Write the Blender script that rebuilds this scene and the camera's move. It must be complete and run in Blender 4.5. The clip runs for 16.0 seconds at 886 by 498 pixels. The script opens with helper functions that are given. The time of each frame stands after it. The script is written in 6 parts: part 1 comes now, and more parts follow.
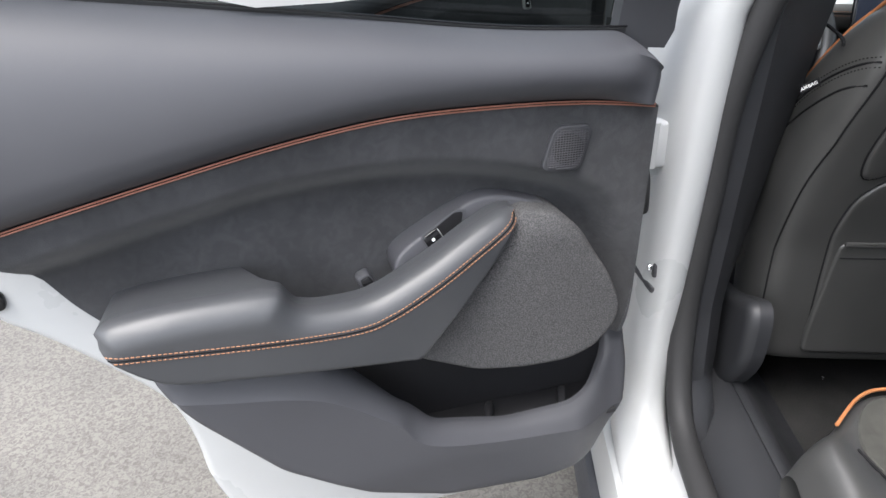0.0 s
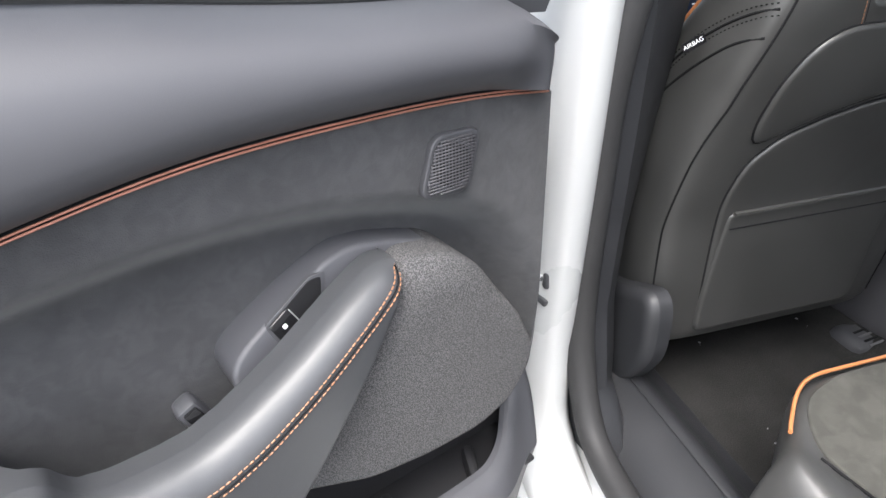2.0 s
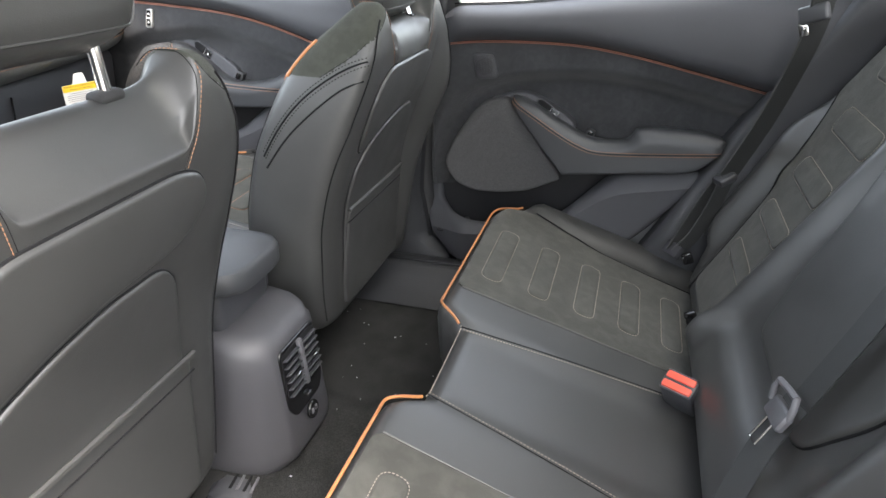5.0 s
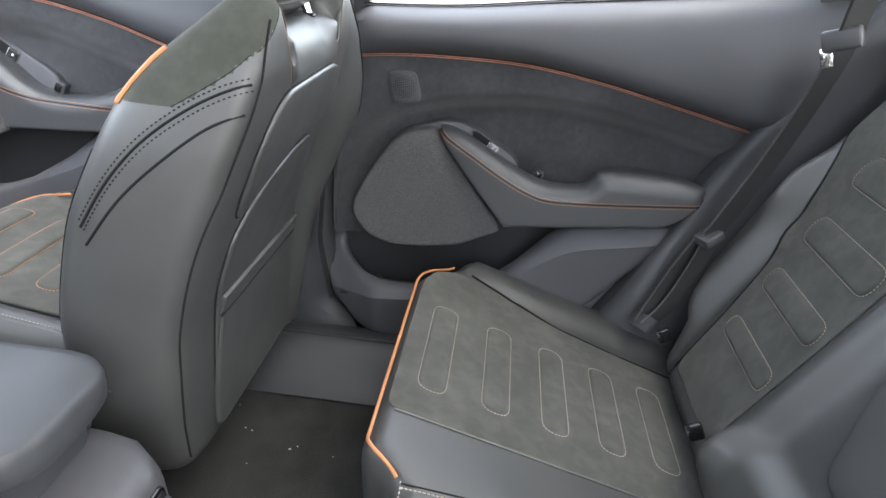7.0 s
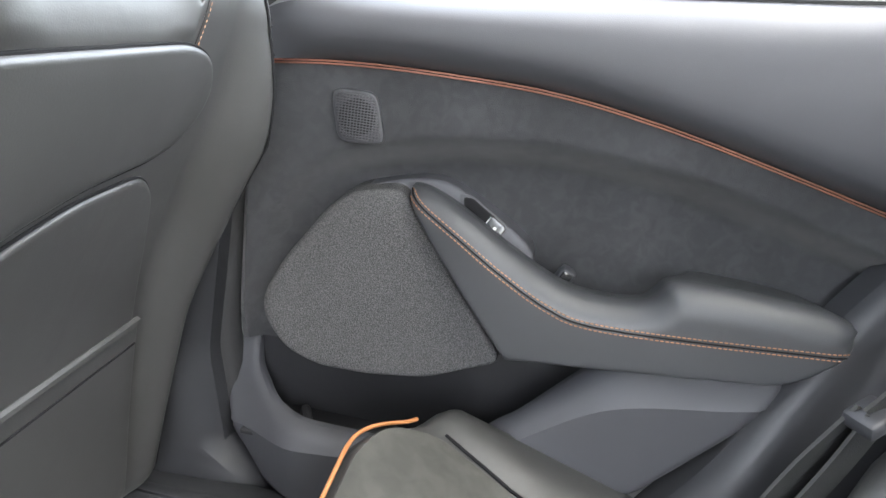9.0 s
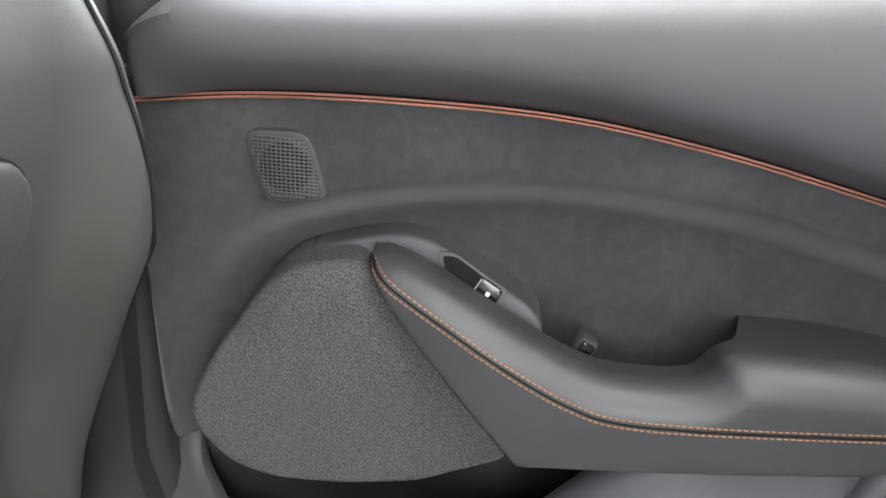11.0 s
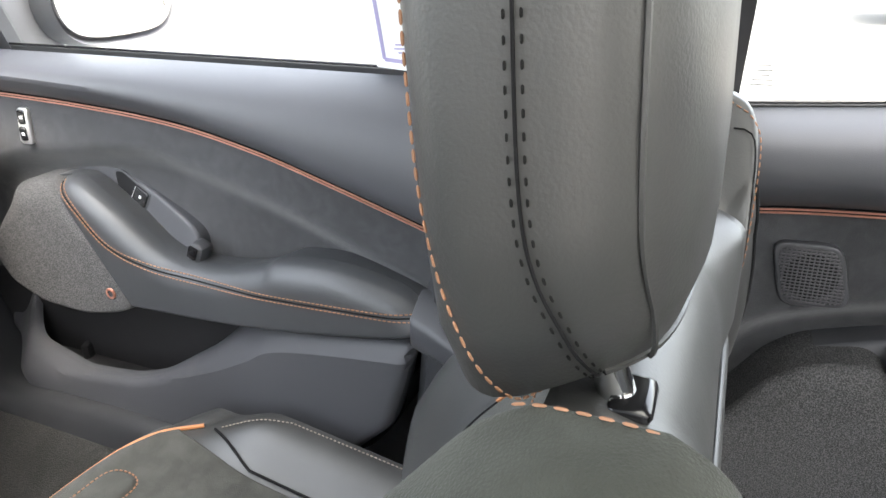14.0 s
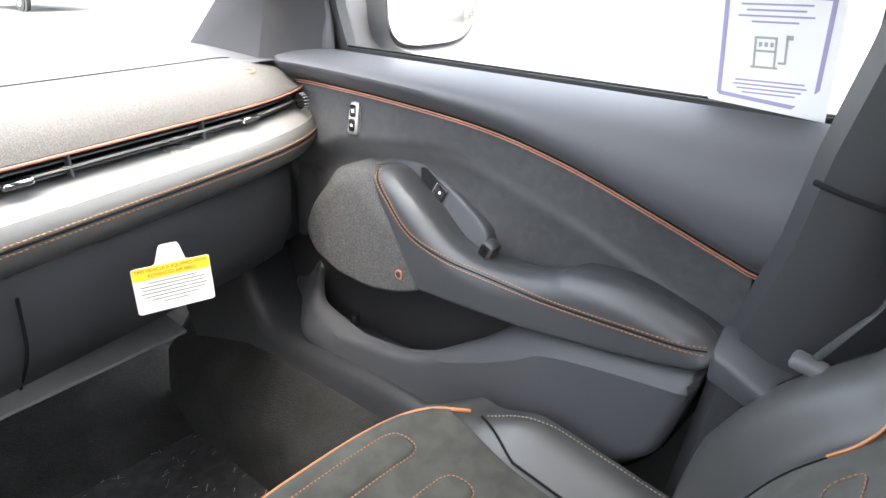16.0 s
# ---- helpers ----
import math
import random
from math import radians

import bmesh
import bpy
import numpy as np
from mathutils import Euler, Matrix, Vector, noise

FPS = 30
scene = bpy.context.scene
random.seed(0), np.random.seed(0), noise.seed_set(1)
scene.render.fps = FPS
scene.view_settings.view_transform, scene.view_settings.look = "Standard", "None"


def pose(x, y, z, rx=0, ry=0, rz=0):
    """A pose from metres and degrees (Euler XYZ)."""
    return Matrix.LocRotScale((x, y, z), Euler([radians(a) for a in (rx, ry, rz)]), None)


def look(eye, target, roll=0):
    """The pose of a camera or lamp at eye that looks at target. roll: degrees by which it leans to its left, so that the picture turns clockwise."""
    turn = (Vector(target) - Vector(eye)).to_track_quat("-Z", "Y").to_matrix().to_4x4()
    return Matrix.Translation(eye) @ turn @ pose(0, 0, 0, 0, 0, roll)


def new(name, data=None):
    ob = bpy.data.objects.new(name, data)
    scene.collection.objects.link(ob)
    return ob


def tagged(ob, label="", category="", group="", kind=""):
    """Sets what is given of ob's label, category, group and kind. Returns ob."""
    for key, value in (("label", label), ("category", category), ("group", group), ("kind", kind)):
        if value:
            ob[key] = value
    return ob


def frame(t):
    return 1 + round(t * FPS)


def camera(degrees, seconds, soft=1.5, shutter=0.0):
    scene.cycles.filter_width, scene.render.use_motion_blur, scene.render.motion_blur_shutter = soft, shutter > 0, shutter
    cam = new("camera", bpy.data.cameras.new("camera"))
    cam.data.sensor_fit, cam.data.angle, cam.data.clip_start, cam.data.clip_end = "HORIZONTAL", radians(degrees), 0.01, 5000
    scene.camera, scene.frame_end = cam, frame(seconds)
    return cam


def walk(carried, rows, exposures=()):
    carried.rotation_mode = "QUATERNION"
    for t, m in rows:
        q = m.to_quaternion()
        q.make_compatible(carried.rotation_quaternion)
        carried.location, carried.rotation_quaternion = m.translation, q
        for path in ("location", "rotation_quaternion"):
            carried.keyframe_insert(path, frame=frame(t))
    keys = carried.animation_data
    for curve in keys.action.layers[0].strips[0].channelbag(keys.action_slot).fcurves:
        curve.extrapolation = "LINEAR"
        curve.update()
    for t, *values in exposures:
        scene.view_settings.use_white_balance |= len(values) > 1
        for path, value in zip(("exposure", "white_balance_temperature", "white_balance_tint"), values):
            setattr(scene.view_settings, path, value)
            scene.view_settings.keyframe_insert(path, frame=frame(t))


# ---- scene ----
cam = camera(68.1, 16.0)
PATH = [
    (0.0, (-1.1027, -0.8101, 1.2419), (-1.1558, 0.0753, 0.7801), -0.62),
    (0.5, (-1.1055, -0.7832, 1.2367), (-1.1871, 0.1031, 0.7809), -1.47),
    (1.0, (-1.1434, -0.6938, 1.2229), (-1.1917, 0.1941, 0.7653), -1.19),
    (1.5, (-1.1816, -0.5964, 1.2232), (-1.1429, 0.2871, 0.7563), -1.77),
    (2.0, (-1.1494, -0.5468, 1.2058), (-0.9146, 0.2835, 0.7003), -1.50),
    (2.5, (-1.0921, -0.4927, 1.2154), (-0.6327, 0.2465, 0.7230), -0.78),
    (3.0, (-1.0454, -0.4543, 1.2365), (-0.4043, 0.1467, 0.7593), 1.25),
    (3.5, (-1.0210, -0.4324, 1.2531), (-0.2494, 0.0102, 0.7962), 1.16),
    (4.0, (-0.9912, -0.4029, 1.2685), (-0.1431, -0.0869, 0.8431), 1.81),
    (4.5, (-0.9523, -0.3827, 1.2596), (-0.0872, -0.1081, 0.8399), 2.11),
    (5.0, (-0.8193, -0.3711, 1.2553), (0.0475, -0.1251, 0.8216), 0.54),
    (5.2, (-0.7685, -0.3660, 1.2483), (0.1030, -0.1329, 0.8169), 1.20),
    (7.3, (-0.3933, -0.1966, 1.1967), (0.5114, -0.1800, 0.7709), 5.20),
    (7.5, (-0.3399, -0.1931, 1.1838), (0.5646, -0.2054, 0.7576), 5.66),
    (8.0, (-0.2113, -0.2172, 1.1424), (0.7060, -0.2394, 0.7447), 7.20),
    (8.5, (-0.0878, -0.2131, 1.1090), (0.8491, -0.1459, 0.7660), 8.30),
    (8.7, (-0.0469, -0.2165, 1.0897), (0.8929, -0.1194, 0.7623), 8.84),
    (10.8, (0.2349, -0.1781, 1.1397), (1.1404, -0.1864, 0.7156), 4.06),
    (11.0, (0.2351, -0.1734, 1.1448), (1.1398, -0.1489, 0.7196), 4.61),
    (11.5, (0.2207, -0.1413, 1.1642), (1.1141, -0.0818, 0.7189), 5.00),
    (12.0, (0.2001, -0.0956, 1.1865), (1.0823, 0.0125, 0.7281), 5.85),
    (12.5, (0.1803, -0.0533, 1.2134), (1.0618, 0.1047, 0.7685), 3.79),
    (13.0, (0.1743, -0.0142, 1.2292), (1.0376, 0.2235, 0.7841), 1.18),
    (13.5, (0.1725, 0.0218, 1.2285), (1.0378, 0.3067, 0.8160), -1.17),
    (14.0, (0.1565, 0.0514, 1.2362), (0.9852, 0.4214, 0.8162), -2.25),
    (14.5, (0.1358, 0.0779, 1.2414), (0.9441, 0.4833, 0.8143), -1.68),
    (15.0, (0.1091, 0.1007, 1.2494), (0.8767, 0.5841, 0.8286), -1.28),
    (15.5, (0.0926, 0.1143, 1.2531), (0.8382, 0.6371, 0.8398), -0.78),
    (16.0, (0.0688, 0.1425, 1.2508), (0.7608, 0.7460, 0.8547), -0.03),
]
EXPOSURES = [(0.0, 2.15, 6400, 10), (1.0, 2.15, 6350, 10), (1.5, 2.35, 6400, 10), (2.0, 2.65, 6500, 10), (2.5, 3.1, 6500, 10), (3.5, 3.75, 6550, 10), (4.0, 4.35, 6550, 10),
             (4.5, 4.1, 6700, 10), (5.0, 3.9, 6900, 10), (7.5, 4.7, 6700, 10), (8.0, 5.0, 6700, 10), (8.5, 5.0, 6750, 10), (11.0, 4.9, 7200, 10), (11.5, 4.7, 7350, 10),
             (12.0, 4.65, 7450, 10), (13.0, 4.35, 7400, 10), (13.5, 4.25, 7150, 10), (14.0, 4.2, 7000, 10), (15.0, 4.15, 6900, 10), (16.0, 4.15, 6900, 10)]
walk(cam, [(t, look(eye, target, roll)) for t, eye, target, roll in PATH], EXPOSURES)

# ---- daylight ----
world = bpy.data.worlds.new("sky")
scene.world = world
world.use_nodes = True
wn = world.node_tree
sky = wn.nodes.new("ShaderNodeTexSky")
sky.sky_type, sky.sun_disc = "NISHITA", False
sky.sun_elevation, sky.sun_rotation = radians(64), radians(215)
sky.dust_density, sky.air_density = 4.0, 1.0
wn.nodes["Background"].inputs["Strength"].default_value = 0.15
haze = wn.nodes.new("ShaderNodeHueSaturation")
haze.inputs["Saturation"].default_value = 0.5
wn.links.new(sky.outputs[0], haze.inputs["Color"])
wn.links.new(haze.outputs[0], wn.nodes["Background"].inputs[0])
sun = new("sun", bpy.data.lights.new("sun", "SUN"))
sun.data.energy, sun.data.angle, sun.data.color = 0.55, radians(40), (0.98, 0.99, 1.0)
sun.matrix_world = look((-2.4, -3.4, 8.5), (0, 0, 0))


# ---- materials ----
def material(name, base, rough, metal=0.0, spots=None, spot_scale=40, spot_mix=0.3, grain=0.0, grain_scale=400,
             coat=0.0, sheen=0.0, wear=0.06, wear_scale=6, spec=0.5, swirl=0.0, dent=0.0, dent_scale=14):
    """A surface with large soft wear, small colour spots and fine relief."""
    m = bpy.data.materials.new(name)
    m.use_nodes = True
    n, k = m.node_tree.nodes, m.node_tree.links
    b = n["Principled BSDF"]
    b.inputs["Metallic"].default_value = metal
    b.inputs["Coat Weight"].default_value = coat
    b.inputs["Sheen Weight"].default_value = sheen
    b.inputs["Specular IOR Level"].default_value = spec
    tc = n.new("ShaderNodeTexCoord")
    big = n.new("ShaderNodeTexNoise")
    big.inputs["Scale"].default_value, big.inputs["Detail"].default_value = wear_scale, 5
    k.new(tc.outputs["Object"], big.inputs["Vector"])
    ramp = n.new("ShaderNodeMapRange")
    ramp.inputs["From Min"].default_value, ramp.inputs["From Max"].default_value = 0.3, 0.7
    ramp.inputs["To Min"].default_value, ramp.inputs["To Max"].default_value = 1 - wear, 1 + wear
    k.new(big.outputs["Fac"], ramp.inputs["Value"])
    col = n.new("ShaderNodeMix")
    col.data_type = "RGBA"
    col.inputs["A"].default_value = (*base, 1)
    col.inputs["B"].default_value = (*(spots or base), 1)
    small = n.new("ShaderNodeTexNoise")
    small.inputs["Scale"].default_value, small.inputs["Detail"].default_value = spot_scale, 4
    small.inputs["Distortion"].default_value = swirl
    k.new(tc.outputs["Object"], small.inputs["Vector"])
    cut = n.new("ShaderNodeMapRange")
    cut.inputs["From Min"].default_value, cut.inputs["From Max"].default_value = 0.42, 0.62
    cut.inputs["To Max"].default_value = spot_mix
    k.new(small.outputs["Fac"], cut.inputs["Value"])
    k.new(cut.outputs[0], col.inputs["Factor"])
    mul = n.new("ShaderNodeVectorMath")
    mul.operation = "SCALE"
    k.new(col.outputs["Result"], mul.inputs[0])
    k.new(ramp.outputs[0], mul.inputs["Scale"])
    k.new(mul.outputs[0], b.inputs["Base Color"])
    rr = n.new("ShaderNodeMapRange")
    rr.inputs["From Min"].default_value, rr.inputs["From Max"].default_value = 0.3, 0.7
    rr.inputs["To Min"].default_value, rr.inputs["To Max"].default_value = max(rough - 0.06, 0.02), min(rough + 0.06, 1)
    k.new(big.outputs["Fac"], rr.inputs["Value"])
    k.new(rr.outputs[0], b.inputs["Roughness"])
    if grain:
        g = n.new("ShaderNodeTexNoise")
        g.inputs["Scale"].default_value, g.inputs["Detail"].default_value = grain_scale, 2
        k.new(tc.outputs["Object"], g.inputs["Vector"])
        bump = n.new("ShaderNodeBump")
        bump.inputs["Strength"].default_value, bump.inputs["Distance"].default_value = grain, 0.002
        k.new(g.outputs["Fac"], bump.inputs["Height"])
        k.new(bump.outputs[0], b.inputs["Normal"])
        if dent:
            soft = n.new("ShaderNodeTexNoise")
            soft.inputs["Scale"].default_value, soft.inputs["Detail"].default_value = dent_scale, 3
            soft.inputs["Distortion"].default_value = 0.6
            k.new(tc.outputs["Object"], soft.inputs["Vector"])
            wave = n.new("ShaderNodeBump")
            wave.inputs["Strength"].default_value, wave.inputs["Distance"].default_value = dent, 0.02
            k.new(soft.outputs["Fac"], wave.inputs["Height"])
            k.new(wave.outputs[0], bump.inputs["Normal"])
    return m


VINYL = material("slate_vinyl", (0.058, 0.059, 0.066), 0.55, grain=0.07, grain_scale=1200, spec=0.45)
# lighter version of the soft pad: windscreen light is put into its colour
LITPAD = material("dash_leather", (0.105, 0.105, 0.101), 0.45, grain=0.12, grain_scale=900)
PAD = material("soft_pad", (0.046, 0.048, 0.052), 0.46, grain=0.10, grain_scale=1000, dent=0.05, spec=0.55)
LEATHER = material("black_leather", (0.042, 0.042, 0.041), 0.43, grain=0.07, grain_scale=850, wear=0.09, wear_scale=11, dent=0.045, dent_scale=9, spec=0.7)
SUEDE = material("grey_suede", (0.042, 0.043, 0.046), 0.95, spots=(0.080, 0.080, 0.083), spot_scale=60, spot_mix=0.22, swirl=0.8,
                 grain=0.45, grain_scale=1100, sheen=0.2, wear=0.20, wear_scale=9, spec=0.15, dent=0.04, dent_scale=30)
SEATSUEDE = material("olive_suede", (0.054, 0.054, 0.048), 0.95, spots=(0.076, 0.075, 0.067), spot_scale=42,
                     spot_mix=0.6, swirl=0.4, grain=0.3, grain_scale=1000, sheen=0.1, wear=0.18, wear_scale=12, spec=0.15, dent=0.08, dent_scale=22)
# greener suede, also darkened in colour to offset strong roof light on the shoulders
SHADEDSUEDE = material("dark_olive_suede", (0.039, 0.041, 0.035), 0.9, spots=(0.052, 0.055, 0.047), spot_scale=60,
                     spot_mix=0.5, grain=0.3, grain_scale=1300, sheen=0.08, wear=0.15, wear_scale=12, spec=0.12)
FABRIC = material("speckled_fabric", (0.048, 0.048, 0.050), 0.9, spots=(0.145, 0.143, 0.143), spot_scale=850, spot_mix=0.85,
                  grain=0.9, grain_scale=700, spec=0.2)
DASHCLOTH = material("dash_cloth", (0.068, 0.065, 0.062), 0.9, spots=(0.125, 0.119, 0.114), spot_scale=900, spot_mix=0.8,
                     grain=0.6, grain_scale=700, spec=0.2)
CONSOLE = material("console_plastic", (0.062, 0.061, 0.067), 0.5, grain=0.12, grain_scale=1300)
PLASTIC = material("dark_plastic", (0.046, 0.047, 0.052), 0.5, grain=0.1, grain_scale=1400)
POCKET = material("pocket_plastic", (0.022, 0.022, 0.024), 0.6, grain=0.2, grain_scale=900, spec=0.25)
GREYPLASTIC = material("grey_plastic", (0.105, 0.104, 0.112), 0.45, grain=0.08, grain_scale=1200)
GLOSS = material("gloss_black", (0.01, 0.01, 0.011), 0.15)
SILLPLASTIC = material("sill_plastic", (0.024, 0.025, 0.028), 0.5, grain=0.12, grain_scale=900, wear=0.1, wear_scale=12)
RUBBER = material("rubber_seal", (0.030, 0.030, 0.031), 0.6, grain=0.1, grain_scale=300, spec=0.3)
CARPET = material("black_carpet", (0.022, 0.022, 0.022), 1.0, spots=(0.047, 0.046, 0.044), spot_scale=500, spot_mix=0.6,
                  grain=1.0, grain_scale=600, wear=0.25, wear_scale=14, spec=0.1)
MAT = material("ribbed_mat", (0.018, 0.018, 0.020), 0.5, spots=(0.10, 0.10, 0.11), spot_scale=45, spot_mix=0.25, grain=0.5,
               grain_scale=300, wear=0.3, wear_scale=20)
PAINT = material("white_paint", (0.47, 0.48, 0.48), 0.3, coat=0.6, wear=0.02)
COPPER = material("copper_trim", (0.42, 0.19, 0.135), 0.45, metal=0.45)
PIPING = material("orange_piping", (0.42, 0.17, 0.066), 0.5, wear=0.1)
THREAD = material("copper_thread", (0.29, 0.145, 0.080), 0.7)
PALETHREAD = material("pale_thread", (0.28, 0.24, 0.20), 0.7)
BLACKTHREAD = material("black_thread", (0.012, 0.012, 0.012), 0.8, spec=0.1)
SEAM = material("seam", (0.012, 0.012, 0.013), 0.8, spec=0.1)
CHROME = material("chrome", (0.8, 0.8, 0.8), 0.12, metal=1.0)
SATIN = material("satin_silver", (0.62, 0.62, 0.61), 0.32, metal=0.75)
RED = material("red_plastic", (0.75, 0.10, 0.06), 0.4)
WEB = material("belt_webbing", (0.032, 0.033, 0.033), 0.5, grain=0.25, grain_scale=700)
BOARD = material("board_grey", (0.30, 0.30, 0.305), 0.6, grain=0.1, grain_scale=500)
PAPER = material("paper", (0.62, 0.61, 0.59), 0.7)
PAPERGREY = material("scuff_grey", (0.38, 0.38, 0.40), 0.8)
YELLOW = material("yellow_paper", (0.80, 0.52, 0.03), 0.6)
INK = material("ink", (0.03, 0.03, 0.035), 0.7)
PURPLE = material("purple_ink", (0.36, 0.33, 0.53), 0.6)
WHITEINK = material("white_ink", (0.75, 0.75, 0.75), 0.6)
TYRE = material("tyre", (0.02, 0.02, 0.02), 0.85)
HEADLINER = material("headliner", (0.42, 0.41, 0.40), 0.95, grain=0.3, grain_scale=600)
CONCRETE = material("concrete", (0.142, 0.133, 0.118), 0.9, spots=(0.068, 0.063, 0.056), spot_scale=85, spot_mix=0.75, grain=1.0,
                    grain_scale=70, wear=0.14, wear_scale=3.0, swirl=1.2)


def glass(name, tint):
    m = bpy.data.materials.new(name)
    m.use_nodes = True
    n, k = m.node_tree.nodes, m.node_tree.links
    n.remove(n["Principled BSDF"])
    t, g, x = n.new("ShaderNodeBsdfTransparent"), n.new("ShaderNodeBsdfGlossy"), n.new("ShaderNodeMixShader")
    t.inputs["Color"].default_value = (*tint, 1)
    g.inputs["Roughness"].default_value = 0.02
    x.inputs[0].default_value = 0.05
    k.new(t.outputs[0], x.inputs[1])
    k.new(g.outputs[0], x.inputs[2])
    k.new(x.outputs[0], n["Material Output"].inputs["Surface"])
    return m


GLASS = glass("window_glass", (0.92, 0.95, 0.94))
TINTED = glass("tinted_glass", (0.30, 0.34, 0.33))
ROOFGLASS = glass("roof_glass", (0.32, 0.33, 0.33))
BLUEGLOW = bpy.data.materials.new("screen_glow")
BLUEGLOW.use_nodes = True
BLUEGLOW.node_tree.nodes["Principled BSDF"].inputs["Base Color"].default_value = (0.004, 0.008, 0.02, 1)
BLUEGLOW.node_tree.nodes["Principled BSDF"].inputs["Emission Color"].default_value = (0.02, 0.045, 0.11, 1)
BLUEGLOW.node_tree.nodes["Principled BSDF"].inputs["Emission Strength"].default_value = 0.02
BLUEMARK = material("blue_symbol", (0.03, 0.16, 0.55), 0.4)
MIRROR = material("mirror_glass", (0.9, 0.9, 0.9), 0.03, metal=1.0, wear=0.0)

# ---- tools ----
ORIGIN = {}


def thing(name, at, label, category, group="", kind="", turn=None):
    """An Empty at the thing's base; its parts are given in world places of the thing at rest."""
    ob = new(name)
    ob.empty_display_size = 0.1
    ORIGIN[ob.name] = Vector(at)
    ob.matrix_world = turn if turn else Matrix.Translation(at)
    return tagged(ob, label, category, group, kind)


def part(name, geo, mat, parent, label="", kind="", angle=45):
    """Links vertices and faces, in world places, as one mesh under a thing or part."""
    verts, faces = geo
    o = ORIGIN[parent.name] if parent else Vector((0, 0, 0))
    verts = np.asarray(verts, float).reshape(-1, 3) - np.array(o)
    me = bpy.data.meshes.new(name)
    me.from_pydata(verts.tolist(), [], [list(map(int, f)) for f in faces])
    me.validate()
    me.materials.append(mat)
    me.shade_smooth()
    me.set_sharp_from_angle(angle=radians(angle))
    ob = new(name, me)
    if parent:
        ob.parent = parent
        ORIGIN[ob.name] = o
    return tagged(ob, label, "", "", kind)


def setting(name, geo, mat, label, angle=45, category="structure"):
    """A piece of the setting."""
    ob = part(name, geo, mat, None, angle=angle)
    ORIGIN[ob.name] = Vector((0, 0, 0))
    return tagged(ob, label, category, kind="structure")


def join(*geos):
    v, f, base = [], [], 0
    for a, b in geos:
        a = np.asarray(a, float).reshape(-1, 3)
        v.append(a)
        f += [[int(i) + base for i in q] for q in b]
        base += len(a)
    return np.vstack(v), f


def flip(geo, s):
    """Mirrors a right-hand geometry to the left where s is -1."""
    v, f = np.array(geo[0], float).reshape(-1, 3), geo[1]
    if s > 0:
        return v, f
    v[:, 0] *= -1
    return v, [list(q)[::-1] for q in f]


def spline(pts, step=0.01, closed=False):
    """A smooth curve through points, at even steps."""
    p = np.asarray(pts, float)
    n = len(p)
    out = []
    last = n if closed else n - 1
    for i in range(last):
        if closed:
            a, b, c, d = p[(i - 1) % n], p[i], p[(i + 1) % n], p[(i + 2) % n]
        else:
            b, c = p[i], p[i + 1]
            a = p[i - 1] if i else 2 * b - c
            d = p[i + 2] if i + 2 < n else 2 * c - b
        for t in np.linspace(0, 1, 12, endpoint=False):
            out.append(0.5 * (2 * b + (c - a) * t + (2 * a - 5 * b + 4 * c - d) * t * t + (3 * b - a - 3 * c + d) * t ** 3))
    out.append(p[0] if closed else p[-1])
    return even(np.array(out), step, closed)


def even(p, step, closed=False):
    d = np.r_[0, np.cumsum(np.linalg.norm(np.diff(p, axis=0), axis=1))]
    k = max(int(round(d[-1] / step)), 2)
    s = np.linspace(0, d[-1], k + 1)
    q = np.stack([np.interp(s, d, p[:, j]) for j in range(p.shape[1])], 1)
    return q[:-1] if closed else q


def rounded(pts, r, step=0.006):
    """A polygon with its corners rounded."""
    p = np.asarray(pts, float)
    n, out = len(p), []
    for i in range(n):
        a, b, c = p[i - 1], p[i], p[(i + 1) % n]
        ra = min(r, 0.45 * np.linalg.norm(a - b))
        rc = min(r, 0.45 * np.linalg.norm(c - b))
        u, w = b + (a - b) / np.linalg.norm(a - b) * ra, b + (c - b) / np.linalg.norm(c - b) * rc
        for t in np.linspace(0, 1, 7):
            out.append((1 - t) ** 2 * u + 2 * t * (1 - t) * b + t * t * w)
    out.append(out[0])
    return even(np.array(out), step, True)


def edge_distance(q, poly):
    a, b = poly, np.roll(poly, -1, 0)
    ab = b - a
    t = np.clip(((q[:, None] - a[None]) * ab[None]).sum(2) / np.maximum((ab ** 2).sum(1), 1e-12)[None], 0, 1)
    return np.linalg.norm(q[:, None] - (a[None] + t[..., None] * ab[None]), axis=2).min(1)


def inside(q, poly):
    a, b = poly, np.roll(poly, -1, 0)
    x, y = q[:, :1], q[:, 1:]
    c = ((a[None, :, 1] > y) != (b[None, :, 1] > y)) & (
        x < (b[None, :, 0] - a[None, :, 0]) * (y - a[None, :, 1]) / (b[None, :, 1] - a[None, :, 1] + 1e-12) + a[None, :, 0])
    return c.sum(1) % 2 == 1


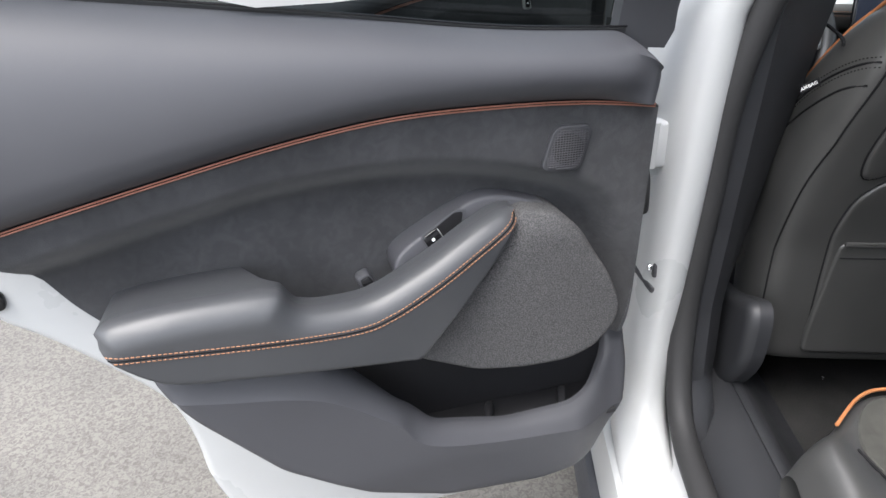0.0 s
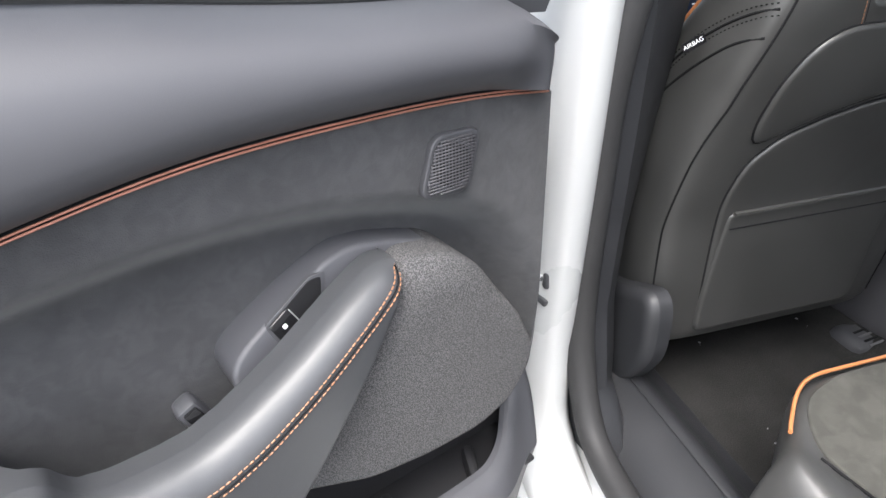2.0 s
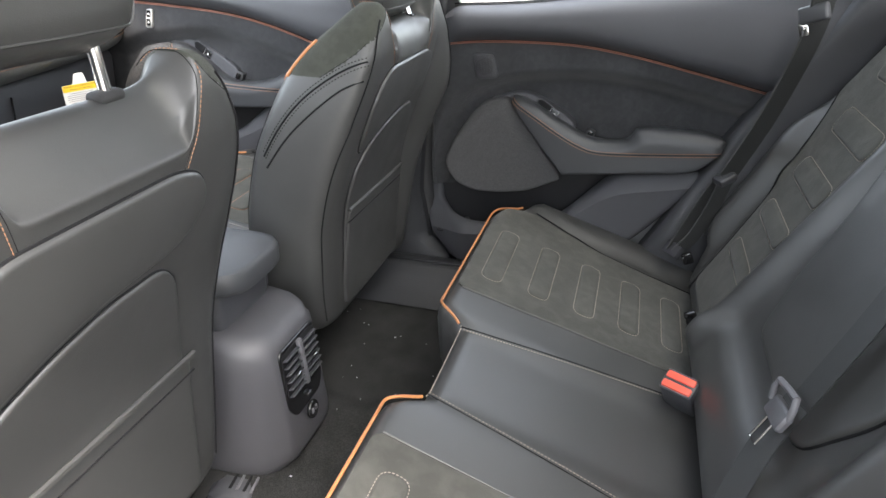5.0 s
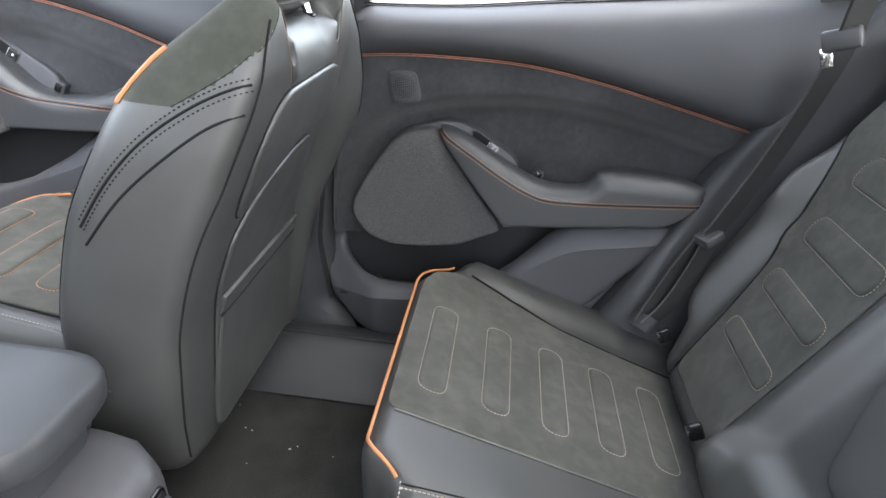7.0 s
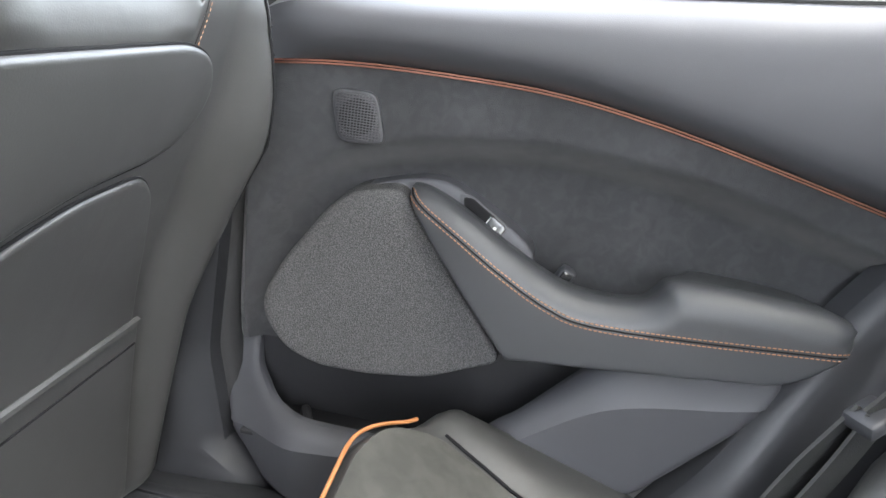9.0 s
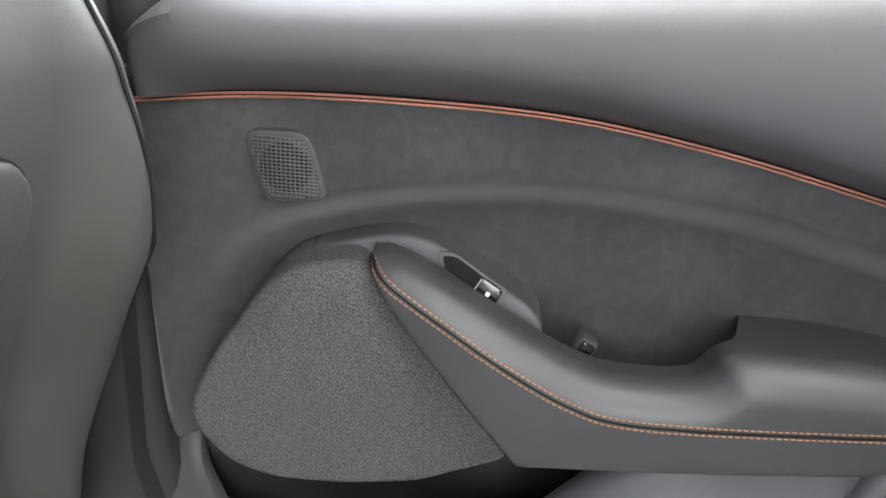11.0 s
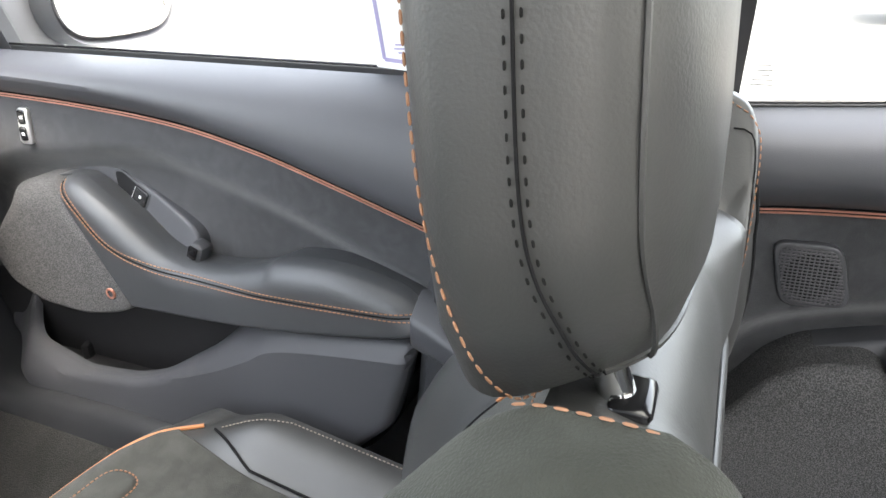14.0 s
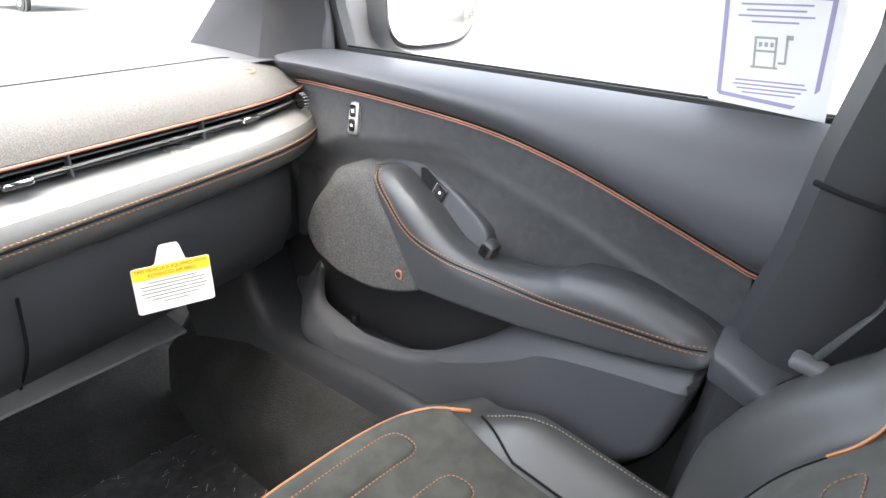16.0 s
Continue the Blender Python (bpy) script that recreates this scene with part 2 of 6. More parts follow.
def patch(outline, place, thick=0.01, r=0.006, back=0.0, step=0.012, wall=True, crease=None):
    """A raised panel: an outline in the plane, filled, with a rounded edge and a wall behind it. place(u, v, off) lays it in space."""
    from mathutils.geometry import delaunay_2d_cdt
    poly = np.asarray(outline, float)
    area = 0.5 * np.sum(poly[:, 0] * np.roll(poly[:, 1], -1) - np.roll(poly[:, 0], -1) * poly[:, 1])
    if area < 0:
        poly = poly[::-1]
    t = np.roll(poly, -1, 0) - np.roll(poly, 1, 0)
    t /= np.maximum(np.linalg.norm(t, axis=1, keepdims=True), 1e-9)
    inward = np.stack([-t[:, 1], t[:, 0]], 1)
    extra = []
    for k in (0.12, 0.35, 0.65, 1.0):
        q = poly + inward * r * k
        extra.append(q[edge_distance(q, poly) > r * k * 0.93])
    lo, hi = poly.min(0), poly.max(0)
    g = np.stack(np.meshgrid(np.arange(lo[0], hi[0], step), np.arange(lo[1], hi[1], step)), -1).reshape(-1, 2)
    extra.append(g[edge_distance(g, poly) > r + step * 0.5])
    e = np.vstack(extra)
    if crease is not None:
        c = crease[inside(crease, poly)]
        c = c[edge_distance(c, poly) > 0.002]
        e = np.vstack([e[np.linalg.norm(e[:, None] - c[None], axis=2).min(1) > 0.0075], c])
    e = e[inside(e, poly)]
    pts = [Vector(p) for p in np.vstack([poly, e])]
    n = len(poly)
    vs, _, fs, _, _, _ = delaunay_2d_cdt(pts, [], [list(range(n))], 1, 1e-6)
    uv = np.array([tuple(v) for v in vs])
    d = np.minimum(edge_distance(uv, poly) / r, 1)
    off = thick - r * (1 - np.sqrt(np.maximum(1 - (1 - d) ** 2, 0)))
    v = place(uv[:, 0], uv[:, 1], off)
    faces = [list(f) for f in fs]
    if wall:
        base = len(v)
        v = np.vstack([v, place(poly[:, 0], poly[:, 1], np.full(n, thick - r)), place(poly[:, 0], poly[:, 1], np.full(n, back))])
        faces += [[base + n + i, base + n + (i + 1) % n, base + (i + 1) % n, base + i] for i in range(n)]
    return v, faces


def grid(rows):
    """Quads over an array of shape (rows, columns, 3)."""
    a = np.asarray(rows, float)
    m, n = a.shape[:2]
    return a.reshape(-1, 3), [[i * n + j, i * n + j + 1, (i + 1) * n + j + 1, (i + 1) * n + j]
                              for i in range(m - 1) for j in range(n - 1)]


def loft(rings, caps=True):
    """Closed rings of equal count, skinned."""
    a = np.asarray(rings, float)
    m, n = a.shape[:2]
    f = [[i * n + j, i * n + (j + 1) % n, (i + 1) * n + (j + 1) % n, (i + 1) * n + j] for i in range(m - 1) for j in range(n)]
    if caps:
        f += [list(range(n))[::-1], [(m - 1) * n + j for j in range(n)]]
    return a.reshape(-1, 3), f


def tube(p, r, n=6, closed=False):
    p = np.asarray(p, float)
    if closed:
        t = np.roll(p, -1, 0) - np.roll(p, 1, 0)
    else:
        t = np.gradient(p, axis=0)
    t /= np.maximum(np.linalg.norm(t, axis=1, keepdims=True), 1e-9)
    ref = np.array([0.31, 0.52, 0.79])
    a = np.cross(t, ref)
    a /= np.maximum(np.linalg.norm(a, axis=1, keepdims=True), 1e-9)
    b = np.cross(t, a)
    rings = [p + r * (np.cos(w) * a + np.sin(w) * b) for w in np.linspace(0, 2 * math.pi, n, endpoint=False)]
    rings = np.stack(rings, 1)
    if closed:
        rings = np.concatenate([rings, rings[:1]])
    return loft(rings, not closed)


def stitches(p, long=0.0045, gap=0.002, r=0.0007, closed=False):
    """A row of thread stitches along a curve."""
    q = even(np.vstack([p, p[:1]]) if closed else np.asarray(p, float), long + gap)
    out = []
    for a, b in zip(q[:-1], q[1:]):
        d = (b - a) * long / (long + gap)
        v, f = tube(np.array([a, a + d * 0.18, a + d * 0.82, a + d]), r, 5)
        mid = np.repeat(np.array([a, a + d * 0.18, a + d * 0.82, a + d]), 5, 0)
        out.append((mid + (v - mid) * np.repeat([0.35, 1, 1, 0.35], 5)[:, None], f))
    return join(*out)


def rbox(c, size, r=0.004, rot=None, seg=2):
    """A box with rounded edges."""
    bm = bmesh.new()
    bmesh.ops.create_cube(bm, size=1)
    for v in bm.verts:
        v.co = Vector((v.co.x * size[0], v.co.y * size[1], v.co.z * size[2]))
    if r:
        bmesh.ops.bevel(bm, geom=bm.edges[:], offset=min(r, 0.49 * min(size)), segments=seg, affect="EDGES", profile=0.5)
    m = Matrix.Translation(c) @ (Euler([radians(a) for a in rot]).to_matrix().to_4x4() if rot else Matrix())
    v = [tuple(m @ w.co) for w in bm.verts]
    bm.verts.index_update()
    f = [[w.index for w in g.verts] for g in bm.faces]
    bm.free()
    return np.array(v), f


def disc(c, r, depth, axis=(1, 0, 0), n=24, inner=0.0):
    """A round plate, or a ring, along an axis."""
    ax = Vector(axis).normalized()
    q = ax.to_track_quat("Z", "Y").to_matrix()
    prof = [(inner, 0), (r * 0.94, 0), (r, depth * 0.25), (r, depth * 0.75), (r * 0.94, depth), (inner, depth)]
    rings = [[np.array(Vector(c) + q @ Vector((a * math.cos(w), a * math.sin(w), h))) for w in np.linspace(0, 2 * math.pi, n, endpoint=False)]
             for a, h in ((max(a, 1e-4), h) for a, h in prof)]
    return loft(rings, False)


def smooth(x):
    x = np.clip(x, 0, 1)
    return x * x * (3 - 2 * x)


def curve_at(pts):
    """A smooth function through points (a, b), a rising or falling."""
    p = np.array(sorted(pts))
    q = spline(p, 0.01)
    return lambda a: np.interp(a, q[:, 0], q[:, 1])




# ---- doors ----
def face_off(outline, r, thick, q):
    """How far the face of a patch stands out at places q."""
    d = np.minimum(edge_distance(np.asarray(q, float), np.asarray(outline, float)) / r, 1)
    return thick - r * (1 - np.sqrt(np.maximum(1 - (1 - d) ** 2, 0)))


REAR = dict(
    hinge=(0.863, 0.161), x=0.725, scoop_x=0.768, front=0.108, rear=-0.688,
    trim=[(0.11, 1.014), (0.0, 1.028), (-0.11, 1.033), (-0.24, 1.031), (-0.36, 1.015), (-0.49, 0.988), (-0.66, 0.949), (-0.80, 0.915)],
    sill=[(0.12, 1.100), (-0.1, 1.112), (-0.29, 1.135), (-0.5, 1.160), (-0.75, 1.190)],
    scoop=[(0.108, 0.640), (0.092, 0.70), (0.078, 0.790), (0.055, 0.855), (0.0, 0.915), (-0.11, 0.952), (-0.24, 0.968), (-0.37, 0.962), (-0.47, 0.944), (-0.66, 0.900)],
    low=[(0.11, 0.66), (0.05, 0.66), (0.0, 0.70), (-0.04, 0.74), (-0.1, 0.79), (-0.3, 0.765), (-0.5, 0.785), (-0.575, 0.79), (-0.613, 0.823), (-0.644, 0.871), (-0.676, 0.920), (-0.690, 0.938)],
    pod=[(-0.093, 0.907), (-0.04, 0.895), (-0.012, 0.872), (0.03, 0.808), (0.056, 0.752), (0.052, 0.722), (0.022, 0.686), (-0.02, 0.672),
         (-0.085, 0.674), (-0.152, 0.685), (-0.238, 0.725), (-0.162, 0.817)],
    pod_x=0.695,
    arm=[(-0.102, 0.907), (-0.115, 0.913), (-0.135, 0.910), (-0.170, 0.896), (-0.231, 0.864), (-0.290, 0.839), (-0.336, 0.835), (-0.371, 0.840),
         (-0.385, 0.853), (-0.397, 0.867), (-0.450, 0.870), (-0.520, 0.868), (-0.572, 0.860), (-0.582, 0.845), (-0.560, 0.815), (-0.518, 0.786),
         (-0.446, 0.775), (-0.341, 0.762), (-0.262, 0.752), (-0.241, 0.7485), (-0.232, 0.754), (-0.178, 0.813), (-0.129, 0.869)], crown=14,
    arm_x=[(-0.09, 0.690), (-0.2, 0.664), (-0.35, 0.652), (-0.6, 0.648)],
    stitch=[(-0.104, 0.908), (-0.122, 0.896), (-0.166, 0.873), (-0.22, 0.843), (-0.272, 0.819), (-0.318, 0.810), (-0.42, 0.816), (-0.575, 0.830)],
    plate=[(0.004, 0.83), (-0.010, 0.864), (-0.036, 0.893), (-0.104, 0.914), (-0.140, 0.916), (-0.18, 0.898), (-0.243, 0.862), (-0.256, 0.842),
           (-0.24, 0.80), (-0.1, 0.80)],
    plate_x=0.735, switch=(-0.196, 0.876), slope=29.0, handle=(-0.285, 0.822),
    lower=[(0.122, 0.662), (0.118, 0.60), (0.098, 0.53), (0.045, 0.478), (-0.05, 0.462), (-0.2, 0.478), (-0.313, 0.523), (-0.42, 0.600),
           (-0.507, 0.704), (-0.548, 0.770), (-0.53, 0.785), (-0.446, 0.769), (-0.368, 0.757), (-0.33, 0.728), (-0.27, 0.665), (-0.215, 0.610), (-0.11, 0.588),
           (-0.015, 0.586), (0.04, 0.592), (0.078, 0.618), (0.086, 0.662)],
    lower_x=0.672, crease=[(0.1, 0.55), (-0.2, 0.585), (-0.273, 0.644), (-0.364, 0.706), (-0.486, 0.733), (-0.56, 0.75)],
    panel=[(0.112, 1.02), (0.108, 0.90), (0.124, 0.66), (0.118, 0.60), (0.095, 0.53), (0.04, 0.475), (-0.05, 0.46), (-0.2, 0.475), (-0.313, 0.52), (-0.42, 0.597),
           (-0.507, 0.70), (-0.56, 0.785), (-0.600, 0.823), (-0.633, 0.871), (-0.665, 0.92), (-0.70, 1.02), (-0.74, 1.12), (-0.6, 1.13), (-0.2, 1.09), (0.05, 1.07)],
    shell=[(0.118, 1.08), (0.130, 0.70), (0.125, 0.45), (0.10, 0.35), (-0.1, 0.335), (-0.38, 0.34), (-0.485, 0.38), (-0.528, 0.491), (-0.533, 0.569), (-0.549, 0.636), (-0.574, 0.674), (-0.618, 0.721), (-0.671, 0.776), (-0.723, 0.815),
           (-0.745, 0.875), (-0.80, 0.95), (-0.83, 1.10), (-0.80, 1.14), (-0.3, 1.09)],
    window=[(0.045, 1.09), (-0.3, 1.12), (-0.72, 1.17), (-0.70, 1.23), (-0.60, 1.38), (-0.4, 1.46), (0.03, 1.50)],
    frame=[(0.125, 1.075), (0.042, 1.085), (-0.3, 1.115), (-0.77, 1.17), (-0.75, 1.24), (-0.63, 1.42), (-0.4, 1.50), (0.02, 1.545), (0.12, 1.54)],
)
FRONT = dict(
    hinge=(0.863, 1.10), x=0.690, scoop_x=0.716, front=1.06, rear=0.292,
    trim=[(1.06, 1.090), (0.99, 1.091), (0.933, 1.091), (0.768, 1.083), (0.616, 1.069), (0.504, 1.046), (0.40, 1.014), (0.29, 0.977)],
    sill=[(1.05, 1.136), (0.91, 1.134), (0.54, 1.126), (0.2, 1.118)],
    scoop=[(0.99, 0.96), (0.902, 1.004), (0.803, 1.018), (0.677, 1.029), (0.587, 1.01), (0.505, 0.986), (0.43, 0.958), (0.329, 0.916), (0.28, 0.90)],
    low=[(1.0, 0.83), (0.9, 0.90), (0.75, 0.90), (0.5, 0.89), (0.28, 0.90)],
    pod=[(0.808, 0.992), (0.863, 0.985), (0.883, 0.973), (0.922, 0.923), (0.952, 0.869), (0.935, 0.834), (0.880, 0.810), (0.802, 0.806), (0.737, 0.820), (0.699, 0.837),
         (0.744, 0.908)],
    pod_x=0.660,
    arm=[(0.799, 0.990), (0.783, 0.996), (0.758, 0.991), (0.709, 0.963), (0.650, 0.923), (0.603, 0.911), (0.543, 0.914), (0.494, 0.926), (0.470, 0.936), (0.400, 0.939),
         (0.331, 0.924), (0.305, 0.909), (0.303, 0.893), (0.317, 0.879), (0.380, 0.868), (0.467, 0.858), (0.546, 0.851), (0.676, 0.844), (0.694, 0.843), (0.703, 0.850),
         (0.744, 0.912)], crown=12,
    arm_x=[(0.80, 0.662), (0.7, 0.650), (0.5, 0.645), (0.3, 0.650)],
    stitch=[(0.790, 0.990), (0.757, 0.961), (0.715, 0.925), (0.660, 0.907), (0.608, 0.900), (0.507, 0.899), (0.399, 0.900), (0.310, 0.901)],
    plate=[(0.90, 0.93), (0.86, 0.978), (0.80, 0.999), (0.750, 1.001), (0.678, 0.969), (0.621, 0.936), (0.614, 0.915), (0.63, 0.88), (0.8, 0.88)],
    plate_x=0.690, switch=(0.712, 0.969), slope=27.0, handle=(0.605, 0.910),
    lower=[(1.085, 0.85), (1.085, 0.70), (0.98, 0.65), (0.77, 0.635), (0.55, 0.66), (0.41, 0.69), (0.344, 0.755), (0.322, 0.82), (0.309, 0.874), (0.380, 0.866), (0.467, 0.856),
           (0.535, 0.846), (0.601, 0.791), (0.682, 0.742), (0.740, 0.722), (0.840, 0.709), (0.952, 0.718), (1.000, 0.749), (1.006, 0.85)],
    lower_x=0.650, crease=[(1.05, 0.66), (0.70, 0.735), (0.608, 0.764), (0.535, 0.799), (0.495, 0.822), (0.421, 0.836), (0.319, 0.847), (0.28, 0.85)],
    panel=[(1.12, 1.10), (1.10, 0.70), (0.95, 0.64), (0.77, 0.63), (0.55, 0.66), (0.395, 0.70), (0.33, 0.775), (0.30, 0.9), (0.272, 1.0), (0.258, 1.10), (0.6, 1.11)],
    shell=[(1.06, 1.10), (1.07, 0.5), (1.0, 0.36), (0.3, 0.34), (0.20, 0.42), (0.19, 0.7), (0.20, 1.08)],
    window=[(0.934, 1.100), (0.25, 1.092), (0.23, 1.50), (0.50, 1.47), (0.86, 1.275), (0.932, 1.220)],
    frame=[(1.06, 1.095), (0.20, 1.085), (0.17, 1.545), (0.53, 1.53), (0.92, 1.31), (1.00, 1.24)],
)


def door(name, D, s, turn, label, group, pane):
    """A car door with its inner trim, in places of the closed right-hand door; s = -1 makes the left-hand one."""
    hx, hy = D["hinge"]
    top = thing(name, (s * hx, hy, 0), label, "car door", group, turn=turn)
    zt, zsill, zs, low = (curve_at(D[k]) for k in ("trim", "sill", "scoop", "low"))
    x0, x1 = D["x"], D["scoop_x"]
    y0, y1 = D["rear"], D["front"]

    def add(n, geo, mat, parent=top, lab="", **kw):
        return part(n, flip(geo, s), mat, parent, lab, **kw)

    # outer shell and glass
    add("shell", patch(rounded(D["shell"], 0.05, 0.012), lambda u, v, o: np.stack([0.812 - o + 0 * u, u, v], 1), 0.012, 0.012, -0.085, 0.03), PAINT,
        lab="white painted door shell")
    lean = lambda z: 0.775 - 0.30 * np.maximum(z - 1.12, 0)
    lay = lambda u, v, o: np.stack([lean(v) - o, u, v], 1)
    fr = rounded(D["frame"], 0.02, 0.012)
    wi = rounded(D["window"], 0.015, 0.012)
    n = 120
    c = wi.mean(0)
    order = np.linspace(-math.pi, math.pi, n, endpoint=False)

    def polar(p):
        d = p - c
        a, rad = np.arctan2(d[:, 1], d[:, 0]), np.linalg.norm(d, axis=1)
        k = np.argsort(a)
        rad = np.interp(order, np.r_[a[k] - 2 * math.pi, a[k], a[k] + 2 * math.pi], np.tile(rad[k], 3))
        return c + np.stack([np.cos(order), np.sin(order)], 1) * rad[:, None]

    a, b = polar(fr), polar(wi)
    rings = [lay(a[:, 0], a[:, 1], -0.05 + 0 * order), lay(a[:, 0], a[:, 1], 0.012 + 0 * order), lay(b[:, 0], b[:, 1], 0.014 + 0 * order),
             lay(b[:, 0], b[:, 1], -0.004 + 0 * order)]
    add("window_frame", loft(rings, False), PLASTIC, lab="black window frame")
    pa = add("pane", patch(wi, lambda u, v, o: lay(u, v, o - 0.006), 0.002, 0.001, -0.002, 0.06), pane, lab="side window glass")
    pa.visible_shadow = False
    if D is REAR:
        la = add("door_latch", patch(rounded([(-0.71 - 0.02, 0.841 - 0.013), (-0.71 - 0.02, 0.841 + 0.013), (-0.71 + 0.013, 0.841 + 0.012), (-0.71 + 0.013, 0.841 - 0.014)], 0.010, 0.003), lambda u, v, o: np.stack([0.7995 - o + 0 * u, u, v], 1),
                 0.006, 0.003, -0.004, 0.006), GLOSS, lab="black door latch")
        add("latch_claw", rbox((0.7930, -0.71 - 0.004, 0.841), (0.004, 0.016, 0.009), 0.002), SATIN, la)
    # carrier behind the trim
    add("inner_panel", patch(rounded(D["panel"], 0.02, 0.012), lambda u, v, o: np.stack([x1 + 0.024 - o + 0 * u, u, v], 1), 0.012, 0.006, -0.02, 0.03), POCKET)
    # upper roll
    def roll_row(h, dx, z):
        """A line along the roll at height h (0 at the strip, 1 at the sill), rounded over at its front end."""
        end = y1 - 0.021 - np.interp(h, [0, 0.25, 0.55, 1.0, 1.1], [0.004, 0.001, 0.0, 0.004, 0.006])
        ys = np.r_[np.linspace(y0 - (0.10 if D is REAR else 0.04), end - 0.05, 84), np.linspace(end - 0.05, end, 17)[1:]]
        t = np.clip((ys - end + 0.016) / 0.016, 0, 1)
        zz = z(ys, 0.030 * np.clip((ys - end + 0.055) / 0.055, 0, 1) ** 2.2)
        w = smooth((ys - end + 0.075) / 0.07) * (h < 0.7)
        dx = dx * (1 - w) - 0.013 * w
        p = np.stack([x0 + dx + 0.016 * (1 - np.sqrt(np.maximum(1 - t * t, 0))), ys, zz], 1)
        return np.vstack([p, p[-1:] + (0.06, 0, 0)])

    prof = [(0, 0.004), (0.10, -0.001), (0.30, -0.009), (0.6, -0.018), (1.0, -0.0260)]
    prof2 = [(0.12, -0.0290), (0.3, -0.0300), (0.5, -0.0262), (0.65, -0.0185), (0.78, -0.0065), (0.88, 0.0085), (0.95, 0.025), (1.0, 0.043), (1.03, 0.07)]
    rows = [roll_row(0.25 * f, dx, lambda y, d: zt(y) + 0.0032 + f * 0.0228) for f, dx in prof]
    for f, dx in prof2:
        rows.append(roll_row(0.25 + 0.75 * f, dx, lambda y, d: zt(y) + 0.026 + (zsill(y) - d + 0.002 - zt(y) - 0.026) * f - (0.03 if f > 1 else 0)))
    ys = np.linspace(y0 - (0.10 if D is REAR else 0.04), y1 - 0.055, 96)
    add("upper_roll", grid(rows), VINYL, lab="smooth slate grey vinyl upper trim")
    add("sill_strip", tube(np.stack([0.764 + 0 * ys, ys, zsill(ys) + 0.000], 1), 0.0055), RUBBER)
    add("sill_lip", tube(np.stack([0.757 + 0 * ys, ys, zsill(ys) + 0.005], 1), 0.0015), GLOSS)
    # suede insert, hollowed behind the armrest
    bowl = spline(D["scoop"], 0.01)
    bowl = np.vstack([bowl, [(bowl[-1][0] - 0.3, bowl[-1][1]), (bowl[-1][0] - 0.3, 0.3), (bowl[0][0], 0.3)]])
    ys = np.linspace(y0, y1, 110)
    rows = []
    for f in np.linspace(0, 1, 42):
        z = (zt(ys) - 0.0030) * (1 - f) + low(ys) * f
        q = np.stack([ys, z], 1)
        sc = smooth(np.where(inside(q, bowl), 1, -1) * edge_distance(q, bowl) / 0.045 + 0.35)
        rows.append(np.stack([x0 + 0.004 + (x1 - x0) * sc + 0.03 * smooth((ys - (y1 - 0.012)) / 0.012), ys, z], 1)[::-1])
    add("suede_insert", grid(rows), SUEDE, lab="brushed charcoal suede door insert")
    # copper strips
    ys = np.linspace(y0 - 0.005, y1 - 0.022, 90)
    def bar(x, dz, r):
        return loft([[(x + r * math.sin(a), y, z + dz + r * math.cos(a)) for a in np.linspace(0, 2 * math.pi, 8, endpoint=False)] for y, z in zip(ys, zt(ys))])

    add("trim_channel", bar(x0 + 0.0045, 0.0, 0.0032), SEAM)
    for dz in (0.0015, -0.0015):
        add("trim_strip", bar(x0 + 0.0006, dz, 0.0010), COPPER, lab="thin copper trim strip")
    # switch plate
    pl = rounded(D["plate"], 0.02, 0.008)
    px = D["plate_x"]
    sp = add("switch_plate", patch(pl, lambda u, v, o: np.stack([px - o + 0.25 * (v - 0.88), u, v], 1), 0.0, 0.004, -0.05, 0.008), VINYL)
    sy, sz = D["switch"]
    ca, sa = math.cos(radians(D["slope"])), math.sin(radians(D["slope"]))

    def on_plate(pts):
        p = np.asarray(pts, float)
        return np.stack([sy + p[:, 0] * ca - p[:, 1] * sa, sz + p[:, 0] * sa + p[:, 1] * ca], 1)

    lp = lambda u, v, o: np.stack([px - o + 0.25 * (v - 0.88), u, v], 1)
    cup = rounded(on_plate([(-0.020, -0.0115), (-0.018, 0.0115), (0.036, 0.0125), (0.050, 0.005), (0.034, -0.0115)]), 0.004, 0.003)
    cu = add("switch_cup", patch(cup, lp, 0.0008, 0.0006, -0.004, 0.006), PLASTIC, sp)
    add("recess", patch(rounded(on_plate([(0.004, -0.0095), (0.004, 0.0095), (0.034, 0.0105), (0.044, 0.005), (0.031, -0.0095)]), 0.003, 0.003), lp, 0.0012, 0.0003, 0.0, 0.008), SEAM, cu)
    add("switch", patch(rounded(on_plate([(-0.017, -0.0095), (-0.016, 0.0095), (0.006, 0.0095), (0.006, -0.0095)]), 0.002, 0.002), lp, 0.0030, 0.0012, 0.0, 0.005), GLOSS, cu,
        "black window switch")
    add("icon", patch(rounded(on_plate([(-0.008, -0.002), (-0.008, 0.002), (-0.004, 0.002), (-0.004, -0.002)]), 0.0008, 0.001), lp, 0.0033, 0.0002, 0.002, 0.003), WHITEINK, cu)
    add("chrome_tip", patch(rounded(on_plate([(0.0050, -0.008), (0.0050, 0.008), (0.0060, 0.008), (0.0060, -0.008)]), 0.0003, 0.001), lp, 0.0034, 0.0004, 0.002, 0.002), SATIN, cu)
    # speaker
    pod = rounded(D["pod"], 0.016, 0.006)
    podx = D["pod_x"]
    # a chamfer along the upper edge
    def pod_place(u, v, o):
        d = edge_distance(np.stack([u, v], 1), pod)
        t = np.clip(1 - d / 0.022, 0, 1) * smooth((v - pod[:, 1].mean() - 0.02) / 0.05)
        return np.stack([podx - o + 0.012 * t, u, v], 1)
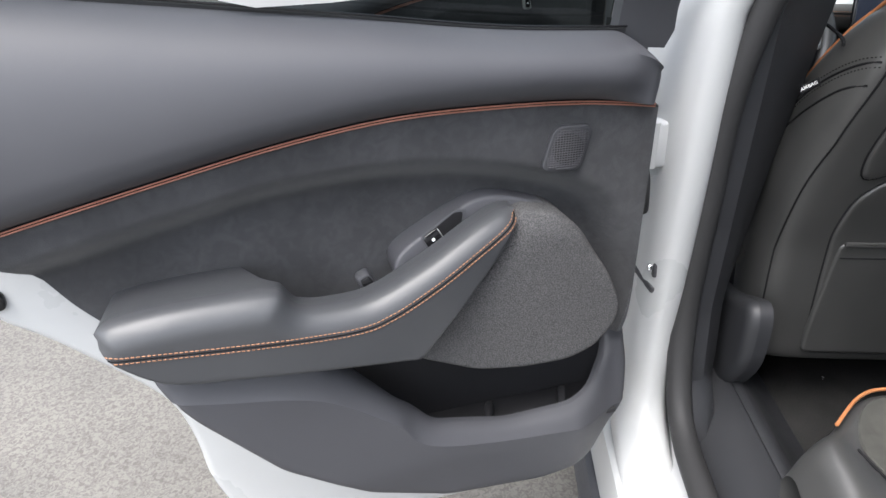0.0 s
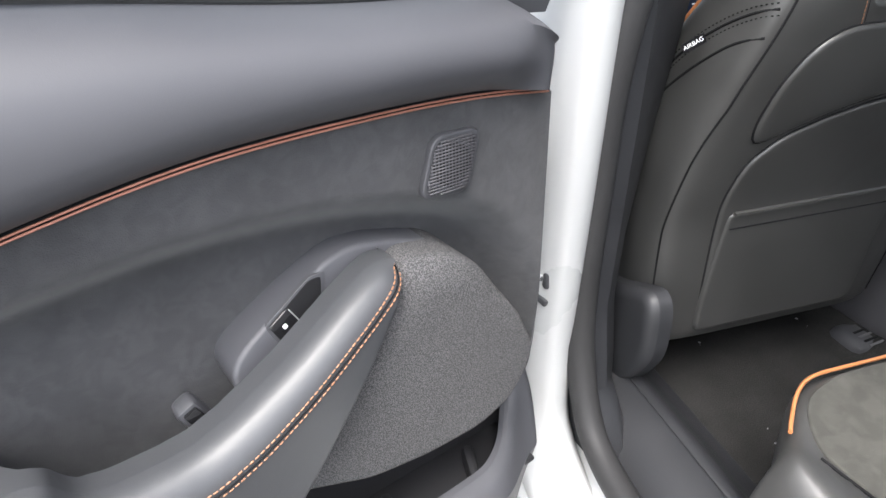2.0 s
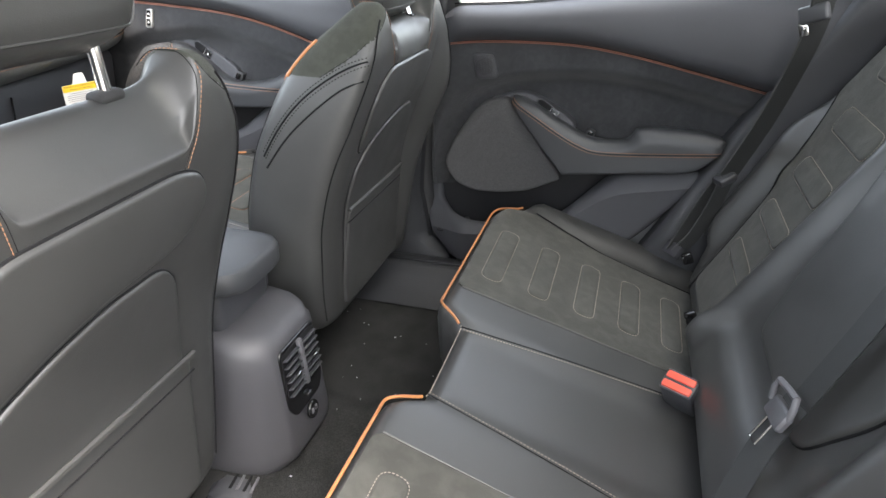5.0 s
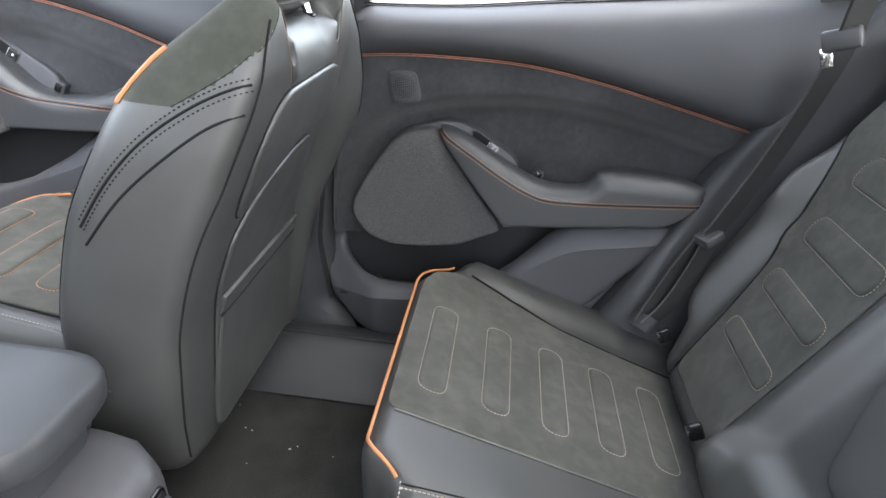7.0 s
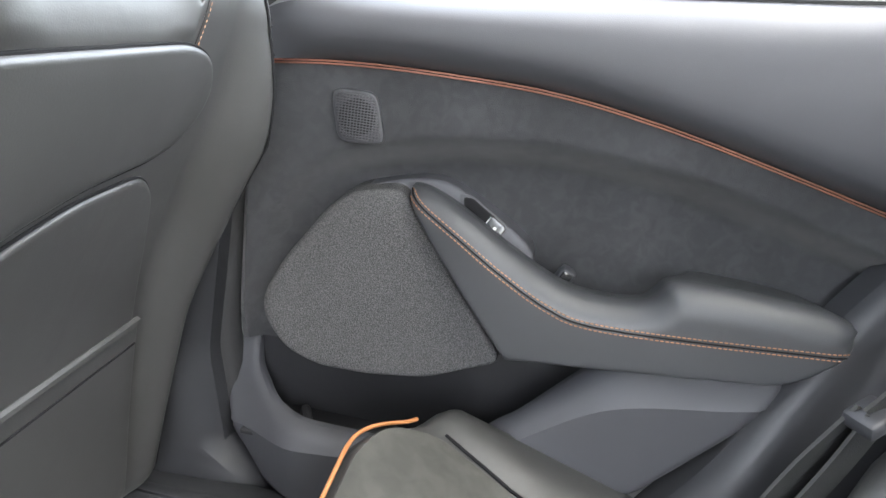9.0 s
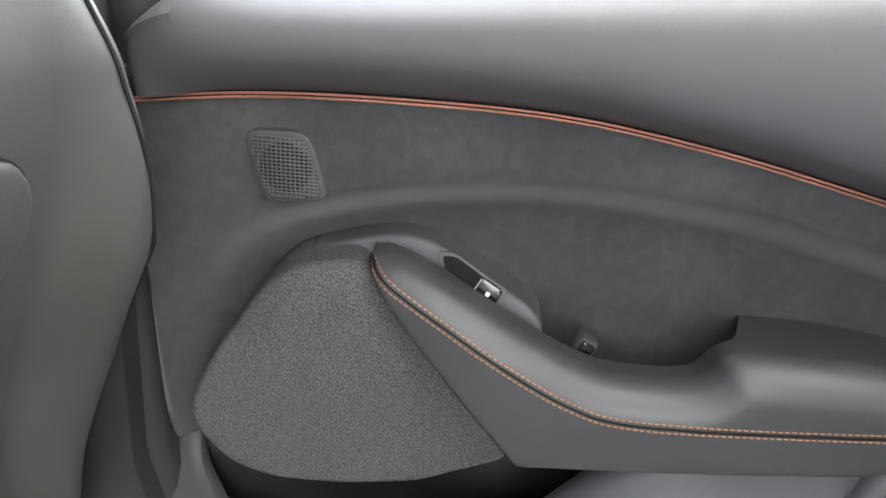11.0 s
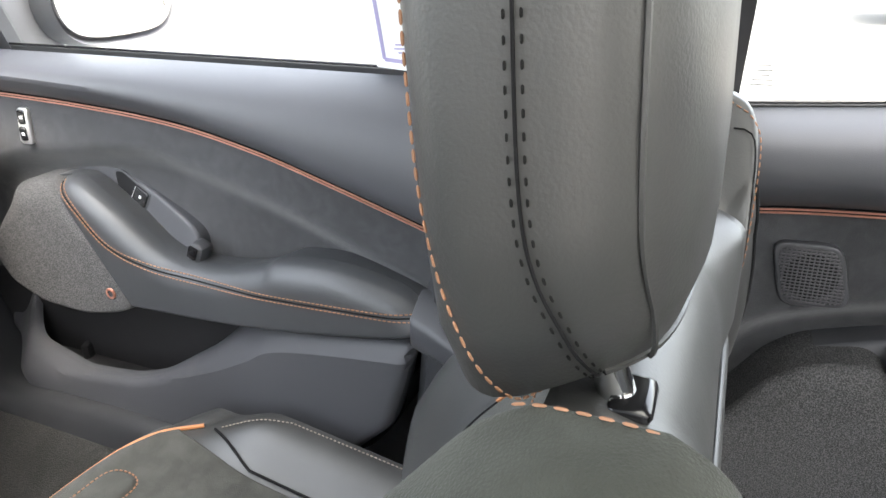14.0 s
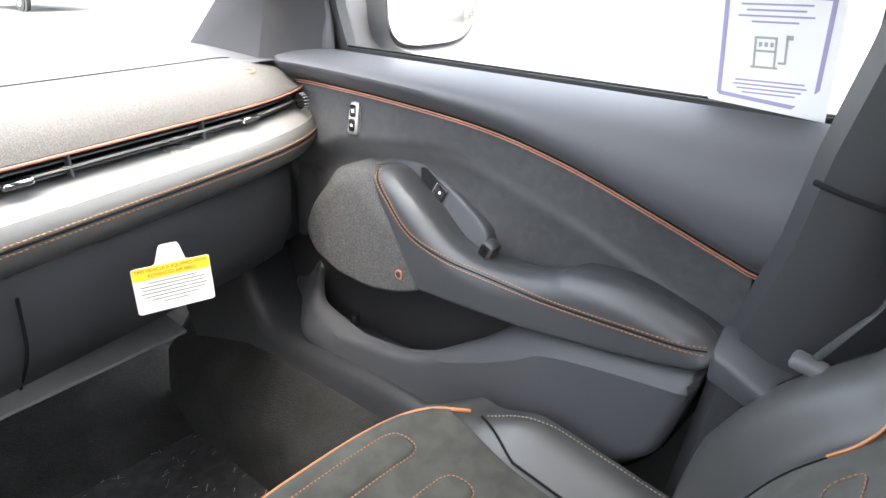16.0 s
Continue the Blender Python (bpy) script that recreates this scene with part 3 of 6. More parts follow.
    add("speaker_cover", patch(pod, pod_place, 0.0, 0.006, -0.09, 0.009), FABRIC, lab="speckled grey fabric speaker cover")
    # armrest
    arm = spline(D["arm"], 0.007, True)
    ax = curve_at(D["arm_x"])
    r, soft = 0.0045, 0.030
    zmid = curve_at(D["stitch"])
    grab = 0.50 if D is FRONT else -0.40
    crown = spline(D["arm"][:D["crown"]], 0.004)
    crown = np.vstack([crown, crown[::-1]])

    def ease(u, v):
        """The wide rounding along the upper edge of the pad."""
        d = np.minimum(edge_distance(np.stack([u, v], 1), crown) / soft, 1)
        return soft * (1 - np.sqrt(np.maximum(1 - (1 - d) ** 2, 0)))

    def arm_place(u, v, o):
        """The pad reaches back to the panel behind the grab recess only."""
        e = ease(u, v)
        t = np.where(o < -r - 1e-6, -r - e + (o + r) * (0.22 + 0.78 * smooth((grab - u) / 0.05)), o - e)
        return np.stack([ax(u) - t, u, v - 0.18 * np.maximum(-t - soft, 0) * smooth((v - zmid(u)) / 0.02)], 1)

    ar = add("armrest", patch(arm, arm_place, 0.0, r, -0.11, 0.006), PAD, lab="padded dark armrest with copper stitching")
    st = spline(D["stitch"], 0.004)
    nrm = np.gradient(st, axis=0)
    nrm = np.stack([-nrm[:, 1], nrm[:, 0]], 1) / np.linalg.norm(nrm, axis=1, keepdims=True)
    for k, mat, nm in ((0, SEAM, "seam"), (0.0034, THREAD, "stitching"), (-0.0034, THREAD, "stitching")):
        q = st + nrm * k
        o = face_off(arm, r, 0.0, q) - ease(q[:, 0], q[:, 1])
        ok = inside(q, arm)
        p3 = np.stack([ax(q[:, 0]) - o - 0.0006, q[:, 0], q[:, 1]], 1)[ok]
        add(nm, tube(p3, 0.0009, 5) if mat is SEAM else stitches(p3, 0.0040, 0.0012, 0.00075), mat, ar)
    # lower map pocket
    lo = rounded(D["lower"], 0.014, 0.008)
    lx, cr = D["lower_x"], curve_at(D["crease"])
    flush = max(p[0] for p in D["lower"])
    lower_place = lambda u, v, o: np.stack([lx - o + 0.045 * smooth((u - flush + 0.13) / 0.11) + 0.55 * np.maximum(v - cr(u), 0) + 0.10 * np.maximum(0.56 - v, 0) * (1 if D is REAR else 0), u, v], 1)
    fold = np.arange(min(lo[:, 0]), 0.66 if D is FRONT else max(lo[:, 0]), 0.004)
    lw = add("map_pocket", patch(lo, lower_place, 0.0, 0.014, -0.022, 0.012, crease=np.stack([fold, cr(fold)], 1)), VINYL,
             lab="moulded lower trim with an open map pocket", angle=24)
    rim = spline(D["lower"][:11 if D is REAR else 8], 0.012)
    e = lower_place(rim[:, 0], rim[:, 1], np.full(len(rim), -0.018))
    add("rim", grid([e, np.stack([0.81 + 0 * e[:, 0], e[:, 1], e[:, 2]], 1)]), VINYL, lw)
    pb = (-0.10, 0.548) if D is REAR else (0.80, 0.672)
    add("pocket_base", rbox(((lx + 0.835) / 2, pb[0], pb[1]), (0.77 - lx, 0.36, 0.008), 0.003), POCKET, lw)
    # ribs on the pocket floor
    for k in (0.10, -0.02) if D is REAR else (0.12,):
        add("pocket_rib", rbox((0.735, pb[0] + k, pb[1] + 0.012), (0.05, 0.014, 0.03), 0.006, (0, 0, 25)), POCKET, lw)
    # door pull
    hy2, hz2 = D["handle"]
    ph = add("door_pull", rbox((px - 0.005, hy2, hz2), (0.022, 0.020, 0.046), 0.006, (25, 0, 0)), PLASTIC, lab="black door release lever")
    add("pull_cap", rbox((px - 0.018, hy2 - 0.004, hz2 + 0.012), (0.004, 0.012, 0.016), 0.0015, (25, 0, 0)), GLOSS, ph)
    return top, add


def tweeter(add):
    """The small perforated loudspeaker of a rear door."""
    out = rounded([(0.002, 1.002), (-0.050, 1.004), (-0.066, 0.948), (-0.012, 0.944)], 0.013, 0.003)
    lay = lambda u, v, o: np.stack([0.727 - o + 0 * u, u, v], 1)
    t = add("tweeter", patch(out, lay, 0.005, 0.002, -0.002, 0.006), PLASTIC, lab="small grille loudspeaker")
    c = out.mean(0)
    inner = c + (out - c) * 0.87
    add("backing", patch(inner, lay, 0.0054, 0.0002, 0.002, 0.01), SILLPLASTIC, t)
    add("membrane", disc((0.7214, c[0], c[1]), 0.0205, 0.0006, (-1, 0, 0), 28), SEAM, t)
    lo, hi = inner.min(0), inner.max(0)
    for i in range(17):
        z = lo[1] + (i + 0.5) / 17 * (hi[1] - lo[1])
        x = np.linspace(lo[0], hi[0], 80)
        x = x[inside(np.stack([x, 0 * x + z], 1), inner)]
        if len(x) > 2:
            add("slat", rbox((0.7208, (x[0] + x[-1]) / 2, z), (0.0014, x[-1] - x[0], 0.0013), 0.0003, seg=1), CONSOLE, t)
    for i in range(15):
        y = lo[0] + (i + 0.5) / 15 * (hi[0] - lo[0])
        z = np.linspace(lo[1], hi[1], 80)
        z = z[inside(np.stack([0 * z + y, z], 1), inner)]
        if len(z) > 2:
            add("bar", rbox((0.7210, y, (z[0] + z[-1]) / 2), (0.0010, 0.0011, z[-1] - z[0]), 0.0002, seg=1), CONSOLE, t)


OPEN = radians(69.9)
rear_right, add = door("rear_door", REAR, 1, None, "closed rear car door with charcoal suede insert and copper trim", "car doors", GLASS)
tweeter(add)
# small printed marks on the glass
glass_x = lambda z: 0.7745 - 0.30 * max(z - 1.12, 0)
a = np.linspace(0, 2 * math.pi, 24, endpoint=False)
oval = [(glass_x(1.146 + 0.0040 * math.sin(t)), 0.028 + 0.0115 * math.cos(t), 1.146 + 0.0040 * math.sin(t)) for t in a]
mk = add("glass_mark", tube(np.array(oval), 0.0004, 4, True), PAPERGREY, lab="faint grey print on the window glass")
for k, w in enumerate((0.010, 0.014, 0.010, 0.016, 0.018)):
    z = 1.1370 - k * 0.0042
    add("print_bar", rbox((glass_x(z), 0.028, z), (0.0005, w, 0.0012), 0, None, 1), PAPERGREY, mk)
rear_left, add_l = door("rear_door", REAR, -1, Matrix.Translation((-0.863, 0.161, 0.005)) @ Matrix.Rotation(-OPEN, 4, "Z"),
                        "wide open white rear car door with suede insert", "car doors", TINTED)
tweeter(add_l)
front_right, add_f = door("front_door", FRONT, 1, None, "closed front car door with suede insert and copper trim", "car doors", GLASS)
front_left, add_fl = door("front_door", FRONT, -1, Matrix.Translation((-0.863, 1.10, 0.0)) @ Matrix.Rotation(-radians(62), 4, "Z"),
                          "open white front car door seen through the rear window", "car doors", TINTED)
for a in (add_f, add_fl):
    lay = lambda u, v, o: np.stack([0.693 - o + 0 * u, u, v], 1)
    p = a("lock_panel", patch(rounded([(0.840, 1.074), (0.859, 1.074), (0.870, 1.027), (0.848, 1.027)], 0.006, 0.003), lay, 0.004, 0.002, -0.002, 0.005), SATIN,
          lab="oval lock switch panel with chrome rim")
    for zc in (1.062, 1.041):
        a("lock_button", patch(rounded([(0.846 + (1.062 - zc) * 0.2, zc + 0.009), (0.858 + (1.062 - zc) * 0.2, zc + 0.009), (0.860 + (1.062 - zc) * 0.2, zc - 0.009),
                                        (0.848 + (1.062 - zc) * 0.2, zc - 0.009)], 0.003, 0.002), lay, 0.0055, 0.001, 0.002, 0.004), GLOSS, p)
        a("icon", patch(rounded([(0.850 + (1.062 - zc) * 0.2, zc + 0.002), (0.855 + (1.062 - zc) * 0.2, zc + 0.002), (0.855 + (1.062 - zc) * 0.2, zc - 0.002),
                                 (0.850 + (1.062 - zc) * 0.2, zc - 0.002)], 0.0008, 0.001), lay, 0.006, 0.0002, 0.004, 0.003), WHITEINK, p)
    b = a("speaker_badge", disc((0.6605, 0.740, 0.850), 0.0075, 0.003, (-1, 0, 0), 20, 0.0045), COPPER, lab="small copper roundel")
    a("roundel_core", disc((0.6605, 0.740, 0.850), 0.0046, 0.0015, (-1, 0, 0), 16), PLASTIC, b)


# ---- front seats ----
BACK = curve_at([(0.30, 0.152), (0.40, 0.150), (0.55, 0.146), (0.65, 0.140), (0.75, 0.130), (0.80, 0.120), (0.85, 0.106), (0.90, 0.090), (0.95, 0.070), (1.0, 0.052), (1.06, 0.036), (1.10, 0.0325), (1.25, 0.0325)])


def back_y(z):
    return BACK(np.asarray(z, float))


BACKREST_W = curve_at([(0.40, 0.200), (0.50, 0.215), (0.62, 0.229), (0.75, 0.238), (0.88, 0.245), (0.97, 0.238), (1.02, 0.229), (1.06, 0.220), (1.09, 0.211), (1.12, 0.198), (1.145, 0.178), (1.165, 0.160)])
BACKREST_D = curve_at([(0.40, 0.13), (0.55, 0.15), (0.75, 0.165), (0.88, 0.160), (0.98, 0.125), (1.06, 0.105), (1.12, 0.095), (1.16, 0.09)])


SIDE_D = curve_at([(0.40, 0.13), (0.55, 0.15), (0.75, 0.168), (0.90, 0.175), (0.98, 0.170), (1.03, 0.158), (1.078, 0.132), (1.11, 0.102), (1.132, 0.078), (1.165, 0.05)])
WIDER = curve_at([(0.40, 0.0), (0.50, 0.004), (0.62, 0.010), (0.75, 0.008), (0.88, 0.0), (1.17, 0.0)])


HALF = ([0, 0.3, 0.55, 0.72, 0.85, 0.94, 0.985, 1.0], [0, 0, 0, 0.001, 0.005, 0.014, 0.028, 0.045])


def edge_u(z, k):
    """Half the width of the low middle of the backrest, on the door side (1) or the inner side (-1)."""
    return np.interp(z, [1.044, 1.09, 1.12, 1.155], [0.095, 0.107, 0.117, 0.136] if k > 0 else [0.099, 0.118, 0.128, 0.138])


def dip(u, z):
    """The low middle between the two shoulders of the backrest."""
    u, z = np.asarray(u, float), np.asarray(z, float)
    h = np.where(u > 0, edge_u(z, 1), edge_u(z, -1))
    inner = 0.008 * smooth((-u - h + 0.014) / 0.014)
    return (0.040 * (1 - smooth((np.abs(u) - h + 0.014) / 0.014)) + inner) * smooth((z - 1.045) / 0.08)


def backrest_ring(z, kx=1.0, ky=1.0):
    """A cross-section of the backrest at height z: places (x from its middle, y, z)."""
    w, d = float(BACKREST_W(z)), float(BACKREST_D(z))
    flat = 1 - 0.45 * float(smooth((z - 0.96) / 0.10))
    sides = []
    for k in (1, -1):
        h = float(edge_u(z, k)) / kx
        w = float(BACKREST_W(z)) + (0 if k > 0 else float(WIDER(z)))
        dn = float(SIDE_D(z))
        u = np.r_[np.linspace(0, h - 0.014, 13), np.linspace(h - 0.014, h, 7)[1:], np.linspace(h, w * 0.96, 26)[1:]]
        rear = np.interp(u / w, HALF[0], np.array(HALF[1]) * flat)
        front = np.interp(u / w, [0, 0.2, 0.42, 0.6, 0.7, 0.8, 0.9, 0.96], [d - 0.05, d - 0.05, d - 0.048, d - 0.038, dn - 0.012, dn + 0.004, dn, 0.92 * dn])
        side = np.linspace(min(0.03 * flat, 0.3 * dn), 0.90 * dn, 16)
        bulge = w * np.interp(side / dn, [0.0, 0.25, 0.45, 0.65, 0.85, 0.95], [0.965, 0.985, 1.0, 1.0, 0.985, 0.965])
        sides.append(np.vstack([np.stack([u, rear], 1), np.stack([bulge, side], 1), np.stack([u, front], 1)[::-1]]) * (k, 1))
    p = np.vstack([sides[0], sides[1][-2:0:-1]])
    p = np.c_[p, dip(p[:, 0] * kx, z)]
    # between the shoulders the back rolls forward in a wide curve
    h = np.where(p[:, 0] > 0, edge_u(z, 1), edge_u(z, -1))
    roll = 0.034 * float(smooth((z - 1.058) / 0.10)) ** 1.8 * (1 - smooth((np.abs(p[:, 0]) * kx - h + 0.012) / 0.012)) * (1 - smooth((p[:, 1] - 0.01) / 0.06))
    p = np.c_[p, roll]
    for _ in range(3):
        p = 0.25 * np.roll(p, 1, 0) + 0.5 * p + 0.25 * np.roll(p, -1, 0)
    ymid = d * 0.5 + (dn - d) * 0.5 * smooth((np.abs(p[:, 0]) * kx - h + 0.008) / 0.02)
    return np.stack([p[:, 0] * kx, back_y(z) + ymid + (p[:, 1] - ymid) * ky + p[:, 3], z - p[:, 2]], 1)


def level(z):
    """The squeeze of a ring near the rounded top."""
    return float(np.interp(z, [1.125, 1.136, 1.145, 1.152, 1.157, 1.159, 1.160], [1, 0.985, 0.95, 0.89, 0.80, 0.68, 0.55]) * np.interp(z, [0.53, 0.533, 0.54, 0.555], [0.72, 0.85, 0.95, 1]))


def ring_at(z):
    k = level(z)
    return backrest_ring(z, 0.82 + 0.18 * k, k)


def rear_at(u, z):
    """A place on the back of the backrest, for u from its middle and the level z."""
    r = ring_at(z)
    q = np.vstack([r[-43:], r[:44]])
    good = np.maximum.accumulate(q[:, 0])
    return np.array([u, np.interp(u, good, q[:, 1]), np.interp(u, good, q[:, 2])])


def corner_at(z, k):
    """The corner where the side meets the front face."""
    r = ring_at(z)
    p = r[r[:, 0] * k > 0]
    d = np.abs(p[:, 0]) + 1.1 * p[:, 1]
    w = np.exp((d - d.max()) / 0.002)[:, None]
    return (p * w).sum(0) / w.sum()


OUTER = curve_at([(0.40, 1.0), (0.80, 1.0), (0.86, 0.97), (0.92, 0.87), (0.955, 0.77), (0.98, 0.68), (1.015, 0.65), (1.045, 0.68), (1.10, 0.83), (1.14, 1.0), (1.17, 1.0)])


def slim(p):
    """The passenger seat's door-side bolster runs out towards the shoulder."""
    p = np.array(p, float)
    k = smooth((p[..., 0] - 0.10) / 0.07) * (1 - np.vectorize(lambda z: float(OUTER(z)))(p[..., 2]))
    deep = p[..., 1] - back_y(p[..., 2])
    wing = np.interp(p[..., 2], [0.50, 0.76, 0.86, 0.95, 1.0, 1.055, 1.12, 1.15], [0.018, 0.034, 0.045, 0.050, 0.036, 0.018, 0.006, 0]) * smooth((p[..., 0] - 0.15) / 0.06) * (1 - smooth((deep - 0.03) / 0.08))
    # the pillow between its shoulders is lower and rounder
    h = np.where(p[..., 0] > 0, edge_u(p[..., 2], 1), edge_u(p[..., 2], -1))
    mid = 1 - smooth((np.abs(p[..., 0]) - h + 0.012) / 0.013)
    t = np.clip((p[..., 2] - 1.046) / 0.074, 0, 1)
    low = mid * (1 - smooth((deep - np.interp(t, [0, 0.3, 0.5, 0.8, 1], [0.012, 0.018, 0.028, 0.040, 0.055])) / 0.008)) * smooth(t / 0.10)
    y = back_y(p[..., 2]) + deep * (1 - k) - wing
    flush = 1 - smooth((np.abs(p[..., 0]) - h + 0.055) / 0.045) * (1 - smooth((t - 0.55) / 0.45))
    p[..., 1] = y + low * (0.0385 - 0.005 * (1 - flush) + 0.039 * flush * (1 - np.cos(t * math.pi / 2)) ** 1.15 - y)
    p[..., 2] = p[..., 2] + mid * (1.046 + 0.066 * np.sin(t * math.pi / 2) - p[..., 2]) * (p[..., 2] > 1.046)
    return p


def backrest_rings():
    levels = np.r_[0.53, 0.5315, 0.534, 0.538, 0.544, np.linspace(0.555, 1.0, 24), np.linspace(1.01, 1.125, 24), 1.1285, 1.132, 1.1355, 1.139, 1.142, 1.145, 1.148, 1.151, 1.1535, 1.156, 1.158, 1.159, 1.160]
    rings = np.array([ring_at(z) for z in levels])
    # the padding evens out towards the top
    top = int(np.searchsorted(levels, 1.122))
    for _ in range(8):
        r = rings[top:].copy()
        r[1:-1] = (rings[top:-2] + rings[top + 2:] + 2 * r[1:-1]) / 4
        rings[top:] = (np.roll(r, 1, 1) + np.roll(r, -1, 1) + 2 * r) / 4
    return rings, levels


def seat_back_place(cx, s):
    """Lays (x from the seat's middle, z) on the back of the backrest."""
    zs, us = np.linspace(0.40, 1.15, 121), np.linspace(-0.24, 0.24, 97)
    sheet = np.array([[rear_at(u, z)[1] for u in us] for z in zs])

    def place(u, v, o):
        a, b = np.clip((v - 0.40) / 0.75 * 120, 0, 119.99), np.clip((u + 0.24) / 0.48 * 96, 0, 95.99)
        i, j = a.astype(int), b.astype(int)
        a, b = a - i, b - j
        y = (sheet[i, j] * (1 - b) + sheet[i, j + 1] * b) * (1 - a) + (sheet[i + 1, j] * (1 - b) + sheet[i + 1, j + 1] * b) * a
        return np.stack([cx + s * u, y - o, v - dip(u, v)], 1)
    return place


def fix(geo, s):
    return geo[0], ([list(f)[::-1] for f in geo[1]] if s < 0 else geo[1])


def front_seat(s, head_z, label):
    """A front seat; u is measured from its middle towards the door. s = 1 is the right-hand one."""
    cx = s * 0.40
    top = thing("car_seat", (cx, 0.35, 0.40), label, "car seat", "front seats")
    lay = seat_back_place(cx, s)

    def add(n, geo, mat, parent=top, lab="", **kw):
        return part(n, fix(geo, s), mat, parent, lab, **kw)

    rings, levels = backrest_rings()
    high = rings[levels > 1.09]
    cloud = np.vstack([high[:-1] * (1 - f) + high[1:] * f for f in (0, 0.2, 0.4, 0.6, 0.8)]).reshape(-1, 3)
    last = rings[-1]
    cloud = np.vstack([cloud] + [last[:52] * (1 - f) + last[103:51:-1] * f for f in np.linspace(0, 1, 9)] + [last[205:154:-1] * (1 - f) + last[104:155] * f for f in np.linspace(0, 1, 9)])
    if s > 0:
        rings = slim(rings)
    n = rings.shape[1]
    mid = (rings[:-1] + rings[1:]) / 2
    lo, hi = rings[:-1, :, 1].min(1)[:, None], rings[:-1, :, 1].max(1)[:, None]
    lev = levels[:-1, None] + 0 * mid[:, :, 0]
    deep = (mid[:, :, 1] - lo) / (hi - lo)
    column = 206 - np.arange(n)[None, :] + 0 * lev
    rim = np.interp(lev, [1.035, 1.10, 1.152, 1.16], [53, 44, 21, 19])
    shoulder = (np.arange(n)[None, :] > 104) & (column >= rim) & (column < 86) & (lev > 1.035)
    across = 103 - np.where(np.arange(n) < 104, np.arange(n), 206 - np.arange(n))[None, :] + 0 * lev
    rim_front = np.interp(lev, [0.66, 0.94, 0.985, 1.015, 1.045], [25, 25, 30, 35, 43])
    insert = (across >= 0) & (across <= rim_front) & (lev > 0.66) & (lev < 1.12) & ((across > 19) | (lev < 1.018))
    rings[:, :, 0] = cx + s * rings[:, :, 0]
    verts, faces = loft(rings, False)
    kind = np.where(shoulder.ravel(), 1, np.where(insert.ravel(), 2, 0))
    # the rounded top closes from its back edge to its front edge
    b = (len(levels) - 1) * n
    faces = faces + [[b + j, b + j + 1, b + 102 - j, b + 103 - j] for j in range(51)] + [[b + 103 + j, b + 104 + j, b + 205 - j, b + (206 - j) % n] for j in range(51)]
    kind = np.r_[kind, np.zeros(51, int), np.where(np.arange(51) >= 19, 1, 0)]
    pick = lambda k: (verts, [f for f, q in zip(faces, kind) if q == k])
    body = part("backrest", fix(pick(0), s), LEATHER, top, "black leather backrest with copper stitching", angle=70)
    add("shoulder_panel", pick(1), SHADEDSUEDE, body, "dark olive suede inner shoulder panel", angle=70)
    row = np.arange(len(levels))[(levels > 1.035) & (levels < 1.153)]
    edge = np.array([[np.interp(206 - np.interp(levels[i], [1.035, 1.10, 1.152, 1.16], [53, 44, 21, 19]), np.arange(n), rings[i, :, j]) for j in range(3)] for i in row])
    add("shoulder_seam", tube(even(edge, 0.004), 0.0005, 6), SEAM, body)
    row = np.arange(len(levels))[(levels > 0.66) & (levels < 1.12)]
    for k in (1, -1):
        at = lambda i, a: np.array([np.interp(103 - a if k > 0 else 103 + a, np.arange(n), rings[i, :, c]) for c in range(3)])
        edge = np.array([at(i, np.interp(levels[i], [0.94, 0.985, 1.015, 1.045], [25, 30, 35, 41])) for i in row if 0.72 < levels[i] < 1.05])
        edge = spline(edge, 0.005) + np.array([0, 0.0012, 0.0004])
        add("insert_piping", tube(edge[edge[:, 2] > 0.925], 0.0016, 6), PIPING, body, "orange piping")
        add("insert_seam", tube(edge[edge[:, 2] <= 0.93] - np.array([0, 0.0008, 0]), 0.0009, 6), SEAM, body)
        edge = np.array([at(i, 40) for i in row if levels[i] < 1.0])
        add("bolster_seam", tube(spline(edge, 0.005) + np.array([0, 0.0004, 0.0002]), 0.0010, 6), SEAM, body)
    def face(u, z, o=0.0008):
        """A place on the front of the backrest."""
        out = []
        for a, b in zip(u, z):
            q = ring_at(b)[146:59:-1]
            q = slim(q) if s > 0 else q
            x = np.maximum.accumulate(q[:, 0])
            out.append((cx + s * a, np.interp(a, x, q[:, 1]) + o, np.interp(a, x, q[:, 2]) + 0.5 * o))
        return np.array(out)
    u = np.linspace(-0.10, 0.10, 40)
    add("insert_stitching", stitches(face(u, 1.012 + 0 * u), 0.0032, 0.0016, 0.0007), THREAD, body)
    for zc, half in ((0.988, 0.116), (0.945, 0.092), (0.902, 0.088), (0.859, 0.088), (0.816, 0.088)):
        slot = rounded([(-half, zc - 0.0125), (-half, zc + 0.0125), (half, zc + 0.0125), (half, zc - 0.0125)], 0.012, 0.005)
        add("slot_stitching", stitches(face(slot[:, 0], slot[:, 1]), 0.0034, 0.0015, 0.0007, True), THREAD, body)
    add("front_insert", pick(2), SEATSUEDE, body, "olive grey suede backrest insert", angle=70)
    # raised panels of the back
    up = rounded(np.array([(0.172, 0.925), (0.170, 0.98), (0.15, 1.022), (0.115, 1.044), (-0.085, 1.047), (-0.124, 1.036), (-0.140, 1.004), (-0.122, 0.972), (-0.085, 0.955),
                           (0.0, 0.947), (0.06, 0.932), (0.12, 0.907), (0.160, 0.888)]) * (-s, 1), 0.02, 0.008)
    add("upper_panel", patch(up, lay, 0.0065, 0.007, -0.004, 0.012), LEATHER, body, "padded upper back panel")
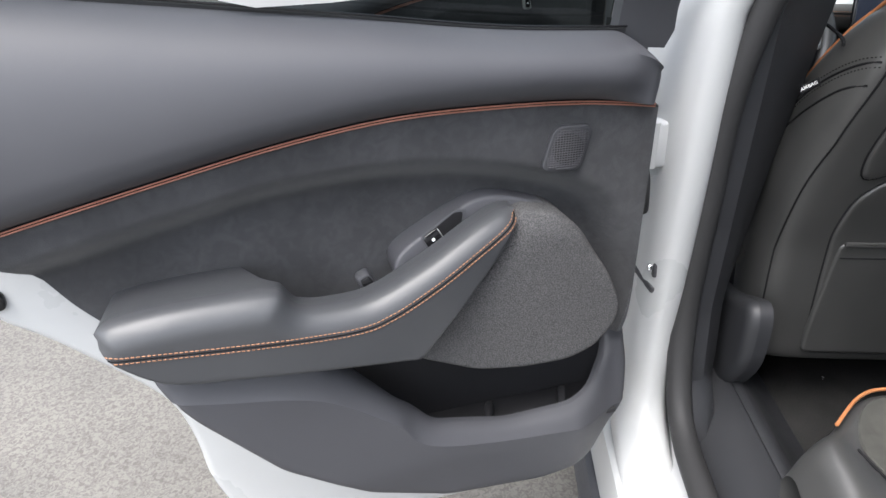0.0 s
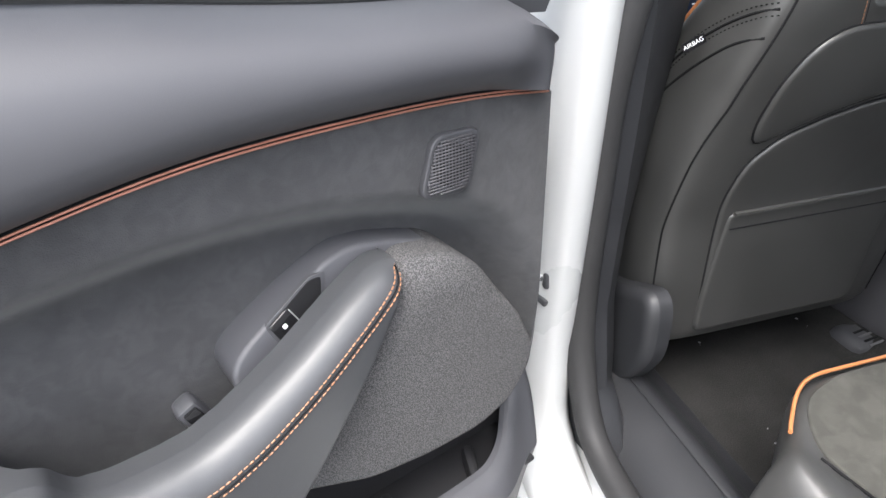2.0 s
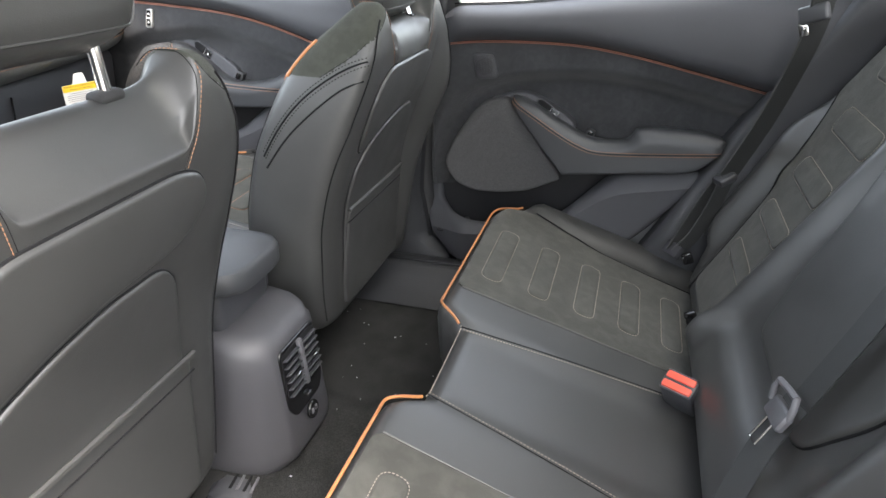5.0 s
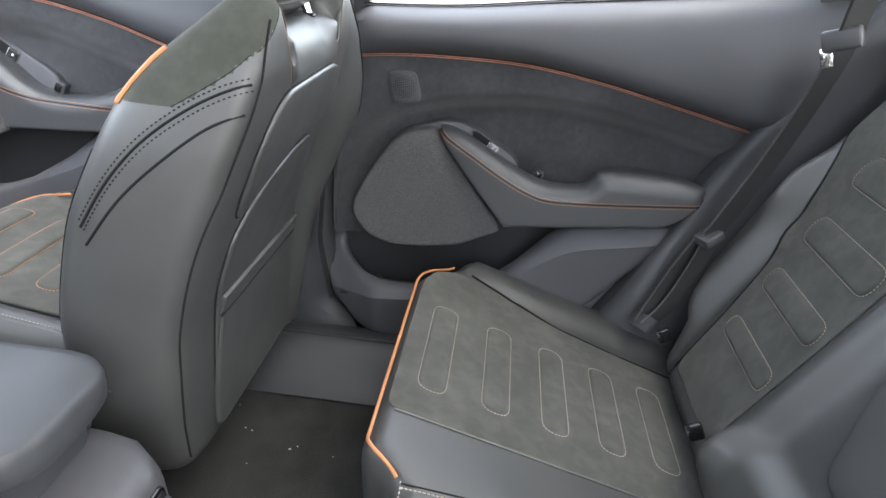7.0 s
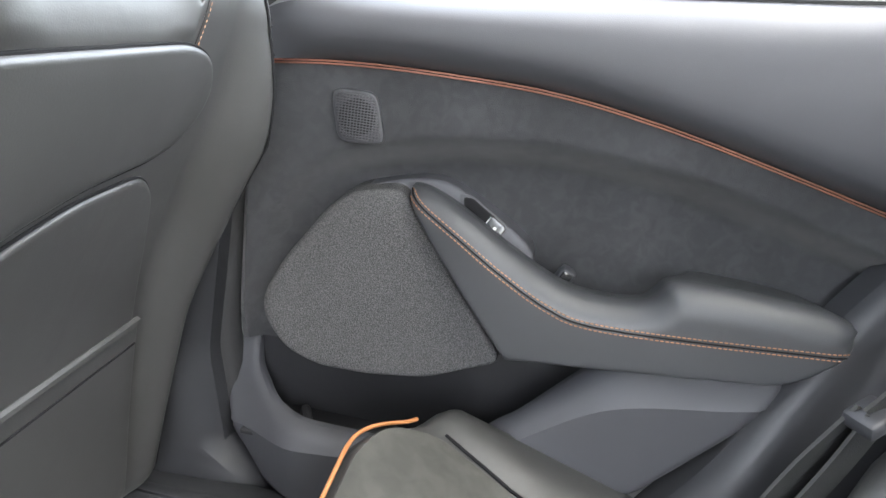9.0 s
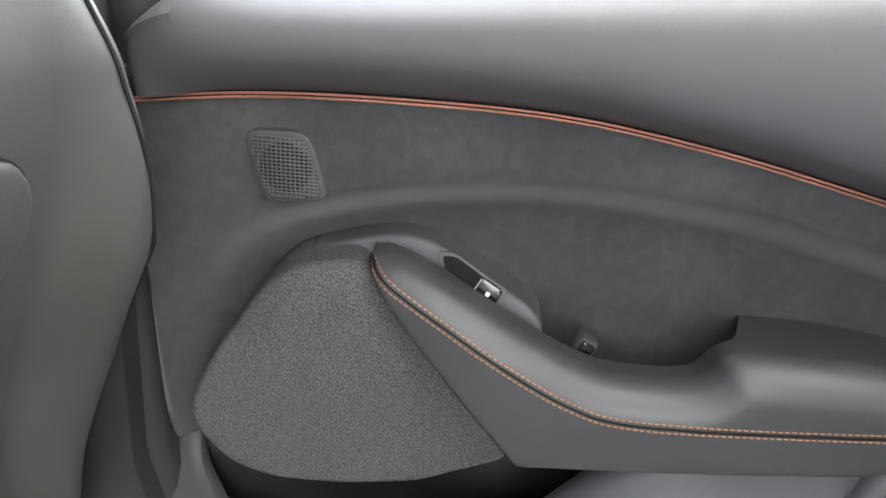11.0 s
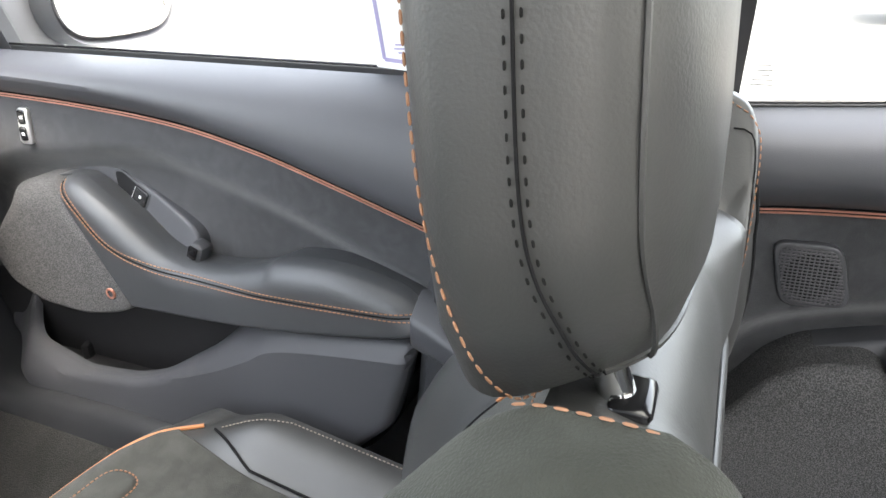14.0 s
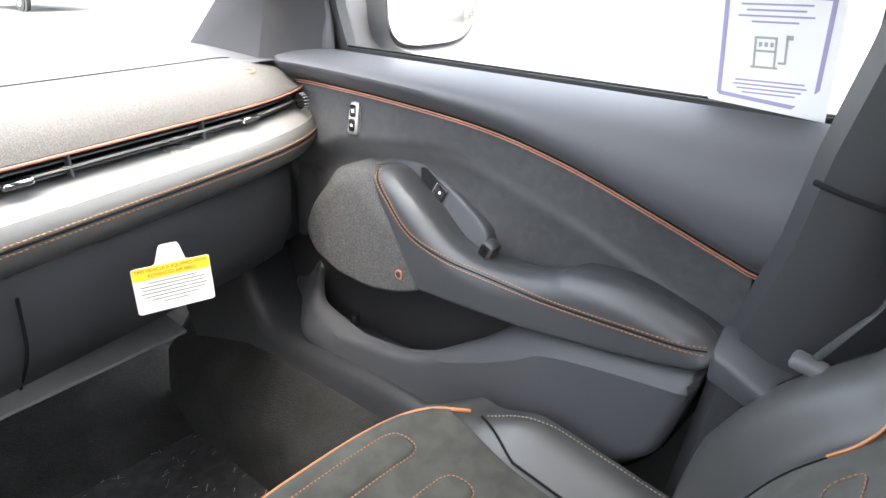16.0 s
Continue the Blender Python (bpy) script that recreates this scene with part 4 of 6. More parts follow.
    lo = rounded(np.array([(-0.078, 0.943), (0.0, 0.939), (0.06, 0.923), (0.12, 0.898), (0.155, 0.86), (0.162, 0.80), (0.157, 0.75), (0.145, 0.60), (0.14, 0.556), (-0.14, 0.556),
                           (-0.145, 0.60), (-0.14, 0.78), (-0.125, 0.86), (-0.108, 0.915)]) * (-s, 1), 0.02, 0.008)
    add("lower_panel", patch(lo, lay, 0.006, 0.006, -0.004, 0.012), LEATHER, body)
    for o in (up, lo):
        add("panel_seam", tube(lay(o[:, 0], o[:, 1], np.full(len(o), 0.0006)), 0.0016, 6, True), SEAM, body)
    pk = rounded([(-0.150, 0.779), (0.146, 0.779), (0.150, 0.60), (0.148, 0.560), (-0.148, 0.560), (-0.152, 0.60)], 0.012, 0.008)
    po = add("map_pocket", patch(pk, lay, 0.0095, 0.006, 0.002, 0.012), LEATHER, body, "seatback map pocket with a padded rim")
    zz = np.linspace(-0.155, 0.140, 30)
    for dz, rr in ((0.778, 0.004), (0.752, 0.0016)):
        v = np.full(30, dz)
        add("pocket_seam", tube(lay(zz, v, np.full(30, 0.009)), rr, 6), LEATHER if rr > 0.003 else SEAM, po)
    # stitching up the inner edge of both shoulders
    def world_of(pts, out=(0, -0.0006, 0.0003)):
        p = (slim(pts) if s > 0 else np.array(pts)) + np.array(out)
        p[:, 0] = cx + s * p[:, 0]
        return p

    def crest(u, y):
        """The height of the shoulder's top over a place."""
        near = cloud[np.abs(cloud[:, 0] - u) < 0.006]
        near = near[np.abs(near[:, 1] - y) < 0.005]
        return near[:, 2].max() if len(near) else 0.0
    for k in (-1, 1):
        zs = np.linspace(1.044, 1.146, 36)
        us = k * edge_u(zs, k)
        line = [rear_at(u, z) for u, z in zip(us, zs)]
        line2 = [rear_at(u + 0.0045 * k, z) for u, z in zip(us, zs)]
        for y in np.linspace(line[-1][1] + 0.012, 0.104, 16):
            if crest(us[-1], y) < 1.10 or crest(us[-1] + 0.0045 * k, y) < 1.10:
                break
            line.append((us[-1], y, crest(us[-1], y)))
            line2.append((us[-1] + 0.0045 * k, y, crest(us[-1] + 0.0045 * k, y)))
        line, line2 = np.array(line), np.array(line2)
        for q in (line, line2):
            for _ in range(6):
                q[30:-1] = (q[29:-2] + 4 * q[30:-1] + q[31:]) / 6
        if k > 0 or s > 0:
            line, line2 = line[:44 if k > 0 else 47], line2[:44 if k > 0 else 47]
        seam = line[:36] if s > 0 else line
        add("seam", tube(world_of(even(seam, 0.004), (0, 0, -0.0001)), 0.0005, 5), SEAM, body)
        add("stitching", stitches(world_of(line2, (0, -0.0008, 0.0006)), *((0.0036, 0.0011, 0.0005) if s < 0 else (0.0030, 0.0014, 0.0004))), THREAD, body, "copper coloured decorative stitching")
    # side seams, and two curved seams across the shoulder
    for k in (-1, 1):
        zs = np.linspace(0.556, 1.135, 70)
        f = np.interp(zs, [0.44, 0.62, 0.75, 0.86, 0.95, 1.12], [0.90, 0.95, 0.955, 0.93, 0.90, 0.90])
        add("side_seam", tube(world_of([rear_at(k * a * ring_at(z)[:, 0].max(), z) for a, z in zip(f, zs)], (k * 0.0004, -0.0006, 0)), 0.0015, 5), SEAM, body)
        for run, stitched in (([(0.045, 1.067), (0.062, 1.063), (0.104, 1.042), (0.157, 1.003), (0.20, 0.955), (0.235, 0.90)], True),
                              ([(0.052, 1.036), (0.085, 1.024), (0.136, 0.985), (0.186, 0.938), (0.23, 0.88)], False)):
            line = []
            for y, z in spline(run, 0.008):
                p = ring_at(z)[np.arange(38, 60) if k > 0 else 206 - np.arange(38, 60)]
                line.append((np.interp(y, np.maximum.accumulate(p[:, 1]), p[:, 0]), y, z))
            line = np.array(line)
            for _ in range(3):
                line[1:-1] = (line[:-2] + line[1:-1] + line[2:]) / 3
            add("shoulder_seam", tube(world_of(line, (k * 0.0006, 0, 0)), 0.0016, 5), SEAM, body)
            if stitched:
                for e in (0.006, -0.006):
                    add("shoulder_stitching", stitches(world_of(line, (k * 0.0014, 0.3 * e, e)), 0.003, 0.003, 0.0008), BLACKTHREAD, body)
        # piping where the side meets the front face, over the shoulder on the door side
        zs = np.linspace(0.90 if s < 0 else 1.035, 1.145 if k > 0 else 1.15 if s < 0 else 1.10, 60)
        line = np.array([corner_at(z, k) for z in zs])
        if k > 0:
            line = np.vstack([line[:-5], [(0.196, 0.086, 1.142), (0.190, 0.070, 1.147), (0.183, 0.056, 1.141)]])
        for _ in range(3):
            line[1:-1] = (line[:-2] + 2 * line[1:-1] + line[2:]) / 4
        add("piping", tube(world_of(even(line, 0.006), (k * 0.0015, 0.0008, 0.001)), 0.0028, 6), PIPING, body, "orange piping")
    # head restraint
    hz, hyc = head_z, 0.097
    post_y, post_x = (0.086, 0.068) if s < 0 else (0.066, 0.075)
    hrings = []
    for t, kx, ky in ((0.0, 0.55, 0.35), (0.004, 0.75, 0.6), (0.014, 0.90, 0.84), (0.035, 0.97, 0.97), (0.07, 1.0, 1.0), (0.13, 1.0, 1.0), (0.18, 0.98, 0.98), (0.205, 0.93, 0.88), (0.22, 0.8, 0.66),
                      (0.226, 0.6, 0.4)):
        w, d = 0.112 * kx, 0.040 * ky
        hp = []
        for a in np.linspace(0, 2 * math.pi, 48, endpoint=False):
            ca, sa = math.cos(a), math.sin(a)
            e = 0.42
            px = w * math.copysign(abs(ca) ** e, ca)
            py = d * math.copysign(abs(sa) ** 0.6, sa) * (0.82 if sa > 0 else 1.04)
            py += (0.003 if py > 0 else -0.004) * (1 - (px / 0.115) ** 2)
            hp.append((cx + s * px, hyc + py + 0.10 * (t - 0.1) * 0.5, hz + t + (0.013 if s < 0 else 0.019) * max(0.0, 1 - t / 0.09) * float(smooth((0.012 - py) / 0.04))))
        hrings.append(hp)
    he = part("head_restraint", fix(loft(hrings), s), LEATHER, top, "black leather head restraint with twin stitched seams", angle=60)
    H = np.array(hrings)
    hem = H[2][(H[2][:, 1] < hyc - 0.022)]
    hem = hem[np.argsort(hem[:, 0])] + (0, -0.0004, 0)
    add("hem_seam", tube(spline(hem, 0.005), 0.0010, 5), LEATHER, he)
    add("hem_seam", tube(spline(hem, 0.005) + np.array([0, 0, -0.0010]), 0.0003, 5), SEAM, he)
    for k in (-1, 1):
        # a line down the side: where along its depth, and how far it swings back at the bottom
        def column(where, swing=0.0, low=0.0):
            out = []
            for i, ring in enumerate(H[1:-1]):
                p = ring[(ring[:, 0] - cx) * s * k > 0.86 * np.abs(ring[:, 0] - cx).max()]
                p = p[np.argsort(p[:, 1])]
                lo_y, hi_y = p[0, 1], p[-1, 1]
                t = ring[:, 2].min() - hz
                f = where - swing * (1.9 * max(0.0, 1 - t / 0.05) ** 1.5 + min(max(0.0, t / 0.05 - 1), 2.2) * 0.36) - low * max(0.0, 1 - t / 0.075) ** 1.5
                y = (lo_y + hi_y) / 2 + f * (hi_y - lo_y) / 2
                best = np.maximum.accumulate(p[:, 1])
                x = np.interp(y, best, p[:, 0])
                out.append((x + s * k * 0.0006, y, np.interp(y, best, p[:, 2])))
            return spline(out, 0.004)
        add("seam", tube(column(-0.04, 0.0, 0.75)[3:], 0.0005, 5), SEAM, he)
        for o in (-0.10, 0.02):
            add("stitching", stitches(column(o, 0.0, 0.75)[3:], 0.0020, 0.0030, 0.0004), BLACKTHREAD, he)
        add("rear_seam", tube(column(-0.84, 0.0, 0.30)[4:], 0.0008, 5), LEATHER, he)
        add("edge_stitching", stitches(column(0.90, 0.0, 0.9), 0.0034, 0.0012, 0.00048), THREAD, he, "copper edge stitching")
        add("post", tube(np.array([(cx + k * post_x, post_y - 0.004, 1.085), (cx + k * post_x, post_y + (0.006 if s < 0 else 0.016), hz + 0.04)]), 0.006, 12), CHROME, top, "chrome head restraint post")
        add("post_collar", rbox((cx + k * post_x, post_y, 1.120 if s < 0 else 1.110), (0.032, 0.020, 0.012) if s < 0 else (0.021, 0.014, 0.006), 0.005 if s < 0 else 0.003), RUBBER if s < 0 else GLOSS, top)
    # cushion
    cushion_front(cx, s, top, add)
    # plastic side cover and rail
    for k in (-1, 1):
        y0 = 0.095 if s < 0 and k < 0 else 0.29
        o = rounded([(y0, 0.56), (y0, 0.65), (y0 + 0.022, 0.672), (y0 + 0.06, 0.656), (y0 + 0.135, 0.622), (0.50, 0.56), (0.52, 0.48), (0.33, 0.43), (y0 + 0.12, 0.43), (y0 + 0.05, 0.48)], 0.034, 0.01)
        g = patch(o, lambda u, v, q: np.stack([cx + k * (0.246 + q), u, v], 1), 0.018, 0.017, -0.02, 0.012)
        add("side_cover", g if k > 0 else (g[0], [f[::-1] for f in g[1]]), SILLPLASTIC, top, "moulded plastic seat side cover")
        add("seat_rail", rbox((cx + k * 0.17, 0.45, 0.405), (0.045, 0.30, 0.03), 0.006), PLASTIC, top)
    return top


def cushion_front(cx, s, top, add):
    xs = np.linspace(-0.245, 0.245, 41)
    ys = np.r_[np.linspace(0.235, 0.56, 19), np.linspace(0.575, 0.655, 9)]

    def height(x, y):
        a = np.abs(x)
        z = 0.708 + 0.14 * (y - 0.30)
        z = z + 0.030 * smooth((a - 0.15) / 0.05) * (1 - smooth((y - 0.50) / 0.09)) - 0.05 * smooth((a - 0.215) / 0.03) ** 2
        z = z - 0.06 * np.maximum((y - 0.60) / 0.055, 0) ** 2.2
        return z
    front = lambda x: 0.655 - 0.085 * (np.abs(x) / 0.245) ** 3
    rows = []
    for y in ys:
        yy = 0.20 + (y - 0.20) / 0.455 * (front(xs) - 0.20)
        rows.append(np.stack([cx + s * xs, yy, height(xs, y)], 1))
    rows.append(np.stack([cx + s * xs, front(xs) + 0.004, np.full(41, 0.64)], 1))
    rows.append(np.stack([cx + s * xs, front(xs) - 0.02, np.full(41, 0.50)], 1))
    c = add("cushion", grid(rows), LEATHER, top, "leather seat cushion with suede centre")
    add("cushion_base", rbox((cx, 0.455, 0.555), (0.44, 0.31, 0.25), 0.03), PLASTIC, top)
    lay = lambda u, v, o: np.stack([cx + s * u, 0.20 + (v - 0.20) / 0.455 * (front(u) - 0.20), height(u, v) + o], 1)
    ins = rounded([(-0.150, 0.21), (-0.152, 0.48), (-0.165, 0.56), (-0.178, 0.625), (0.178, 0.625), (0.165, 0.56), (0.152, 0.48), (0.150, 0.21)], 0.03, 0.008)
    add("suede_panel", patch(ins, lay, 0.004, 0.003, -0.002, 0.012), SEATSUEDE, c, "olive grey suede cushion centre")
    for k, yc in enumerate((0.575, 0.490, 0.405, 0.320)):
        slot = rounded([(-0.105, yc - 0.021), (-0.105, yc + 0.021), (0.100, yc + 0.021), (0.100, yc - 0.021)], 0.02, 0.004)
        p = add("slot_pad", patch(slot, lay, 0.008, 0.007, 0.002, 0.009), SEATSUEDE, c)
        add("slot_stitching", stitches(lay(slot[:, 0], slot[:, 1], np.full(len(slot), 0.0048)), 0.0035, 0.0015, 0.0009, True), THREAD, c)
    u = np.linspace(-0.188, 0.188, 60)
    v = 0.632 - 0.07 * (np.abs(u) / 0.205) ** 4
    add("piping", tube(lay(u, v, np.full(60, 0.0022)), 0.0026, 6), PIPING, c, "orange piping")
    for k in (-1, 1):
        v = np.linspace(0.21, 0.56, 40)
        add("bolster_seam", tube(lay(k * np.interp(v, [0.21, 0.48, 0.56], [0.155, 0.158, 0.185]), v, np.full(40, 0.003)), 0.0016, 5), SEAM, c)
        add("bolster_stitching", stitches(lay(k * np.interp(v, [0.21, 0.48, 0.56], [0.215, 0.214, 0.19]), v, np.full(40, 0.001)), 0.003, 0.002, 0.0008), PALETHREAD, c)
    return c


front_seat(1, 1.105, "black leather front passenger seat with lowered head restraint")
front_seat(-1, 1.156, "black leather driver seat with raised head restraint on chrome posts")


# ---- rear bench ----
def bench_z(x, y):
    """Height of the rear cushion."""
    a = np.abs(np.asarray(x, float))
    y = np.asarray(y, float)
    z = 0.668 + 0.32 * np.minimum(y + 0.13, 0.02) - 0.9 * np.maximum(y + 0.125, 0) ** 1.0 * 0.1
    outer = smooth((a - (0.575 + 0.06 * smooth((y + 0.30) / 0.15))) / 0.06)
    z = z + 0.022 * outer - 0.12 * smooth((a - 0.66) / 0.07) ** 2
    z = z - 0.008 * (1 - smooth((a - 0.075) / 0.05))
    return z


def bench_front(x):
    a = np.abs(np.asarray(x, float))
    f = -0.088 - 0.045 * (1 - smooth((a - 0.095) / 0.05)) - 0.085 * smooth((a - 0.53) / 0.16) ** 2
    return f


bench = thing("rear_bench", (0, -0.4, 0.40), "black rear bench seat with suede inserts and orange piping", "car seat")
xs = np.linspace(-0.705, 0.705, 113)
fr = bench_front(xs)
rows = []
for f in np.linspace(0, 1, 36):
    y = -0.66 + (fr - 0.03 + 0.66) * f
    rows.append(np.stack([xs, y, bench_z(xs, y)], 1))
for t in np.linspace(0.15, 1, 7):
    w = t * math.pi / 2
    y = fr - 0.03 + 0.03 * math.sin(w)
    rows.append(np.stack([xs, y, bench_z(xs, fr - 0.03) - 0.03 * (1 - math.cos(w))], 1))
rows.append(np.stack([xs, fr - 0.005, np.full(113, 0.56)], 1))
rows.append(np.stack([xs, fr - 0.07, np.full(113, 0.40)], 1))
cushion = part("cushion", grid(rows), LEATHER, bench, "dark leather bench cushion", angle=60)
on_bench = lambda u, v, o: np.stack([u, v, bench_z(u, v) + o], 1)
for s in (1, -1):
    o = np.array([(0.205, -0.106), (0.212, -0.30), (0.222, -0.50), (0.225, -0.60), (0.555, -0.60), (0.560, -0.46), (0.570, -0.36), (0.595, -0.27), (0.632, -0.185), (0.622, -0.150), (0.60, -0.122), (0.54, -0.106)]) * (s, 1)
    part("suede_panel", patch(rounded(o, 0.02, 0.01), on_bench, 0.004, 0.003, -0.002, 0.012), SEATSUEDE, cushion, "olive grey suede seat panel")
    for yc in (-0.158, -0.248, -0.336, -0.422, -0.506):
        k = (yc + 0.158) * 0.10
        slot = rounded(np.array([(0.260 - k * 0.8, yc - 0.020), (0.260 - k * 0.8, yc + 0.020), (0.486, yc + 0.020), (0.486, yc - 0.020)]) * (s, 1), 0.02, 0.004)
        part("slot_pad", patch(slot, on_bench, 0.0075, 0.007, 0.001, 0.009), SEATSUEDE, cushion)
        part("slot_stitching", stitches(on_bench(slot[:, 0], slot[:, 1], np.full(len(slot), 0.0048)), 0.0035, 0.0018, 0.0007, True), PALETHREAD, cushion)
    # orange piping along the front edge
    x = np.r_[np.linspace(0.102, 0.16, 14), np.linspace(0.17, 0.648, 54)]
    y = bench_front(x) - 0.008
    part("piping", tube(np.stack([s * x, y, bench_z(x, y - 0.01) - 0.0005], 1), 0.0024, 8), PIPING, cushion, "orange piping")
    # stitched seams beside the middle place
    y = np.linspace(-0.145, -0.60, 60)
    x = np.interp(-y, [0.145, 0.49, 0.60], [0.094, 0.148, 0.16])
    part("seam", tube(on_bench(s * x, y, np.full(60, 0.0)), 0.0012, 5), SEAM, cushion)
    part("seam_stitching", stitches(on_bench(s * (x - 0.006), y, np.full(60, 0.0008)), 0.0036, 0.0018, 0.0008), PALETHREAD, cushion)
    y = np.linspace(-0.118, -0.60, 60)
    x = np.interp(-y, [0.118, 0.30, 0.60], [0.203, 0.212, 0.225])
    part("panel_seam", tube(on_bench(s * x, y, np.full(60, 0.0012)), 0.0018, 5), LEATHER, cushion)
    y = np.linspace(-0.19, -0.62, 50)
    x = np.interp(-y, [0.19, 0.27, 0.36, 0.46, 0.62], [0.638, 0.598, 0.573, 0.563, 0.558])
    part("bolster_seam", tube(on_bench(s * x, y, np.full(50, 0.002)), 0.002, 5), SEAM, cushion)
x = np.linspace(-0.1, 0.1, 30)
part("middle_stitching", stitches(np.stack([x, bench_front(x) - 0.012, bench_z(x, bench_front(x) - 0.02) + 0.001], 1), 0.004, 0.0025, 0.0011), PALETHREAD, cushion)


def rear_y(z):
    return -0.53 - 0.55 * (np.asarray(z, float) - 0.56)


def back_shape(x, z):
    """How far the rear backrest stands forward of its plane."""
    a = np.abs(x)
    d = 0.045 * smooth((a - 0.522 - 0.08 * smooth((z - 0.83) / 0.15)) / 0.05) * (1 - smooth((z - 0.92) / 0.10))
    d = d + 0.035 * np.exp(-((a - 0.248 + 0.05 * (z - 0.8)) / 0.032) ** 2) * smooth((z - 0.58) / 0.06)
    d = d + 0.026 * (1 - smooth((a - 0.24) / 0.03)) * (1 - smooth((z - 0.655) / 0.03)) * smooth((z - 0.54) / 0.08)
    d = d - 0.05 * (1 - smooth((z - 0.52) / 0.07))
    return d - 0.11 * smooth((a - np.interp(z, [0.55, 0.66, 0.70, 0.75, 0.88, 1.0], [0.505, 0.525, 0.548, 0.572, 0.588, 0.610])) / 0.07) ** 2


xs = np.linspace(-0.70, 0.70, 241)
rows = []
for z in np.r_[np.linspace(0.47, 1.14, 68), 1.155, 1.165]:
    rows.append(np.stack([xs, rear_y(z) + back_shape(xs, z) - (0.02 * max(z - 1.12, 0) / 0.045), np.full(241, z)], 1))
rows.append(np.stack([xs, np.full(241, rear_y(1.165) - 0.12), np.full(241, 1.160)], 1))
backrest = part("backrest", grid(rows), LEATHER, bench, "reclined leather rear backrest", angle=60)
on_back = lambda u, v, o: np.stack([u, rear_y(v) + back_shape(u, v) + o, v], 1)
for s in (1, -1):
    o = np.array([(0.285, 0.60), (0.282, 0.80), (0.290, 1.00), (0.31, 1.12), (0.60, 1.12), (0.628, 1.0), (0.585, 0.93), (0.545, 0.87), (0.520, 0.78), (0.507, 0.70), (0.500, 0.60)]) * (s, 1)
    part("suede_panel", patch(rounded(o, 0.02, 0.01), on_back, 0.004, 0.003, -0.002, 0.012), SEATSUEDE, backrest, "olive grey suede backrest panel")
    for k, zc in enumerate((0.705, 0.785, 0.867, 0.957, 1.055)):
        h = 0.0155 + 0.0024 * k
        slot = rounded(np.array([(0.308, zc - h), (0.308, zc + h), (0.482 + 0.014 * k, zc + h + 0.002), (0.482 + 0.014 * k, zc - h + 0.002)]) * (s, 1), 0.022, 0.004)
        part("slot_pad", patch(slot, on_back, 0.0075, 0.007, 0.001, 0.009), SEATSUEDE, backrest)
        part("slot_stitching", stitches(on_back(slot[:, 0], slot[:, 1], np.full(len(slot), 0.0048)), 0.0035, 0.0018, 0.0007, True), PALETHREAD, backrest)
    z = np.linspace(1.12, 1.14, 10)
    x = np.linspace(0.34, 0.60, 30)
    part("piping", tube(on_back(s * x, np.full(30, 1.128), np.full(30, 0.003)), 0.003, 6), PIPING, backrest, "orange piping")
    z = np.linspace(0.58, 1.12, 50)
    part("bolster_seam", tube(on_back(s * np.interp(z, [0.58, 0.70, 0.78, 0.87, 0.93, 1.0, 1.12], [0.500, 0.509, 0.522, 0.547, 0.587, 0.630, 0.605]), z, np.full(50, 0.002)), 0.002, 5), SEAM, backrest)
arm = rounded([(-0.135, 0.708), (-0.185, 0.80), (-0.210, 0.95), (-0.215, 1.10), (0.215, 1.10), (0.210, 0.95), (0.185, 0.80), (0.135, 0.708)], 0.025, 0.01)
rest = part("folding_armrest", patch(arm, on_back, 0.010, 0.010, -0.004, 0.02), LEATHER, backrest, "smooth leather folding centre armrest")
part("armrest_gap", tube(on_back(arm[:, 0], arm[:, 1], np.full(len(arm), 0.0004)), 0.0022, 6, True), SEAM, rest)

# child anchors beside the cushion gap
for i, (x, z) in enumerate(((0.545, 0.628), (0.30, 0.622))):
    a = thing("anchor_clip", (x, -0.54, z), "small black anchor clip in the seat gap", "anchor clip", "seat anchors")
    part("clip_frame", rbox((x, float(rear_y(z)) + 0.035, z), (0.012, 0.022, 0.026), 0.004, (-25, 0, 0)), GLOSS, a)
    part("clip_bar", tube(np.array([(x - 0.009, float(rear_y(z)) + 0.046, z), (x + 0.009, float(rear_y(z)) + 0.046, z)]), 0.002, 8), CHROME, a)


# ---- belts ----
def strap(path, width, side, thick=0.0014):
    """A flat webbing along a path; side gives the webbing's width direction."""
    p = spline(path, 0.012)
    t = np.gradient(p, axis=0)
    t /= np.linalg.norm(t, axis=1, keepdims=True)
    w = np.asarray(side, float) - (t * np.asarray(side, float)).sum(1, keepdims=True) * t
    w /= np.linalg.norm(w, axis=1, keepdims=True)
    n = np.cross(t, w)
    e = width / 2
    prof = [(-e, -thick), (-e * 0.9, thick), (-e * 0.3, thick * 0.7), (e * 0.3, thick * 0.7), (e * 0.9, thick), (e, -thick)]
    return loft(np.stack([p + a * w + b * n for a, b in prof], 1))


